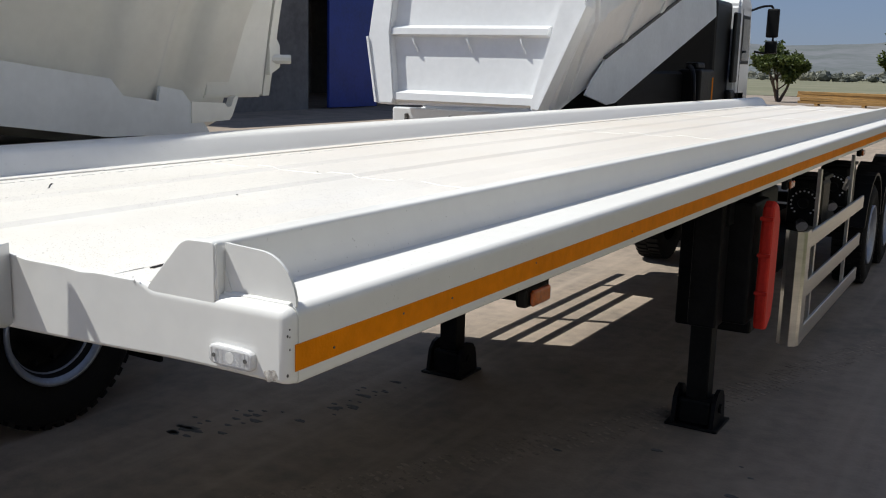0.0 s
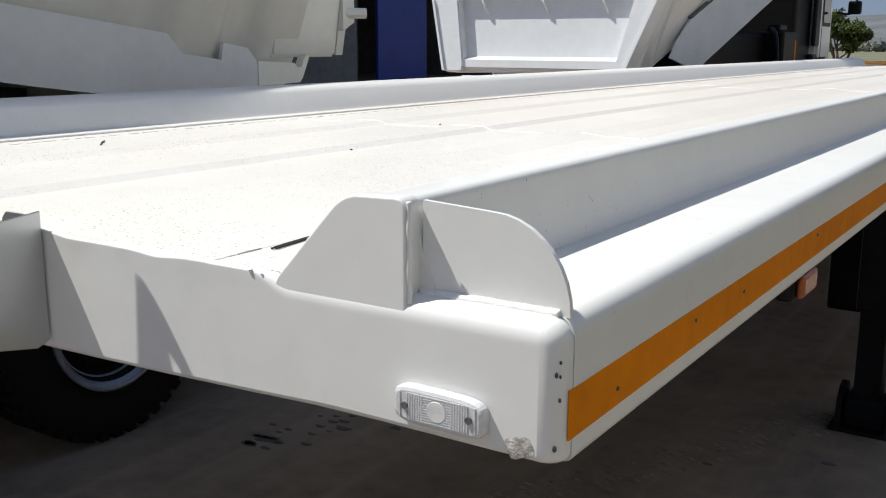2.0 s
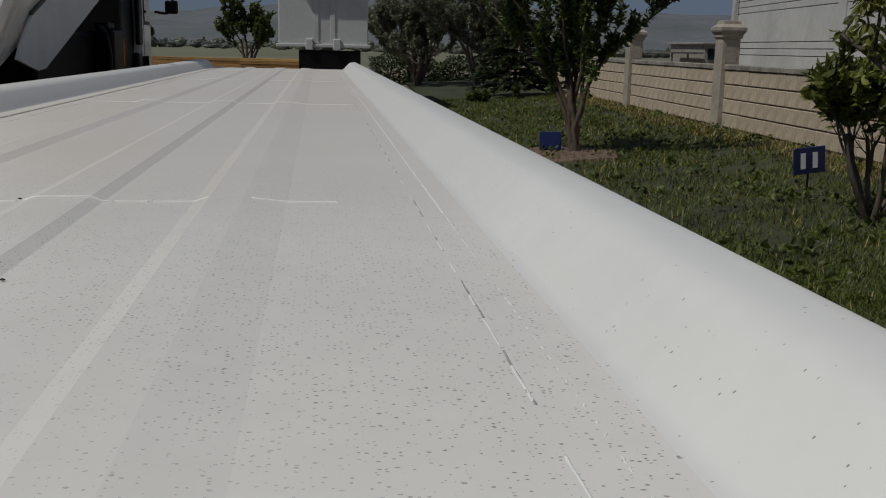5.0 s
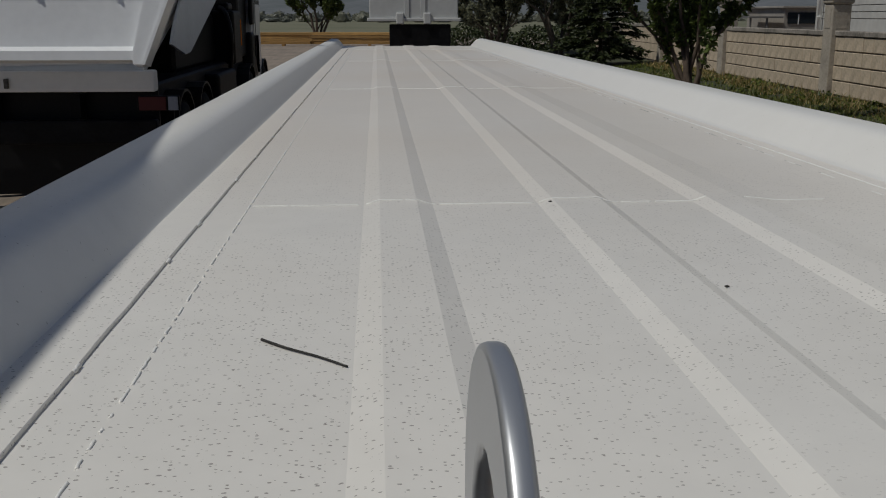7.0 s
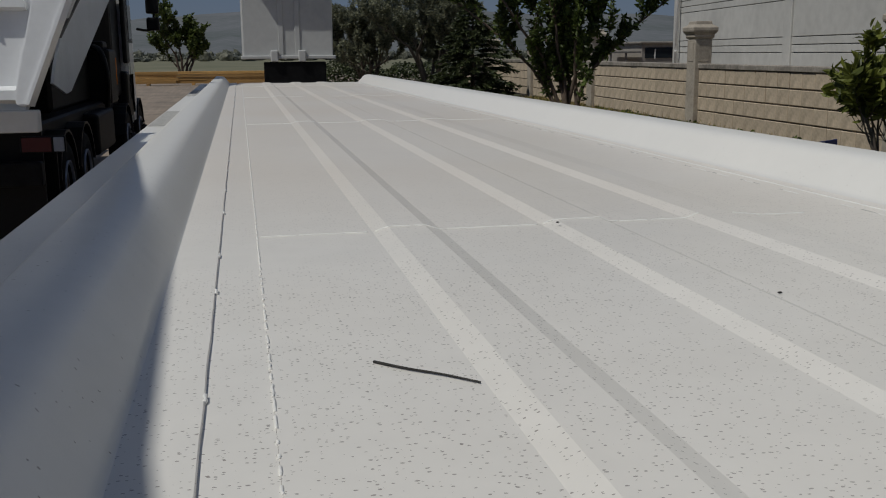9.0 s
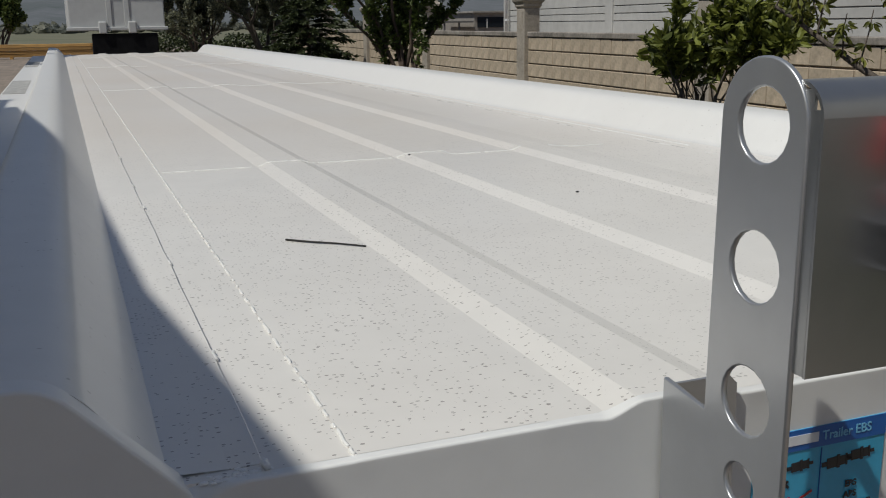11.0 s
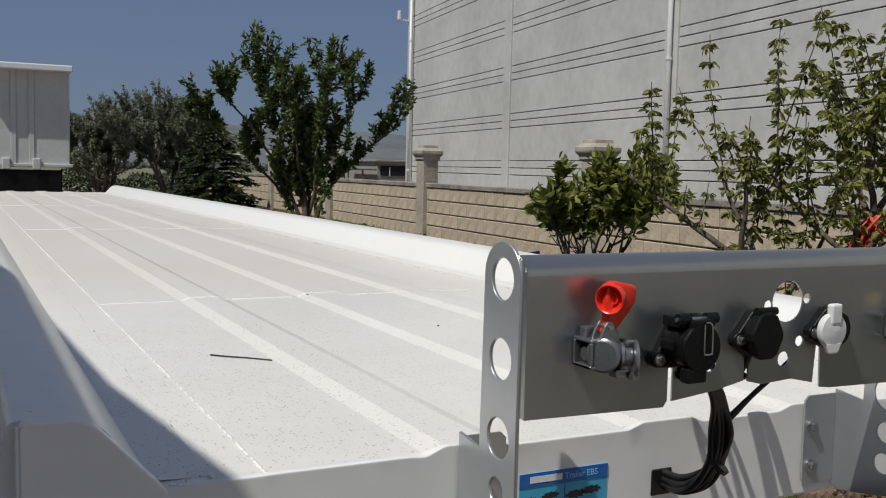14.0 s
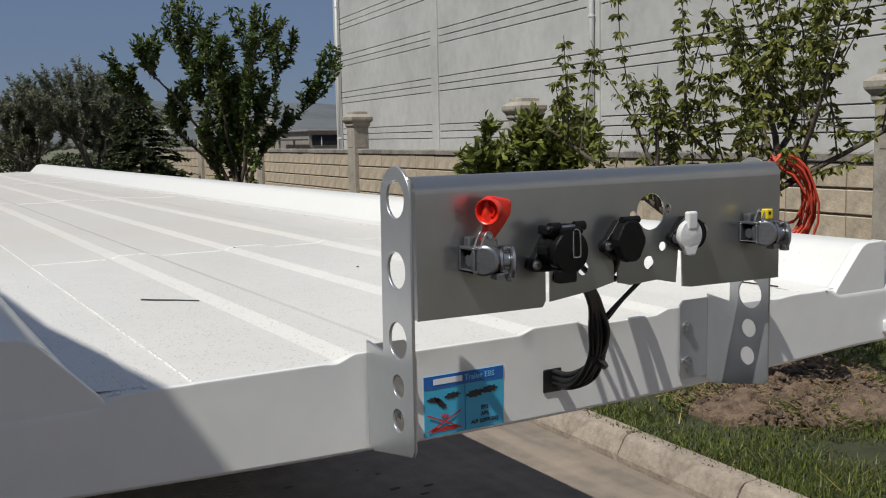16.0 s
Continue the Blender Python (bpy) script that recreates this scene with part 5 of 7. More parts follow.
words("lettering", "EBS", -0.256, 1.113 + Z, 0.0095, STK_RED, notice, "CENTER")
def plug(cx, cz, angle, k):
    """A small black drawing of a plug: grip, collar, pins and cable end."""
    for u0, u1, v in ((-0.017, -0.004, 0.0062), (-0.0035, 0.0005, 0.0078), (0.001, 0.008, 0.0055), (0.0085, 0.011, 0.0068), (0.0115, 0.017, 0.0020), (-0.024, -0.0175, 0.0026)):
        bm = box(u0 * k, u1 * k, -0.0020, -0.0013, -v * k, v * k)
        turn(bm, Matrix.Translation((cx, 0, cz + Z)) @ Matrix.Rotation(radians(angle), 4, "Y"))
        part("plug_stroke", bm, STK_BLACK, notice, "black stroke of a plug drawing")


plug(-0.276, 1.150, 4, 0.72)
plug(-0.262, 1.140, 42, 0.80)
plug(-0.235, 1.154, -4, 0.85)
plug(-0.184, 1.150, -3, 1.0)
plug(-0.152, 1.154, -3, 0.95)
for s in (-1, 1):
    bm = box(-0.040, 0.040, -0.0003, 0.0003, -0.0014, 0.0014)
    turn(bm, Matrix.Translation((-0.257, -0.0030 - 0.0003 * s, 1.106 + Z)) @ Matrix.Rotation(radians(24 * s), 4, "Y"))
    part("cross_stroke", bm, STK_RED, notice, "red crossing-out stroke")
part("text_bar", box(-0.285, -0.228, -0.0020, -0.0014, 1.088 + Z, 1.096 + Z), STK_RED, notice)

# twigs and crumbs lying on the deck
def twig(points, r):
    c = Vector(points[0])
    ob = thing("twig", c, "thin dark dry twig lying on the deck", "twig", "twigs on the deck")
    part("stem", tube(points, r, 6, taper=r * 0.7), TWIG, ob)
    return ob


twig([(-0.596, 0.906, D + 0.002), (-0.56, 0.868, D + 0.0025), (-0.52, 0.835, D + 0.0025), (-0.481, 0.797, D + 0.002)], 0.0021)
t2 = twig([(0.762, 0.230, D + 0.0015), (0.767, 0.165, D + 0.0017), (0.774, 0.098, D + 0.0015)], 0.0021)
part("side_stem", tube([(0.765, 0.215, D + 0.0014), (0.7705, 0.16, D + 0.0014), (0.7785, 0.102, D + 0.0014)], 0.0015, 6), TWIG, t2)
for x, y in ((0.102, 1.115), (-0.062, 1.776)):
    bm = bmesh.new()
    bmesh.ops.create_icosphere(bm, subdivisions=1, radius=0.0034)
    turn(bm, Matrix.Translation((x, y, D + (0.013 if abs(x + 0.002) < 0.07 else 0) + 0.003)) @ Matrix.Diagonal((1.4, 0.8, 0.6, 1)))
    c = part("crumb", bm, TWIG)
    tagged(c, "dark crumb of dirt on the deck", "dirt", "crumbs on the deck")

# ---- white tipper with its bed raised, standing tail-on beside the trailer ----
def tipper_white():
    c = -3.85
    T = thing("tipper_truck", (c, 10.0, 0), "white tipper truck with a raised bed, hanging tailgate and black chassis", "truck")
    tilt = Matrix.Translation((c, 10.45, 1.42)) @ Matrix.Rotation(radians(17.5), 4, "X")
    L = 7.0
    sec = [(0.96, 0.12), (1.075, 0.42), (1.24, 0.80), (1.44, 1.20), (1.46, 1.45), (1.38, 2.15), (1.32, 2.15), (1.39, 1.45), (1.38, 1.24), (1.18, 0.84), (1.01, 0.48), (0.91, 0.20)]
    for s in (1, -1):
        bm = extrude([(s * a, b) for a, b in sec], -0.05, L)
        part("bed_side", turn(bm, tilt), TRUCKW, T, "white steel bed side with folded ribs")
        rib = [(0.97, 0.10), (1.10, 0.40), (1.28, 0.78), (1.50, 1.19), (1.525, 1.46), (1.44, 2.17), (1.37, 2.17), (1.42, 1.46), (1.40, 1.24), (1.2, 0.84), (1.02, 0.48), (0.94, 0.18)]
        for y, w in ((-0.12, 0.22), (0.42, 0.26), (2.2, 0.2), (3.9, 0.2), (5.5, 0.2), (6.8, 0.2)):
            bm = extrude([(s * a, b) for a, b in rib], y, y + w)
            bmesh.ops.bevel(bm, geom=bm.edges[:], offset=0.014, segments=1, affect="EDGES")
            part("bed_rib", turn(bm, tilt), TRUCKW, T)
        # plate below the side, shade in its blue-grey colour, with an open joint above it
        bm = extrude([(1.77, -0.34), (1.45, -0.26), (0.72, 0.12), (0.98, 0.24), (1.55, 0.39), (L, 0.39), (L, -0.42)], s * 1.075, s * 1.105, axis="x")
        part("lower_plate", turn(bm, tilt), PLATEW, T, "white plate under the bed side, coloured blue-grey for shade")
        bm = box(s * 1.09 - 0.03, s * 1.09 + 0.03, 1.5, L, 0.392, 0.425)
        part("joint", turn(bm, tilt), GAP, T)
        part("top_rim", turn(box(s * 1.36 - 0.07, s * 1.36 + 0.07, -0.1, L, 2.13, 2.25, 0.02, 2), tilt), TRUCKW, T)
    part("bed_floor", turn(box(-0.97, 0.97, -0.2, L, 0.10, 0.16), tilt), TRUCKW, T)
    part("bed_front", turn(box(-1.36, 1.36, L - 0.06, L, 0.14, 2.2), tilt), TRUCKW, T)
    # rubble left in the bed
    rb = bmesh.new()
    bmesh.ops.create_grid(rb, x_segments=20, y_segments=30, size=0.5)
    for v in rb.verts:
        v.co = Vector((v.co.x * 1.9, 2.2 + v.co.y * 4.2, 0.30 + 0.35 * (0.5 + v.co.y) + 0.10 * noise.noise(v.co * 12)))
    part("rubble", turn(rb, tilt), STONE, T, "pale rubble left on the bed floor")
    # tailgate: hangs from the top, with two slanted posts, bars and hooks
    hang = Matrix.Translation((c + 0.02, 9.66, 1.55)) @ Matrix.Rotation(radians(-7), 4, "X")
    out = [(-1.19, 0.02), (-1.47, 0.90), (-1.36, 2.5), (1.40, 2.5), (1.60, 1.25), (1.10, 0.06)]
    gate = part("tailgate", turn(extrude(out, 0.0, 0.04), hang), TRUCKW, T, "white tailgate with slanted posts and cross bars")
    for s in (1, -1):
        kx, kz = (1.62, 1.28) if s > 0 else (1.49, 0.90)
        post = [(s * 1.02, 0.02), (s * (1.12 if s > 0 else 1.27), 0.02), (s * kx, kz), (s * (kx - 0.12), 2.5), (s * (kx - 0.37), 2.5), (s * (kx - 0.34), kz + 0.05), (s * 1.0, 0.10)]
        bm = extrude(post, -0.13, 0.02)
        bmesh.ops.bevel(bm, geom=bm.edges[:], offset=0.015, segments=2, affect="EDGES")
        part("post", turn(bm, hang), TRUCKW, gate)
        side = [(s * (kx - 0.015), kz), (s * (kx + 0.015), kz), (s * (1.135 if s > 0 else 1.285), 0.03), (s * (1.105 if s > 0 else 1.255), 0.03)]
        part("post_flange", turn(extrude(side, -0.16, 0.10), hang), TRUCKW, gate)
    for z0, z1, d in ((0.06, 0.22, 0.10), (0.92, 1.07, 0.10), (1.85, 2.0, 0.10)):
        bm = extrude([(0.0, z0), (-d, z0 + 0.02), (-d, z1 - 0.05), (0.0, z1)], -1.14, 1.14, axis="x")
        part("cross_bar", turn(bm, hang), TRUCKW, gate)
    for x in (-0.80, 0.02, 0.78):
        bm = tube([(x - 0.04, -0.02, 0.86), (x - 0.03, -0.06, 0.90), (x + 0.0, -0.07, 0.86), (x + 0.02, -0.06, 0.80), (x + 0.035, -0.03, 0.76), (x + 0.045, -0.02, 0.72)], 0.014, 6)
        part("hook", turn(bm, hang), TRUCKW, gate, "bent white rod hook")
    # rear cross beam with hinge lugs, lights
    part("rear_beam", box(-5.15, -2.72, 10.0, 10.16, 1.30, 1.52, 0.02, 2), TRUCKW, T, "white rear cross beam")
    for x in (-4.9, -4.2):
        part("hinge_lug", box(x - 0.02, x + 0.02, 9.95, 10.0, 1.34, 1.44, 0.005, 1), GAP, T)
    part("bumper", box(-5.2, -2.75, 10.1, 10.25, 0.75, 1.0, 0.02, 2), BLACK, T)
    # black sheet stands in for the deep shade under the tail
    part("rear_shade_sheet", box(-5.25, -2.78, 10.4, 10.43, 0.18, 1.3), PLASTIC, T, "wide black sheet added for the dark under the bed")
    for s in (-1, 1):
        x = -4.03 + s * 1.38
        lamp = part("tail_lamp", box(x - 0.27, x + 0.16, 10.02, 10.1, 1.10, 1.26, 0.01, 2), BLACK, T, "red and clear tail lamp")
        part("red_lens", box(x - 0.25, x + 0.03, 10.0, 10.02, 1.11, 1.25, 0.005, 1), DARKRED, lamp)
        part("clear_lens", box(x + 0.05, x + 0.15, 10.0, 10.02, 1.11, 1.25, 0.005, 1), RIM, lamp)
    for s in (-1, 1):
        part("frame_rail", box(-4.03 + s * 0.43 - 0.05, -4.03 + s * 0.43 + 0.05, 10.2, 22.0, 0.92, 1.26), BLACK, T)
        for y in (11.9, 13.35, 18.4, 20.6):
            wheel(T, -4.03 + s * 1.24, y, s, 0.53, 0.32, 0.13 if y < 15 else -0.02, BLACK)
            fp = [(y + 0.64 * math.cos(radians(a)), 0.56 + 0.64 * math.sin(radians(a))) for a in range(8, 173, 18)]
            fi = [(y + 0.61 * math.cos(radians(a)), 0.56 + 0.61 * math.sin(radians(a))) for a in range(172, 7, -18)]
            part("fender", extrude(fp + fi, -4.03 + s * 0.92, -4.03 + s * 1.26, axis="x"), PLASTIC, T)
    # tanks and gear between bed and cab
    # plain black block added for the gear and deep shade under the bed
    part("underside_shade_block", box(-4.9, -3.0, 10.6, 19.3, 0.55, 1.30, 0.03, 1), BLACK, T)
    part("hoist_frame", box(-4.7, -3.2, 13.5, 19.0, 1.30, 2.1, 0.05, 1), BLACK, T)
    part("cab_back_frame", box(-5.1, -2.92, 17.9, 19.1, 1.30, 3.5, 0.08, 2), PLASTIC, T)
    for s in (-1, 1):
        part("mud_flap", box(-4.03 + s * 1.08 - 0.17, -4.03 + s * 1.08 + 0.17, 11.15, 11.18, 0.22, 1.1), PLASTIC, T)
    part("fuel_tank", box(-3.25, -2.78, 14.6, 16.4, 0.62, 1.22, 0.06, 3), BLACK, T)
    part("air_filter_box", box(-3.3, -2.85, 16.9, 17.8, 1.25, 2.15, 0.05, 3), PLASTIC, T, "black air filter box")
    part("label_strip", box(-2.85, -2.845, 17.66, 17.74, 1.55, 2.0), TAPE, T, "amber label strip")
    part("filter_cap", box(-3.2, -2.95, 17.0, 17.5, 2.15, 2.28, 0.04, 2), PLASTIC, T)
    part("hose_pipe", tube([(-2.9, 16.6, 1.2), (-2.85, 16.5, 1.7), (-2.95, 16.7, 2.1), (-3.1, 17.0, 2.2)], 0.04, 8), PLASTIC, T)
    part("step_box", box(-3.2, -2.8, 18.9, 20.0, 0.9, 1.75, 0.06, 3), PLASTIC, T)
    # cab
    cp = [(19.2, 1.2), (19.2, 3.45), (19.3, 3.62), (19.9, 3.68), (20.15, 3.5), (20.28, 2.5), (20.32, 1.2), (20.3, 0.75), (19.7, 0.75), (19.4, 1.2)]
    bm = extrude(cp, -5.27, -2.80, axis="x")
    bmesh.ops.bevel(bm, geom=bm.edges[:], offset=0.05, segments=2, affect="EDGES")
    cab = part("cab", bm, TRUCKW, T, "white driver's cab")
    part("window_frame", extrude([(19.50, 2.28), (19.47, 3.27), (20.06, 3.27), (20.17, 2.28)], -2.815, -2.796, axis="x"), PLASTIC, cab)
    part("side_window", extrude([(19.55, 2.35), (19.52, 3.2), (20.02, 3.2), (20.12, 2.35)], -2.83, -2.79, axis="x"), DUMP_GLASS, cab)
    part("door_seam", box(-2.80, -2.794, 19.44, 19.46, 1.3, 3.4), GAP, cab)
    for z0, z1 in ((2.85, 3.45), (2.52, 2.78)):
        part("mirror", box(-2.52, -2.27, 20.3, 20.42, z0, z1, 0.04, 3), PLASTIC, cab, "black door mirror")
    part("mirror_arm", tube([(-2.8, 20.1, 3.4), (-2.55, 20.3, 3.5), (-2.40, 20.38, 3.4), (-2.40, 20.38, 2.6), (-2.7, 20.2, 2.55)], 0.025, 6), PLASTIC, cab)
    part("deflector", box(-2.86, -2.78, 18.9, 19.25, 1.9, 3.3, 0.03, 2), PLASTIC, cab)


tipper_white()


# ---- cream tipper, nose the other way ----
def tipper_cream():
    T = thing("tipper_truck", (-3.4, 2.0, 0), "cream-white tipper truck with a round-sided bed and pale lower plates", "truck")
    c = -3.4
    sec = [(0.30, 1.55), (0.52, 1.66), (0.64, 1.95), (0.80, 2.35), (1.06, 2.85), (1.30, 3.25), (1.44, 3.50), (1.36, 3.50), (1.22, 3.3), (0.98, 2.88), (0.72, 2.4), (0.55, 2.0), (0.44, 1.72), (0.25, 1.62)]
    for s in (1, -1):
        # the side is one pressed sheet: its broad ribs swell out of it softly
        rings = []
        bm = bmesh.new()
        drop = ((-3.6, 0.40), (-1.2, 0.22), (-0.46, 0.13), (0.23, 0.0), (1.5, -0.05), (1.8, -0.08), (2.6, -0.165), (4.06, -0.29))
        swell = ((-3.6, 0), (-1.5, 0), (-1.35, 1), (-0.95, 1), (-0.8, 0), (0.75, 0), (0.9, 1), (1.3, 1), (1.45, 0), (2.86, 0), (3.02, 1), (3.32, 1), (3.46, 0.25), (3.62, 0.18), (3.76, 1), (4.06, 1))
        for k in range(193):
            y = -3.6 + 7.66 * k / 192
            up = float(np.interp(y, [q[0] for q in drop], [q[1] for q in drop]))
            out = float(np.interp(y, [q[0] for q in swell], [q[1] for q in swell]))
            out = 0.10 * out * out * (3 - 2 * out)
            rings.append([bm.verts.new((c + s * (a + (out if i < 6 else 0.0) - (0.0 if b < 3 else max(0, -up) * 0.45)), y, b + 0.13 * max(0.0, 2.9 - y) if b < 2.9 else b + up)) for i, (a, b) in enumerate(sec)])
        for r0, r1 in zip(rings, rings[1:]):
            for i in range(len(sec)):
                j = (i + 1) % len(sec)
                bm.faces.new((r0[i], r0[j], r1[j], r1[i]))
        bm.faces.new(rings[0])
        bm.faces.new(rings[-1][::-1])
        bmesh.ops.recalc_face_normals(bm, faces=bm.faces[:])
        side = part("bed_side", bm, CREAM, T, "cream pressed bed side with broad soft ribs", smooth=True)
        side.data.set_sharp_from_angle(angle=radians(40))
        # flared tail frame
        tf = [(0.72, 1.83), (0.80, 2.35), (0.90, 2.85), (1.00, 3.25), (1.05, 3.57), (0.95, 3.57), (0.90, 3.25), (0.70, 2.80), (0.55, 2.35), (0.50, 1.83)]
        bm = extrude([(c + s * a, b) for a, b in tf], 3.82, 4.46)
        bmesh.ops.bevel(bm, geom=bm.edges[:], offset=0.02, segments=2, affect="EDGES")
        part("tail_frame", bm, CREAM, T)
        part("tail_flange", extrude([(c + s * (a + (0.015 if a > 0.72 and i < 4 else 0)), b + 0.01) for i, (a, b) in enumerate(tf)], 4.455, 4.53), CREAM, T)
        x = c + s * 0.66
        hk = [(3.70, 1.66), (4.08, 1.67), (4.11, 1.70), (4.175, 1.83), (4.16, 1.845), (4.13, 1.835), (4.10, 1.77), (4.06, 1.765), (4.03, 1.795), (3.70, 1.81)]
        part("tailgate_hook", extrude([(a - 0.05, b) for a, b in hk], x + s * 0.05, x + s * 0.11, axis="x"), CREAM, T, "cream hook plate")
        part("latch_pin", cyl((x + s * 0.10, 4.50, 2.12), (x + s * 0.20, 4.62, 2.12), 0.035, seg=10), CREAM, T)
        part("latch_plate", extrude([(4.46, 2.0), (4.58, 2.06), (4.58, 2.22), (4.46, 2.40)], x + s * 0.08, x + s * 0.13, axis="x"), CREAM, T)
        pl = [(-3.5, 2.45), (1.62, 1.78), (2.08, 1.71), (2.90, 1.60), (3.84, 1.58), (3.71, 1.74), (3.57, 1.89), (3.37, 1.92), (3.35, 1.82), (3.05, 1.86), (2.95, 1.97), (1.64, 2.14), (-3.5, 2.81)]
        part("lower_plate", extrude(pl, x + s * 0.09 - 0.012, x + s * 0.09 + 0.012, axis="x"), PLATEW, T, "white skirt plate, coloured pale grey for shade")
    part("bed_floor", extrude([(3.9, 1.60), (2.9, 1.62), (-3.6, 2.44), (-3.6, 2.50), (2.9, 1.68), (3.9, 1.66)], c - 0.62, c + 0.62, axis="x"), CREAM, T)
    part("bed_front", box(c - 1.25, c + 1.25, -3.66, -3.6, 2.3, 3.9, 0.02, 1), CREAM, T)
    for s in (-1, 1):
        part("frame_rail", box(c + s * 0.40 - 0.05, c + s * 0.40 + 0.05, -4.0, 4.2, 1.05, 1.38), BLACK, T)
        for y in (2.2, 0.8):
            wheel(T, c + s * 1.24, y - 0.10, s, 0.53, 0.30, 0.16, BLACK, 1.13)
            fp = [(y + 0.70 * math.cos(radians(a)), 0.60 + 0.70 * math.sin(radians(a))) for a in range(8, 173, 18)]
            fi = [(y + 0.67 * math.cos(radians(a)), 0.60 + 0.67 * math.sin(radians(a))) for a in range(172, 7, -18)]
            part("fender", extrude(fp + fi, c + s * 0.92, c + s * 1.24, axis="x"), PLASTIC, T)
        part("mud_flap", box(c + s * 0.96 - 0.17, c + s * 0.96 + 0.17, 2.95, 2.98, 0.15, 1.1), PLASTIC, T)
    part("sub_frame", box(c - 0.55, c + 0.55, -3.4, 2.2, 1.50, 1.69), BLACK, T)
    # plain block added to stop sunlight passing under the bed
    part("under_bed_block", box(c - 0.78, c + 0.78, -3.4, 3.9, 0.45, 1.52, 0.04, 1), BLACK, T)
    for s in (-1, 1):
        part("side_tank", box(c + s * 0.95 - 0.22, c + s * 0.95 + 0.22, -2.6, -0.2, 0.40, 1.25, 0.06, 2), BLACK, T, "black tank beside the chassis")
    part("bumper", box(c - 1.1, c + 1.1, 4.0, 4.15, 0.7, 0.85, 0.02, 2), BLACK, T)
    part("rear_cross_beam", box(c - 0.9, c + 0.9, 3.9, 4.1, 1.1, 1.45, 0.02, 2), BLACK, T)


tipper_cream()


# ---- white box truck beyond the trailer's end ----
def box_truck():
    T = thing("box_truck", (0.67, 29.0, 0), "white box-bodied truck with a black chassis seen from behind", "truck")
    body = part("box_body", box(-0.63, 1.97, 29.0, 36.0, 1.95, 4.73, 0.03, 2), BOXW, T, "plain white box body")
    for x in (0.38, 0.86):
        part("rear_rib", box(x, x + 0.16, 28.97, 29.0, 2.0, 4.63, 0.02, 2), BOXW, body)
    part("top_rim", box(-0.68, 2.02, 28.55, 36.05, 4.62, 4.80, 0.03, 2), TRUCKW, body, "white roof edge standing out over the rear")
    part("bottom_lip", box(-0.70, 2.04, 28.9, 29.2, 1.90, 2.0, 0.02, 2), BOXW, body)
    for x in (0.15, 0.95):
        part("hinge", box(x, x + 0.22, 28.85, 29.0, 1.82, 2.15, 0.03, 2), BOXW, body)
    part("rear_frame", box(-0.05, 1.75, 28.95, 29.2, 1.15, 1.82, 0.03, 2), BLACK, T)
    part("under_run_bar", box(-0.4, 1.8, 28.9, 29.0, 0.6, 0.75, 0.02, 2), BLACK, T)
    for s in (-1, 1):
        part("frame_rail", box(0.67 + s * 0.43 - 0.05, 0.67 + s * 0.43 + 0.05, 29.0, 37.5, 0.95, 1.3), BLACK, T)
        for y in (30.6, 32.0):
            wheel(T, 0.67 + s * 1.22, y, s, 0.52, 0.32, 0.13, BLACK)
    part("mud_flap", box(-0.5, 0.1, 29.6, 29.62, 0.3, 1.1), PLASTIC, T)
    part("mud_flap", box(1.3, 1.9, 29.6, 29.62, 0.3, 1.1), PLASTIC, T)
    brl = thing("plastic_barrel", (2.1, 28.2, 0), "blue plastic barrel standing on the yard", "barrel")
    bm = cyl((2.1, 28.2, 0), (2.1, 28.2, 0.95), 0.28, seg=24)
    part("drum", bm, BLUEP, brl)
    for z in (0.3, 0.62):
        part("hoop", cyl((2.1, 28.2, z), (2.1, 28.2, z + 0.04), 0.295, seg=24), BLUEP, brl)
    part("lid", cyl((2.1, 28.2, 0.95), (2.1, 28.2, 0.98), 0.25, seg=24), BLUEP, brl)


box_truck()


# ---- timber stack on the far side of the yard ----
stack = thing("timber_stack", (-5, 70, 0), "stack of long yellow pine beams on bearers", "timber")
beam_me = mesh_of(box(-3.05, 3.05, -0.09, 0.09, -0.095, 0.095, 0.01, 1), "beam", TIMBER)
rng = random.Random(4)
for lay in range(4):
    for row in range(3):
        for k in range(2):
            ob = new("beam", beam_me)
            ob.location = (-7.9 + k * 6.2 + rng.uniform(-0.35, 0.35), 69.6 + row * 0.24 + rng.uniform(-0.02, 0.02), 0.22 + lay * 0.205)
            ob.rotation_euler = (rng.uniform(-0.05, 0.05), rng.uniform(-0.004, 0.004), rng.uniform(-0.006, 0.006))
            ob.parent = stack
            ob.matrix_parent_inverse = stack.matrix_basis.inverted()
for x in (-10, -7, -4, -1):
    part("bearer", box(x, x + 0.2, 69.4, 70.4, 0, 0.12), TIMBER, stack)


# ---- workshop on the left ----
shop = thing("workshop_building", (-28, 40, 0), "dark grey workshop hall with a blue gate leaf", "building", kind="")
part("wall", box(-40, -25.0, 20, 33.2, 0, 9), DARKW, shop)
part("wall", box(-40, -25.0, 52, 75, 0, 9), DARKW, shop)
part("lintel", box(-40, -25.0, 33.2, 52, 6.2, 9), DARKW, shop)
part("rear_wall", box(-40, -39.6, 33.2, 52, 0, 6.2), DARKW, shop)
part("roof", box(-41, -24.2, 19.5, 76, 9.0, 9.4), DARKW, shop)
gate = part("gate_leaf", box(-24.9, -24.75, 34.4, 38.2, 0.05, 5.2, 0.02, 1), BLUEP, shop, "blue steel gate leaf")
part("gate_bar", box(-24.75, -24.72, 34.4, 38.2, 5.05, 5.2), BLUEP, gate)
for k in range(3):
    part("gate_pane", box(-24.75, -24.72, 34.7 + k * 1.2, 35.4 + k * 1.2, 5.3, 6.0), DARKW, gate)
part("door_rail", box(-25.0, -24.7, 33.0, 52.0, 6.0, 6.3), DARKW, shop)


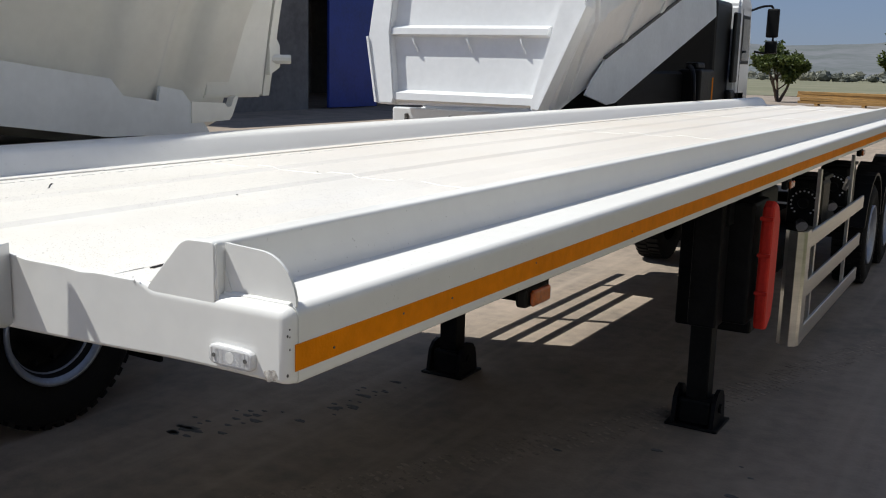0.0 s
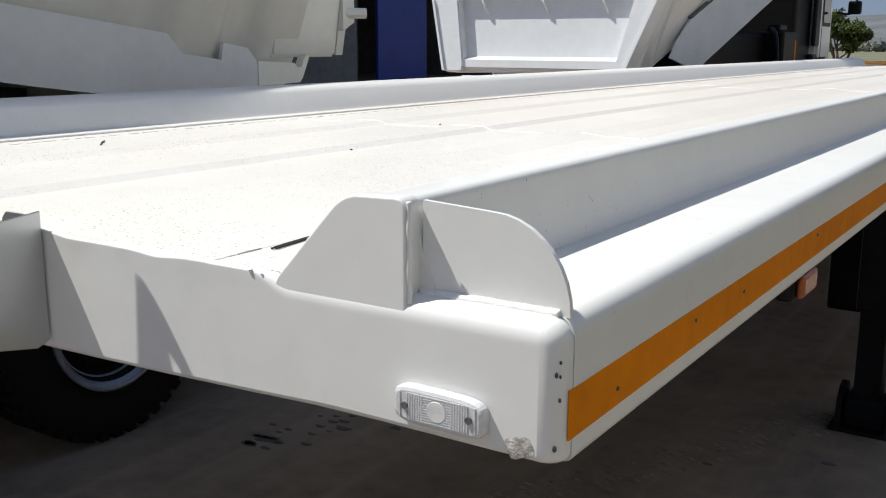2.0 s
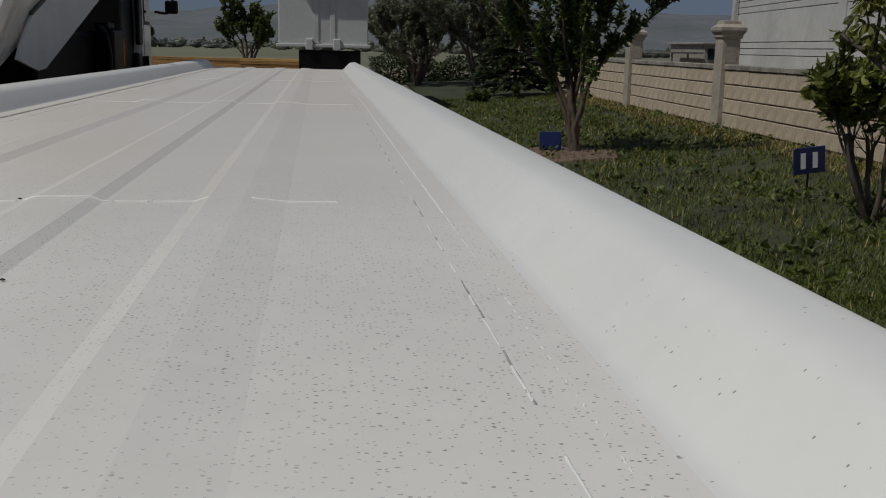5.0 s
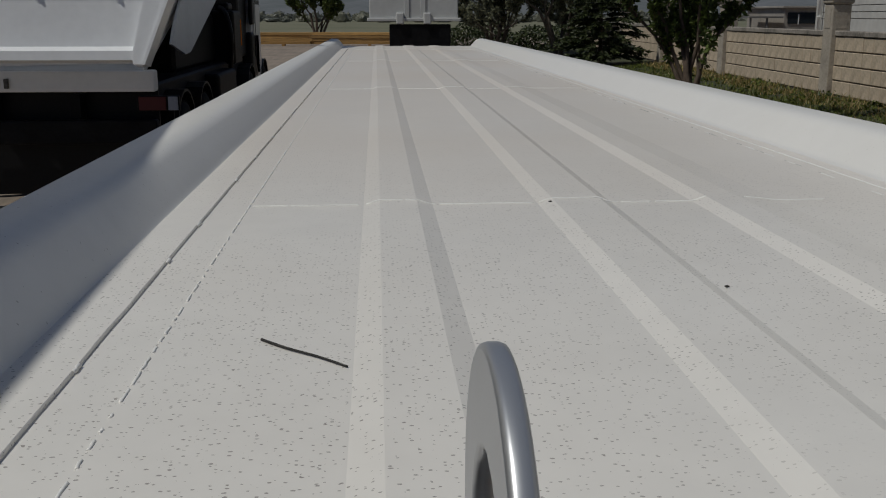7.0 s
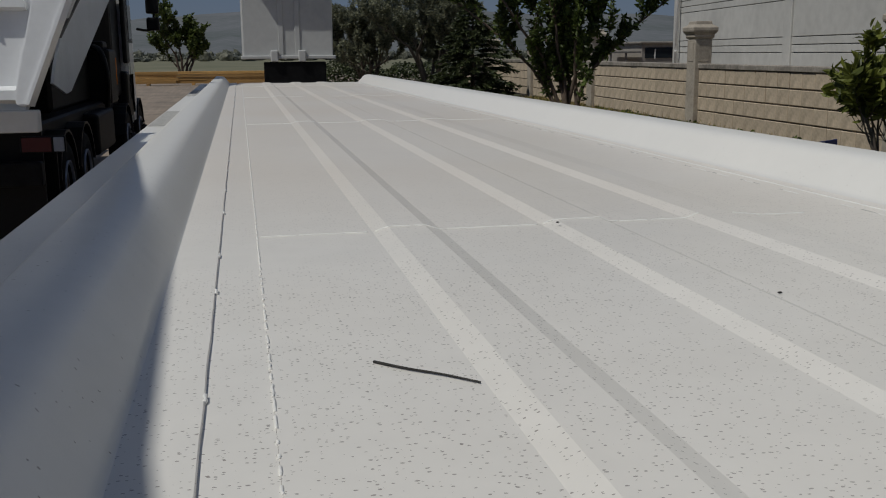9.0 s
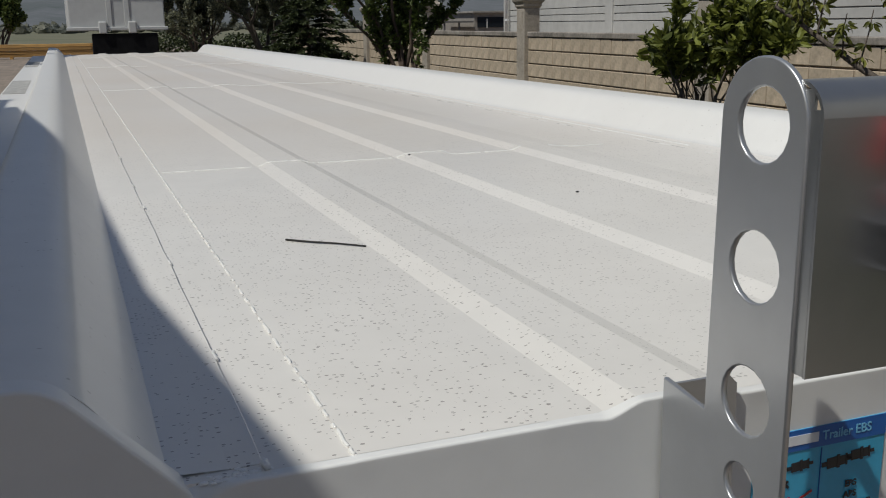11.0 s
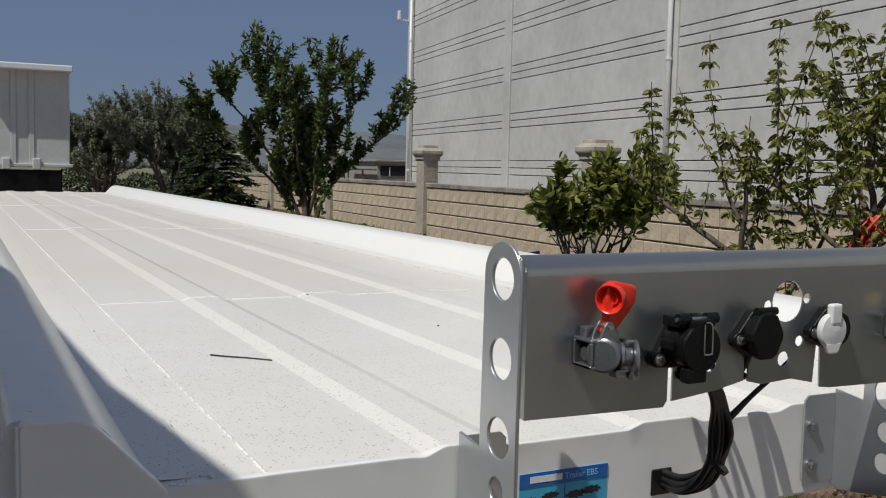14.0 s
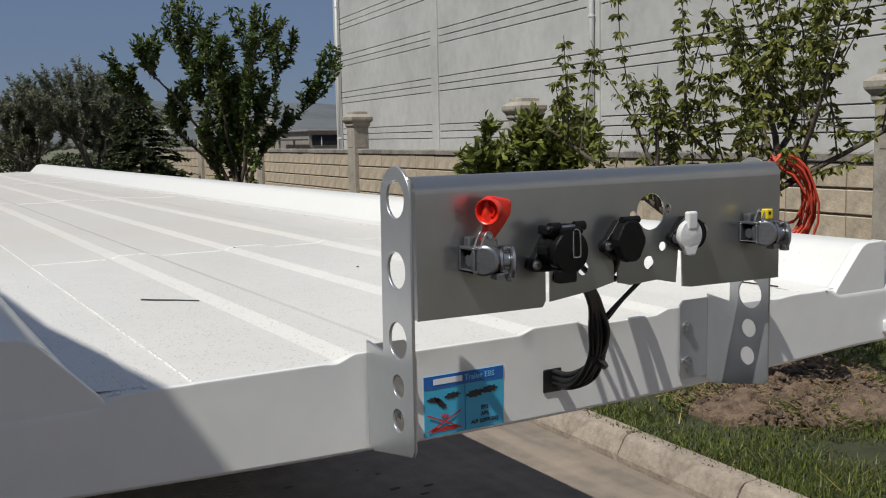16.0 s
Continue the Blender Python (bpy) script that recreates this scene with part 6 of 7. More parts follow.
# ---- factory hall behind the garden wall ----
hall = thing("factory_hall", (20, 20, 0), "tall pale grey precast-concrete factory hall with grooved panels", "building")


def face_pt(y, off=0.0):
    return 13.0 + 0.13 * y + off


def slab(y0, y1, z0, z1, d, off, bevel=0.0):
    """A block lying on the hall's slanting face."""
    bm = box(0, d, y0, y1, z0, z1, bevel, 1)
    for v in bm.verts:
        v.co.x += face_pt(v.co.y, off)
    return bm


HTOP = 11.5
part("core", slab(-22, 40.9, 0, HTOP, 20, 0.05), FACADEJ, hall)
cols = [40.9, 29.2, 18.6, 7.2, -4.2, -15.6, -22.0]
joints = [0.0]
for k in range(6):
    joints += [1.95 + 1.68 * k, 2.20 + 1.68 * k, 2.45 + 1.68 * k]
joints.append(HTOP)
for y1, y0 in zip(cols, cols[1:]):
    for z0, z1 in zip(joints, joints[1:]):
        part("panel", slab(y0 + 0.28, y1 - 0.28, z0 + 0.015, z1 - 0.015, 0.10, -0.02, 0.008), FACADE, hall)
    part("pilaster", slab(y1 - 0.30, y1 + 0.30, 0, HTOP, 0.25, -0.10, 0.02), FACADE, hall)
    part("cap_stone", slab(y0, y1, HTOP, HTOP + 0.25, 0.5, -0.15, 0.02), FACADE, hall)
for y in (40.5, 18.6):
    pipe = part("downpipe", cyl((face_pt(y, -0.22), y - 0.1, 0.2), (face_pt(y, -0.22), y - 0.1, HTOP), 0.065, seg=14), CAPW, hall, "white round downpipe", True)
    for z in (2.0, 5.0, 8.0):
        part("pipe_clip", cyl((face_pt(y, -0.22), y - 0.1, z), (face_pt(y, -0.22), y - 0.1, z + 0.06), 0.085, seg=14), CAPW, pipe)
arm = part("lamp_arm", tube([(face_pt(41.1, 0.0), 41.1, 9.05), (face_pt(41.1, -0.30), 41.12, 9.05 - 0.02), (face_pt(41.1, -0.56), 41.14, 9.05 + 0.02)], 0.035, 6), CAPW, hall)
part("lamp_head", box(face_pt(41.1, -0.64), face_pt(41.1, -0.52), 41.04, 41.24, 9.05 - 0.02, 9.05 + 0.42, 0.03, 2), CAPW, arm, "small white floodlight")
annex = thing("low_shed", (25, 60, 0), "low pale shed with a window and a dark lean-to roof", "building")
part("wall", box(23.9, 27.0, 58, 64, 0, 2.5), SHEDW, annex)
part("roof", box(23.7, 27.2, 57.8, 64.2, 2.5, 2.62, 0.02, 1), SHEDW, annex)
win = part("window", box(24.1, 26.8, 57.95, 57.99, 1.60, 2.25), DUMP_GLASS, annex)
part("mullion", box(24.72, 24.78, 57.92, 57.95, 1.55, 2.15), CAPW, win)
part("lean_to_roof", box(21.6, 23.68, 57.6, 62, 1.92, 2.02), DARKW, annex)
for x in (21.7, 22.7):
    part("post", box(x, x + 0.1, 57.7, 57.8, 0, 1.92), DARKW, annex)


# ---- garden wall of precast blocks between pillars ----
gwall = thing("garden_wall", (8.5, 10, 0), "beige precast block wall with a coping between pillars", "wall", kind="structure")
PILLARS = [-9.9, -2.4, 5.0, 12.5, 20.0, 27.5, 35.0, 42.5, 50.0]
BH, BW = 0.30, 0.444
GZ = GARDEN + RISE
for a, b in zip(PILLARS, PILLARS[1:]):
    bm = bmesh.new()
    vs = []
    for y in (a, b):
        vs.append((wall_x(y) + 0.03, y))
        vs.append((wall_x(y) + 0.14, y))
    pr = [vs[0], vs[1], vs[3], vs[2]]
    bm = extrude(pr, 0.0, GZ + 1.22, axis="z")
    part("core", bm, WALLJ, gwall)
    bm = extrude([(vs[0][0] - 0.055, vs[0][1]), (vs[1][0] + 0.05, vs[1][1]), (vs[3][0] + 0.05, vs[3][1]), (vs[2][0] - 0.055, vs[2][1])], GZ + 1.22, GZ + 1.33, axis="z")
    bmesh.ops.bevel(bm, geom=bm.edges[:], offset=0.015, segments=1, affect="EDGES")
    part("coping", bm, COPING, gwall, "flat beige coping slab")


def pillar(y):
    x = wall_x(y) + 0.08
    P = thing("wall_pillar", (x, y, 0), "beige precast wall pillar with a moulded cap", "pillar", "wall pillars", "structure")
    top = 1.98
    bm = box(x - 0.20, x + 0.20, y - 0.20, y + 0.20, 0, GZ + top - 0.12, 0.02, 2)
    part("shaft", bm, PILLARC, P)
    bm = bmesh.new()
    rings = []
    for r, z in ((0.20, -0.12), (0.23, -0.08), (0.23, -0.03), (0.275, 0.03), (0.285, 0.06), (0.285, 0.12), (0.25, 0.15), (0.19, 0.19), (0.18, 0.25), (0.16, 0.26)):
        rings.append([bm.verts.new((x + dx * r, y + dy * r, GZ + top + z)) for dx, dy in ((-1, -1), (1, -1), (1, 1), (-1, 1))])
    for p, q in zip(rings, rings[1:]):
        for i in range(4):
            bm.faces.new((p[i], p[(i + 1) % 4], q[(i + 1) % 4], q[i]))
    bm.faces.new(rings[-1])
    part("cap", bm, PILLARC, P)
    for dx, dy in ((-1, 0), (0, -1)):
        part("recess_panel", box(x + dx * 0.203 - (0.12 if dy else 0.004), x + dx * 0.203 + (0.12 if dy else 0.004), y + dy * 0.203 - (0.12 if dx else 0.004), y + dy * 0.203 + (0.12 if dx else 0.004), GZ + 1.38, GZ + 1.78), PILLARC, P)


for y in PILLARS:
    pillar(y)
# ---- signs in the lawn ----
def lawn_sign(x, y, z, yaw, tilt, bars):
    S = thing("lawn_sign", (x, y, lawn_z(x, y)), "small navy sign board on a stake in the lawn", "sign", "lawn signs")
    m = Matrix.Translation((x, y, z)) @ Matrix.Rotation(radians(yaw), 4, "Z") @ Matrix.Rotation(radians(tilt), 4, "Y")
    b = part("board", turn(box(-0.21, 0.21, -0.012, 0.012, -0.16, 0.16, 0.006, 1), m), SIGNB, S)
    for k, dx in enumerate((-0.09, 0.07)):
        if bars:
            part("plain_bar", turn(box(dx - 0.032, dx + 0.032, -0.017, -0.0125, -0.095, 0.095), m), STK_WHITE, b)
    part("stake", cyl((x, y, lawn_z(x, y) - 0.05), (x, y, z - 0.1), 0.012, seg=8), BLACK, S)


lawn_sign(6.36, 10.7, 0.76, 6, -6, True)
lawn_sign(4.57, 16.5, 0.42, 140, 4, False)


# ---- trees ----
def grow(rng, start, way, length, radius, depth, bm, spots, bend=0.25, ratio=0.72, up=0.15, kids=(2, 3), min_leaf=2, leafy=8):
    """A limb that bends, tapers, forks and carries leaf spots on its thin ends."""
    pts = [Vector(start)]
    d = Vector(way).normalized()
    n = 5
    for _ in range(n):
        d = (d + Vector((rng.gauss(0, bend), rng.gauss(0, bend), rng.gauss(0, bend * 0.6) + up)) * 0.35).normalized()
        pts.append(pts[-1] + d * length / n)
    r1 = radius * 0.6
    tube2(pts, radius, r1, bm, 7 if radius > 0.02 else 4)
    if depth <= min_leaf:
        for k in range(leafy):
            f = rng.random()
            i = min(int(f * n), n - 1)
            p = pts[i].lerp(pts[i + 1], f * n - i)
            spots.append((p + Vector((rng.gauss(0, 0.02), rng.gauss(0, 0.02), rng.gauss(0, 0.02))), (pts[i + 1] - pts[i]).normalized() * 0.6 + Vector((rng.gauss(0, 0.6), rng.gauss(0, 0.6), rng.gauss(0, 0.4)))))
    if depth > 0:
        for k in range(rng.randint(*kids)):
            f = rng.uniform(0.45, 1.0)
            i = min(int(f * n), n - 1)
            p = pts[i].lerp(pts[i + 1], f * n - i)
            nd = (d + Vector((rng.gauss(0, 0.55), rng.gauss(0, 0.55), rng.gauss(0.1, 0.35)))).normalized()
            grow(rng, p, nd, length * ratio * rng.uniform(0.75, 1.15), r1 * 0.8, depth - 1, bm, spots, bend, ratio, up, kids, min_leaf, leafy)


def tube2(pts, r0, r1, bm, seg):
    rings = []
    up = Vector((0.3, 0.2, 0.9))
    n = len(pts)
    for i, q in enumerate(pts):
        d = (pts[min(i + 1, n - 1)] - pts[max(i - 1, 0)]).normalized()
        s = d.cross(up)
        if s.length < 0.05:
            s = d.cross(Vector((1, 0, 0)))
        s.normalize()
        u = s.cross(d)
        r = r0 + (r1 - r0) * i / (n - 1)
        rings.append([bm.verts.new(q + r * (math.cos(2 * math.pi * k / seg) * s + math.sin(2 * math.pi * k / seg) * u)) for k in range(seg)])
    for a, b in zip(rings, rings[1:]):
        for k in range(seg):
            bm.faces.new((a[k], b[k], b[(k + 1) % seg], a[(k + 1) % seg]))


def tree(name, at, label, seed, stems, length, radius, depth, leaf, leaf_material, bark, leafy, spread=0.35, up=0.15, long=2.2, droop=0.3, bend=0.25, kids=(2, 3), ratio=0.72, min_leaf=2, lean=(0, 0), bare=0.0, spikes=0):
    rng = random.Random(seed)
    T = thing(name, at, label, "tree" if "shrub" not in name else "shrub")
    bm, spots = bmesh.new(), []
    for k in range(stems):
        a = 2 * math.pi * k / stems + rng.uniform(-0.4, 0.4)
        way = Vector((math.cos(a) * spread + lean[0], math.sin(a) * spread + lean[1], 1)) if stems > 1 else Vector((lean[0], lean[1], 1))
        grow(rng, Vector(at) + Vector((math.cos(a) * 0.05, math.sin(a) * 0.05, -0.03)), way, length * rng.uniform(0.85, 1.1), radius, depth, bm, spots, bend, ratio, up, kids, min_leaf, leafy)
    # upright shoots standing out of the crown
    tops = sorted(spots, key=lambda q: -q[0].z)[:max(1, len(spots) // 2)]
    for _ in range(spikes):
        p = rng.choice(tops)[0].copy()
        sd = Vector((rng.gauss(0, 0.16), rng.gauss(0, 0.16), 1)).normalized()
        SL = rng.uniform(0.35, 0.95)
        shoot = [p + sd * SL * k / 5 for k in range(6)]
        tube2(shoot, 0.012, 0.004, bm, 4)
        for k in range(int(SL * 42)):
            a = rng.uniform(0, 6.28)
            w = Vector((math.cos(a), math.sin(a), rng.uniform(0, 0.8)))
            spots.append((p + sd * SL * rng.uniform(0.1, 1.0) + w * 0.02, w))
    part("trunk", bm, bark, T, smooth=True)
    spots = [q for q in spots if q[0].z > bare * rng.uniform(0.85, 1.15)]
    leaves("crown", spots, leaf, leaf_material, T, seed, long, droop)


def peach_tree():
    at = Vector((4.95, 16.25, lawn_z(4.95, 16.25)))
    rng = random.Random(23)
    T = thing("peach_tree", at, "young peach tree with several dark stems and deep green leaves", "tree")
    bm, spots = bmesh.new(), []
    side, deep = Vector((0.945, -0.326, 0)), Vector((0.326, 0.945, 0))
    # reach to the side, depth and height of each main stem
    for a, d, h in ((-1.75, 0.2, 2.7), (-1.25, -0.5, 3.1), (-0.75, 0.6, 3.5), (-0.2, -0.3, 3.2), (0.35, 0.7, 3.0), (0.55, -0.7, 3.3), (1.1, 0.3, 3.1), (1.75, -0.2, 2.6), (0.0, 0.9, 2.6)):
        end = at + side * (a - 0.30) + deep * d + Vector((0, 0, h))
        pts = []
        for k in range(8):
            f = k / 7
            b = at + (end - at) * f
            b += (side * a + deep * d) * (-0.28 * math.sin(f * math.pi)) + Vector((rng.gauss(0, 0.04), rng.gauss(0, 0.04), 0)) * (f > 0)
            pts.append(b)
        pts[0] = at + (side * a + deep * d) * 0.05 + Vector((0, 0, -0.04))
        tube2(pts, 0.05, 0.014, bm, 7)
        for k in range(13):
            f = rng.uniform(0.36, 1.0) if k > 2 else 1.0
            i = min(int(f * 7), 6)
            p = pts[i].lerp(pts[i + 1], f * 7 - i)
            way = (side * (a * 0.25 + rng.gauss(0, 0.5)) + deep * (d * 0.25 + rng.gauss(0, 0.5)) + Vector((0, 0, rng.uniform(0.4, 1.1)))).normalized()
            grow(rng, p, way, rng.uniform(0.30, 0.62) * (1.25 if f == 1.0 else 1), 0.014, 1, bm, spots, 0.2, 0.7, 0.5, (2, 3), 1, 46)
    part("trunk", bm, BARK, T, smooth=True)
    leaves("crown", spots, 0.115, LEAF_PEACH, T, 24, 2.4, 0.1)


peach_tree()
tree("loquat_shrub", (6.25, 9.1, lawn_z(6.25, 9.1)), "broad-leaved shrub with olive-green leaves", 33, 6, 0.95, 0.035, 3, 0.17, LEAF_LOQ, BARKG, 26, spread=0.46, up=0.30, long=2.6, kids=(2, 4), droop=-0.1, bare=1.45)
tree("olive_tree", (5.2, 47, 0.2), "silver-green olive tree beside the wall", 41, 5, 2.1, 0.11, 4, 0.155, LEAF_OLIVE, BARKG, 60, spread=0.46, up=0.22, kids=(3, 4), long=3.4)
tree("olive_tree", (7.9, 45, 0.3), "silver-green olive tree beside the wall", 45, 5, 2.1, 0.11, 4, 0.155, LEAF_OLIVE, BARKG, 60, spread=0.46, up=0.22, kids=(3, 4), long=3.4)
tree("yard_tree", (-5.0, 80, 0), "round-crowned green tree behind the timber", 52, 4, 2.2, 0.13, 4, 0.30, LEAF_FAR, BARK, 22, spread=0.55, up=0.22, kids=(2, 4), long=2.0, bare=1.6, spikes=20)
tree("yard_tree", (-13.8, 76, 0), "round-crowned green tree at the field's edge", 57, 3, 1.9, 0.13, 4, 0.28, LEAF_FAR, BARK, 22, spread=0.5, up=0.12, kids=(3, 4), long=2.0)


# near tree: two bent stems, side limbs and long upright shoots with leaf tufts
def near_tree():
    at = Vector((3.72, 2.70, lawn_z(4.08, 3.02)))
    rng = random.Random(77)
    T = thing("fruit_tree", at, "young fruit tree with long upright shoots and fresh leaves", "tree")
    bm, spots = bmesh.new(), []
    trunk = [at + Vector(v) for v in ((0.36, 0.32, -0.05), (0.27, 0.22, 0.45), (0.03, 0.08, 0.95), (0.04, 0.0, 1.40), (0.10, 0.02, 1.70))]
    tube2(trunk, 0.05, 0.034, bm, 10)
    stem = [at + Vector(v) for v in ((0.10, 0.62, -0.05), (0.02, 0.54, 0.45), (-0.22, 0.38, 0.95), (-0.36, 0.42, 1.25), (-0.52, 0.56, 1.42))]
    tube2(stem, 0.032, 0.020, bm, 9)
    # start, way, length, shoots, longest shoot
    limbs = [((-0.52, 0.56, 1.42), (-0.70, 0.62, 0.55), 0.8, 9, 0.8), ((-0.40, 0.46, 1.32), (0.2, 0.3, 0.9), 0.7, 9, 1.1), ((-0.30, 0.36, 1.05), (0.45, -0.2, 0.8), 0.6, 7, 0.8),
             ((-0.45, 0.50, 1.36), (-0.5, -0.1, 0.5), 0.6, 8, 0.7), ((0.02, 0.0, 1.35), (-0.55, 0.45, 0.6), 0.8, 11, 1.25), ((0.05, 0.0, 1.45), (0.7, -0.6, 0.45), 0.9, 10, 1.2), ((0.08, 0.0, 1.6), (0.3, 0.6, 0.7), 0.8, 10, 1.3),
             ((0.10, 0.02, 1.7), (-0.2, -0.1, 1.0), 0.6, 7, 1.1), ((0.10, 0.02, 1.68), (0.55, 0.1, 0.6), 0.9, 10, 1.1), ((0.03, 0.0, 1.30), (-0.5, -0.2, 0.35), 0.6, 9, 0.6), ((0.05, 0.0, 1.5), (0.35, -0.75, 0.7), 0.8, 9, 1.2)]
    for off, way, L, count, longest in limbs:
        pts = [at + Vector(off)]
        d = Vector(way).normalized()
        for k in range(6):
            d = (d + Vector((rng.gauss(0, 0.14), rng.gauss(0, 0.14), 0.05))).normalized()
            pts.append(pts[-1] + d * L / 6)
        tube2(pts, 0.022, 0.010, bm, 7)
        for k in range(count):
            f = rng.uniform(0.15, 1.0) if k else 1.0
            i = min(int(f * 6), 5)
            p = pts[i].lerp(pts[i + 1], f * 6 - i)
            shoot = [p]
            sd = Vector((rng.gauss(0, 0.36), rng.gauss(0, 0.36), 1)).normalized()
            SL = longest * rng.uniform(0.35, 1.0)
            if rng.random() < 0.35:
                sd = Vector((rng.gauss(0, 0.8), rng.gauss(0, 0.8), rng.uniform(-0.3, 0.4))).normalized()
                SL *= 0.45
            m = 7
            for _ in range(m):
                sd = (sd + Vector((rng.gauss(0, 0.07), rng.gauss(0, 0.07), 0.03))).normalized()
                shoot.append(shoot[-1] + sd * SL / m)
            tube2(shoot, 0.006, 0.0025, bm, 5)
            # leaves stand in tufts at the nodes, thickest near the tip
            g = rng.uniform(0.05, 0.2)
            while g < 1.0:
                j = min(int(g * m), m - 1)
                q = shoot[j].lerp(shoot[j + 1], g * m - j)
                for _ in range(rng.randint(6, 12) + (5 if g > 0.5 else 0) + (9 if g > 0.86 else 0)):
                    a = rng.uniform(0, 6.28)
                    w = Vector((math.cos(a), math.sin(a), rng.uniform(-0.6, 0.3)))
                    spots.append((q + w * rng.uniform(0.0, 0.03), w))
                g += rng.uniform(0.05, 0.12) / SL
    part("trunk", bm, BARKG, T, smooth=True)
    leaves("crown", spots, 0.056, LEAF_FRUIT, T, 78, 2.3, 0.75, 0.4)


near_tree()

# garden hose, coiled over the near tree's fork
hose = thing("garden_hose", (3.66, 2.58, 1.65), "orange-red garden hose coiled and hung on the tree", "hose")
rng = random.Random(9)
pts = []
for k in range(17 * 16):
    a = 2 * math.pi * k / 16
    loop = k // 16
    r = 0.170 + 0.042 * math.sin(loop * 2.1)
    ax, az = r * (0.98 + 0.05 * math.sin(loop)) * math.sin(a), r * 1.38 * math.cos(a) - 0.02 * (1 - math.cos(a)) * math.sin(loop * 1.3)
    base = Vector((3.62, 2.56, 1.63)) + Vector((0.006 * (loop - 8) + rng.gauss(0, 0.005), 0.007 * (loop - 8) + rng.gauss(0, 0.004), 0.012 * math.cos(loop * 1.7)))
    pts.append(base + Vector((0.055 + ax * 0.60 - az * 0.08, -0.035 - ax * 0.60 + az * 0.05, az - 0.02)))
hb = bmesh.new()
tube2(pts, 0.0078, 0.0078, hb, 7)
part("coil", hb, HOSE, hose, smooth=True)

# spruce: whorls of drooping branches set with needle tufts
def spruce(at, H, R, seed):
    rng = random.Random(seed)
    T = thing("spruce_tree", at, "dark green spruce with drooping branches to the ground", "tree")
    bm, spots = bmesh.new(), []
    at = Vector(at)
    tube2([at, at + Vector((0, 0, H * 0.5)), at + Vector((0.02, 0, H))], 0.09, 0.01, bm, 8)
    z = 0.25
    while z < H - 0.1:
        f = 1 - z / H
        for k in range(9):
            a = rng.uniform(0, 6.28)
            L = R * f ** 0.85 * rng.uniform(0.7, 1.15) + 0.1
            pts = [at + Vector((0, 0, z))]
            for q in range(1, 6):
                u = q / 5
                pts.append(at + Vector((math.cos(a) * L * u, math.sin(a) * L * u, z + L * (0.30 * u - 0.32 * u * u))))
            tube2(pts, 0.012, 0.004, bm, 4)
            for _ in range(int(62 * L) + 12):
                u = rng.uniform(0.15, 1.0)
                j = min(int(u * 5), 4)
                p = pts[j].lerp(pts[j + 1], u * 5 - j)
                side = rng.choice((-1, 1)) * rng.uniform(0.2, 1)
                way = Vector((math.cos(a) - side * math.sin(a), math.sin(a) + side * math.cos(a), rng.uniform(-0.3, 0.1)))
                spots.append((p, way))
        z += 0.17
    part("trunk", bm, BARK, T)
    leaves("crown", spots, 0.21, LEAF_SPRUCE, T, seed, 3.6, 0.25, 0.3)


spruce((7.6, 35, 0.3), 3.65, 1.80, 61)

bush_at = (5.75, 32, 0.13)
tree("garden_shrub", bush_at, "small round green shrub in the lawn", 66, 6, 0.32, 0.02, 2, 0.10, LEAF_YOUNG, BARK, 22, spread=0.8, up=0.1, kids=(3, 4))


# hedge and bushes closing the garden's far end
rng = random.Random(88)
hedge = thing("hedge", (6, 52, 0), "dark overgrown hedge across the garden's far end", "hedge")
spots = []
for _ in range(7000):
    x, y = rng.uniform(3.2, 10.6), 52 + rng.gauss(0, 0.7)
    z = rng.random() * (1.5 + 0.7 * noise.noise((x * 0.8, 3, 0)))
    spots.append(((x, y, z), (rng.gauss(0, 1), rng.gauss(0, 1), 0.5)))
leaves("foliage", spots, 0.16, LEAF_SPRUCE, hedge, 89, 1.7)
hb = bmesh.new()
for k in range(16):
    x = 3.4 + k * 0.46
    tube2([Vector((x, 52, -0.03)), Vector((x + rng.gauss(0, 0.1), 52 + rng.gauss(0, 0.1), 0.6)), Vector((x + rng.gauss(0, 0.2), 52, 1.2))], 0.03, 0.01, hb, 6)
part("stems", hb, BARK, hedge)


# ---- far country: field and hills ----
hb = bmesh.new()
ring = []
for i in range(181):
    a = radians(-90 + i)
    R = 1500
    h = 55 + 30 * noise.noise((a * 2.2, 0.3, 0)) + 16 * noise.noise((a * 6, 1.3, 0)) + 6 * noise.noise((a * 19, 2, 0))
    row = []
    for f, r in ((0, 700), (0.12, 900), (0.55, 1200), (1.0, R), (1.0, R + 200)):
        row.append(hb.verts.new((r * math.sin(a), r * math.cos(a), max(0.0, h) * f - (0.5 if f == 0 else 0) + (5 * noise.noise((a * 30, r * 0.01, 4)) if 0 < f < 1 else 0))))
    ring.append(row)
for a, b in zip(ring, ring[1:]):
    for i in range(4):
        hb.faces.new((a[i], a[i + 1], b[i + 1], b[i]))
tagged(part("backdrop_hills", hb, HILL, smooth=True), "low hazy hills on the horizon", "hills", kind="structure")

fb = bmesh.new()
for x0, x1, y0, y1, z in ((-400, 400, 95, 690, 0.03),):
    vs = [fb.verts.new(v) for v in ((x0, y0, z), (x1, y0, z), (x1, y1, z), (x0, y1, z))]
    fb.faces.new(vs)
tagged(part("field", fb, FIELD), "dry grassy field beyond the yard", "field", kind="structure")

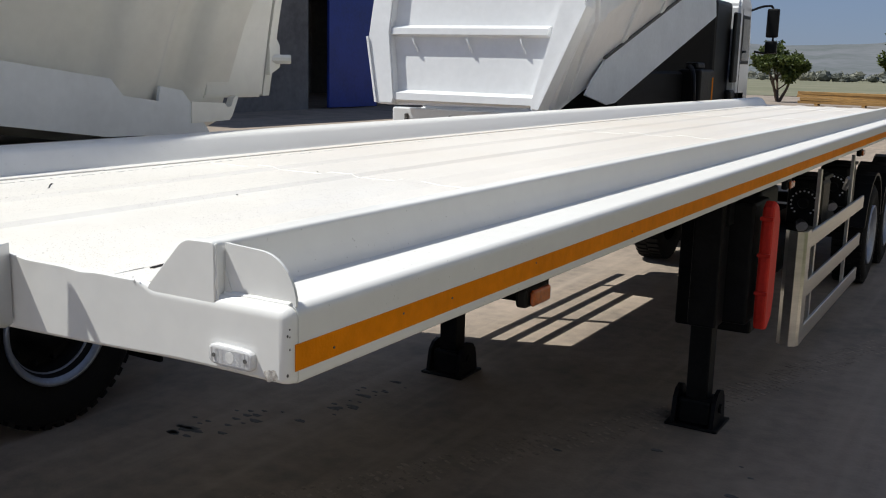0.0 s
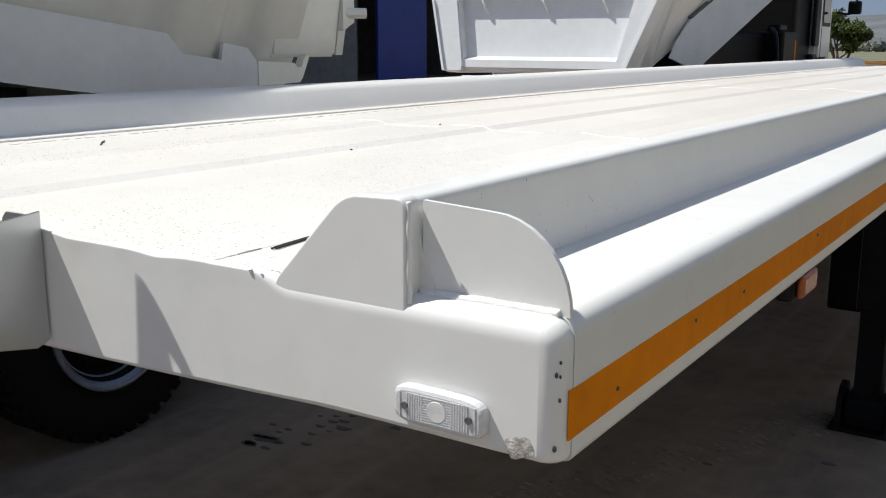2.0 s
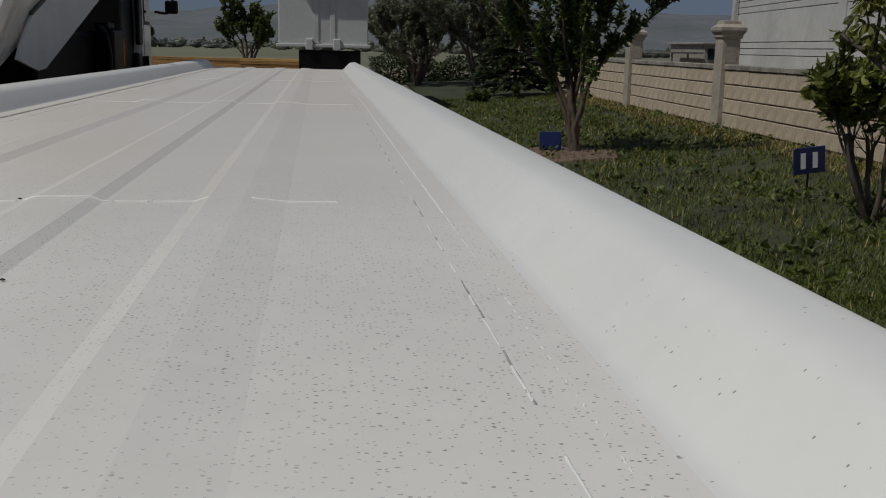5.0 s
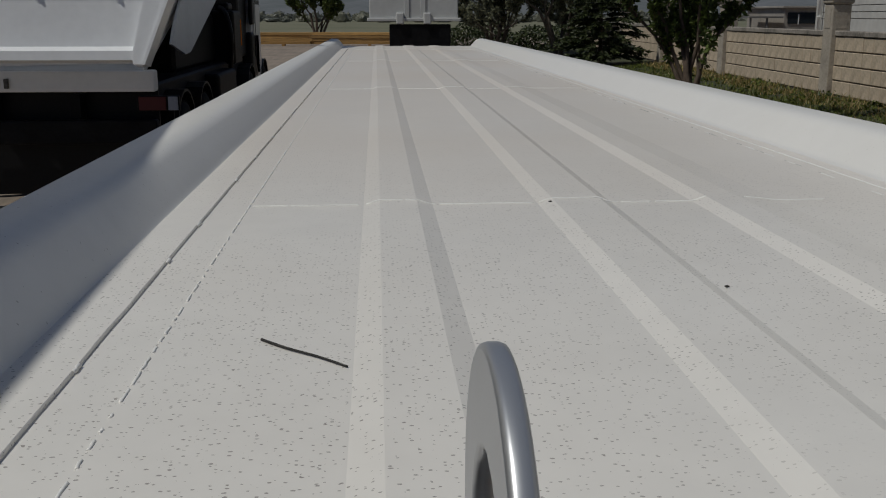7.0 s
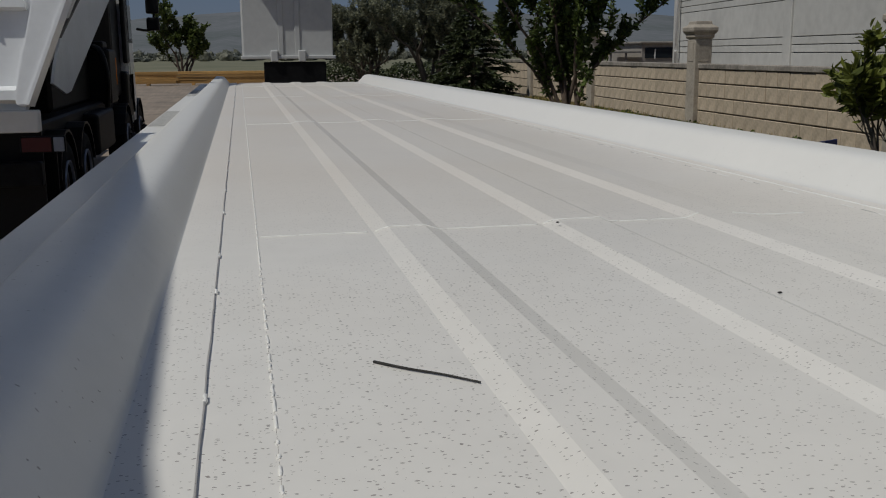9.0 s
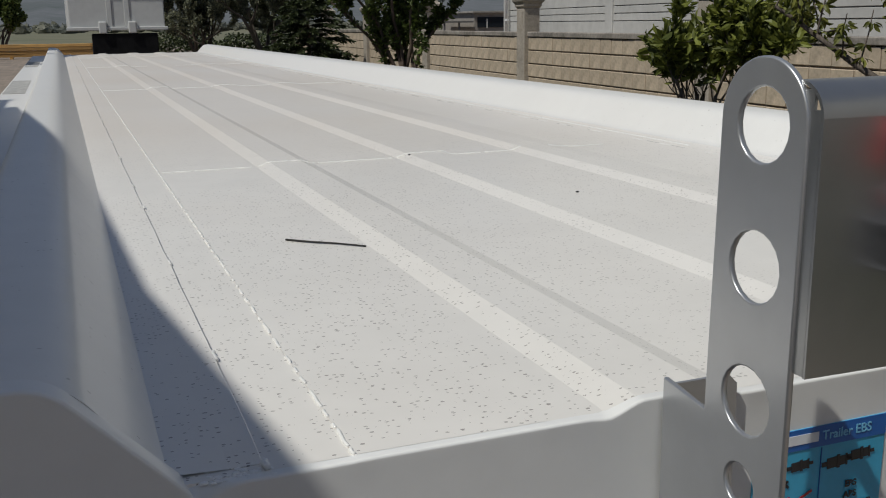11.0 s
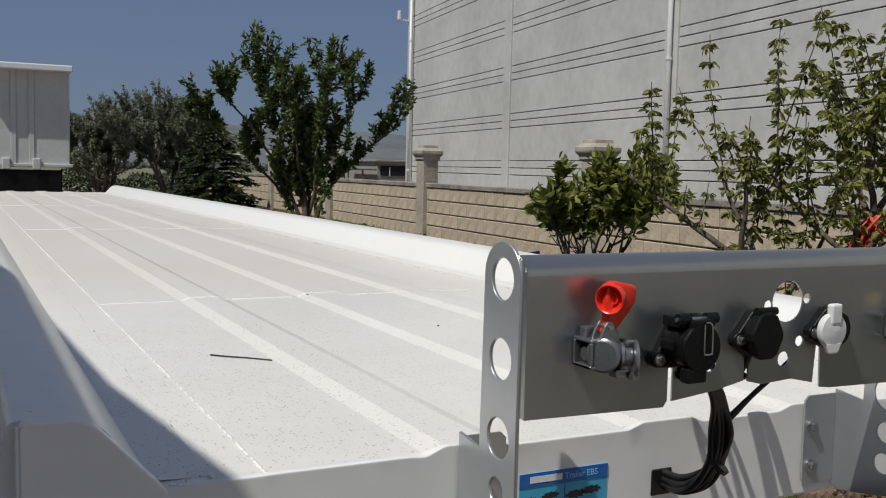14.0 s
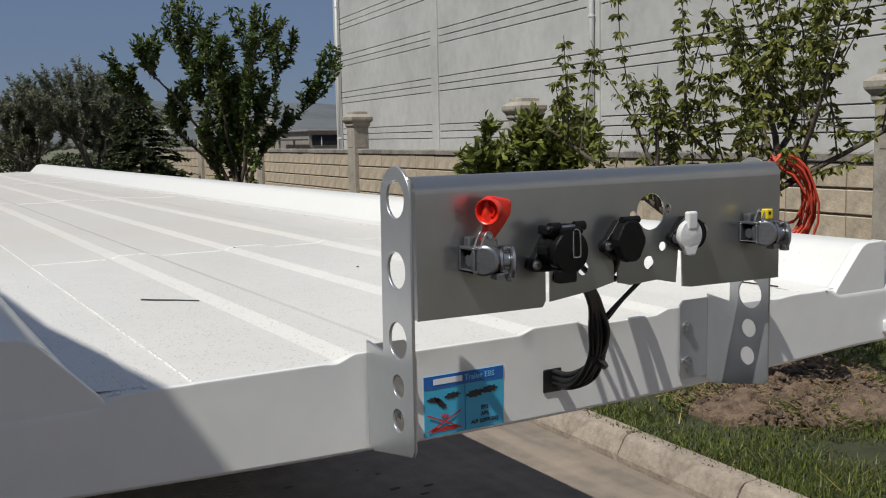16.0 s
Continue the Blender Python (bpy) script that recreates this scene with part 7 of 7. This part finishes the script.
# far hedges and bushes: one mass of leaf clumps
rng = random.Random(91)
ball = bmesh.new()
bmesh.ops.create_icosphere(ball, subdivisions=2, radius=1.0)
ball.verts.ensure_lookup_table()
unit = [v.co.copy() for v in ball.verts]
tris = [tuple(v.index for v in f.verts) for f in ball.faces]
verts, faces, spots = [], [], []
for _ in range(1700):
    y = rng.uniform(300, 690)
    x = rng.uniform(-0.75, 0.9) * y
    w = rng.uniform(0.9, 2.6)
    hgt = rng.uniform(0.8, 3.0) * (1.5 if rng.random() < 0.12 else 1.0)
    base = len(verts)
    for u in unit:
        k = 1 + 0.6 * noise.noise(u * 1.6 + Vector((x, y, 0)))
        q = Vector((x + u.x * w * k, y + u.y * w * 0.6 * k, hgt * (0.45 + 0.55 * u.z * k)))
        verts.append(q)
        if u.z > -0.2:
            spots.append((q, u))
    faces += [tuple(base + i for i in t) for t in tris]
me = bpy.data.meshes.new("far_bushes")
me.from_pydata(verts, [], faces)
# haze comes from this leaf colour, not from the air
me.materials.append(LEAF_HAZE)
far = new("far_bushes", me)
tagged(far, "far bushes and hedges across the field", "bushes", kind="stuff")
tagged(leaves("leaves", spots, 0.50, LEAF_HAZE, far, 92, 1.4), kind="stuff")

# lattice mast
mast = thing("power_mast", (95, 420, 0), "far lattice power mast", "mast")
mb = bmesh.new()
for sx, sy in ((-1, -1), (1, -1), (1, 1), (-1, 1)):
    cyl((95 + sx * 3, 420 + sy * 3, 0), (95 + sx * 0.4, 420 + sy * 0.4, 34), 0.16, 0.1, seg=5, bm=mb)
for k in range(7):
    z = 4.5 * k + 2
    w = 3 - 2.6 * z / 34
    cyl((95 - w, 420 - w, z), (95 + w, 420 - w, z + 3), 0.1, seg=4, bm=mb)
    cyl((95 + w, 420 - w, z), (95 - w, 420 - w, z + 3), 0.1, seg=4, bm=mb)
part("lattice", mb, GALV, mast)
for z in (24, 28, 32):
    part("arm", cyl((91, 420, z), (99, 420, z), 0.12, seg=5), GALV, mast)


# ---- grass ----
def grass(name, n, y0, y1, seed, hmin, hmax, material, f0=0.0, f1=1.0, label="rough green lawn grass", clump=0.5):
    rng = np.random.default_rng(seed)
    y = y0 + (y1 - y0) * rng.random(n) ** 1.3
    f = f0 + (f1 - f0) * rng.random(n)
    kx = 2.60 + 0.043 * y + 0.19
    wx = 8.10 + 0.05 * y - 0.05
    x = kx + f * (wx - kx)
    keep = np.ones(n, bool)
    for cx, cy, rx, ry in ((4.25, 3.0, 0.80, 0.80), (4.9, 16.2, 0.95, 1.1), (6.25, 9.1, 0.1, 0.1)):
        keep &= (((x - cx) / rx) ** 2 + ((y - cy) / ry) ** 2 > 1) | (rng.random(n) < 0.42)
    dens = np.array([noise.noise((a * 1.3, b * 1.3, 7.0)) for a, b in zip(x, y)])
    keep &= dens > rng.random(n) * clump - 0.45
    x, y, f = x[keep], y[keep], f[keep]
    n = len(x)
    h = hmin + (hmax - hmin) * rng.random(n) ** 2
    a = rng.random(n) * 6.28
    lean = rng.random(n) * 1.7
    w = 0.0035 + 0.003 * rng.random(n) + 0.0004 * y
    z = GARDEN - 0.015 + RISE * f + 0.045 * (f < 0)
    ca, sa = np.cos(a), np.sin(a)
    p0 = np.stack([x - sa * w, y + ca * w, z], 1)
    p1 = np.stack([x + sa * w, y - ca * w, z], 1)
    p2 = np.stack([x + ca * h * lean, y + sa * h * lean, z + h], 1)
    verts = np.stack([p0, p1, p2], 1).reshape(-1, 3)
    me = bpy.data.meshes.new(name)
    me.from_pydata(verts.tolist(), [], [(3 * i, 3 * i + 1, 3 * i + 2) for i in range(n)])
    me.materials.append(material)
    ob = new(name, me)
    tagged(ob, label, "grass", kind="stuff")


# straw and weeds fallen over the turned soil
rng = random.Random(71)
for name, n, size, material, label, rise in (("straw", 1500, 0.075, DRYGRASS, "dry straw strewn over the turned soil", 0.2), ("weeds", 2600, 0.045, GRASS, "weeds growing over the turned soil", 0.9)):
    spots = []
    for _ in range(n):
        a, r = rng.uniform(0, 6.28), rng.random() ** 0.5
        if name == "weeds":
            r = 0.45 + 0.55 * r
        x, y = 4.25 + 0.92 * r * math.cos(a), 3.0 + 0.90 * r * math.sin(a)
        if noise.noise((x * 3, y * 3, 4)) > (-0.15 if name == "straw" else 0.0):
            way = Vector((math.cos(a * 7), math.sin(a * 7), rise * rng.uniform(0.2, 1.0)))
            spots.append((Vector((x, y, lawn_z(x, y) + 0.03 + 0.15 * max(0.0, 1 - 1.1 * r * r))), way))
    tagged(leaves(name, spots, size, material, None, 5, 14 if name == "straw" else 4, 0.0, 0.3), label, "grass", kind="stuff")
grass("lawn_grass", 90000, 0.5, 9.0, 1, 0.02, 0.085, GRASS)
grass("lawn_grass", 9000, 0.3, 12.0, 11, 0.01, 0.035, GRASS, -0.016, 0.02, "grass creeping over the kerb", 0.9)
grass("lawn_grass", 260000, 0.3, 6.5, 12, 0.012, 0.055, GRASS, 0.0, 0.75, "short dense lawn grass", 0.32)
grass("lawn_grass", 80000, 6.0, 34.0, 2, 0.03, 0.13, GRASS)
grass("tall_grass", 6000, 6.0, 34.0, 3, 0.06, 0.20, DRYGRASS, 0.82, 1.0, "dry taller grass along the wall's foot")
grass("dry_grass", 7000, 0.5, 30.0, 4, 0.03, 0.12, DRYGRASS, 0.0, 1.0, "dry straw among the grass", 0.3)

# weeds: flat leafy clumps in the lawn
rng = random.Random(17)
spots = []
for _ in range(170):
    y = rng.uniform(1, 26)
    x = kerb_x(y) + 0.3 + rng.random() * (wall_x(y) - kerb_x(y) - 0.6)
    for _ in range(16):
        spots.append(((x + rng.gauss(0, 0.12), y + rng.gauss(0, 0.12), lawn_z(x, y) + rng.uniform(0.02, 0.14)), (rng.gauss(0, 1), rng.gauss(0, 1), 0.8)))
ob = leaves("lawn_weeds", spots, 0.085, LEAF_YOUNG, None, 18, 1.6, 0.1)
tagged(ob, "broad-leaved weeds in the lawn", "weeds", kind="stuff")


# ---- pieces: kerb stones and wall blocks ----
kerb = thing("kerb", (kerb_x(8), 8, 0), "worn tan concrete kerb of separate stones along the lawn", "kerb", kind="structure")
kp = [(0.0, -0.10), (0.0, 0.035), (0.012, 0.06), (0.055, 0.135), (0.075, 0.155), (0.105, 0.162), (0.185, 0.165), (0.205, 0.15), (0.205, -0.10)]
bm = extrude(kp, -0.492, 0.492)
for v in bm.verts:
    v.co.x += 0.006 * noise.noise((v.co.x * 30, v.co.y * 3, v.co.z * 30))
bmesh.ops.bevel(bm, geom=[e for e in bm.edges if abs(e.verts[0].co.y) > 0.48 and abs(e.verts[1].co.y) > 0.48 and e.verts[0].co.y * e.verts[1].co.y > 0], offset=0.012, segments=1, affect="EDGES")
kerb_me = mesh_of(bm, "kerb_stone", KERB)
rng = random.Random(2)
for k in range(46):
    y = -7.5 + k
    ob = new("kerb_stone", kerb_me)
    ob.location = (kerb_x(y) + rng.uniform(-0.008, 0.008), y, rng.uniform(-0.008, 0.006))
    ob.rotation_euler = (rng.uniform(-0.008, 0.008), rng.uniform(-0.02, 0.02), -math.atan(0.043) + rng.uniform(-0.01, 0.01))
    ob.parent = kerb
    ob.matrix_parent_inverse = kerb.matrix_basis.inverted()

bm = box(-0.03, 0.02, -BW / 2 + 0.007, BW / 2 - 0.007, -BH / 2 + 0.014, BH / 2 - 0.012, 0.010, 1)
block_me = mesh_of(bm, "block", WALLC)
rng = random.Random(6)
far_blocks = bmesh.new()
for a, b in zip(PILLARS, PILLARS[1:]):
    if a < -3:
        continue
    for row in range(4):
        y = a + 0.20 + BW / 2
        while y < b - 0.2 - BW / 2 + 0.05:
            spot = Matrix.Translation((wall_x(y) + 0.03 + rng.uniform(-0.006, 0.006), y + rng.uniform(-0.004, 0.004), GZ + BH * (row + 0.5) + 0.02)) @ Matrix.Rotation(-math.atan(0.05) + rng.uniform(-0.012, 0.012), 4, "Z")
            if a < 34:
                ob = new("block", block_me)
                ob.matrix_basis = spot
                ob.parent = gwall
                ob.matrix_parent_inverse = gwall.matrix_basis.inverted()
            else:
                join(far_blocks, turn(box(-0.03, 0.02, -BW / 2 + 0.007, BW / 2 - 0.007, -BH / 2 + 0.014, BH / 2 - 0.012), spot))
            y += BW
tagged(part("far_blocks", far_blocks, WALLC, gwall), kind="stuff")
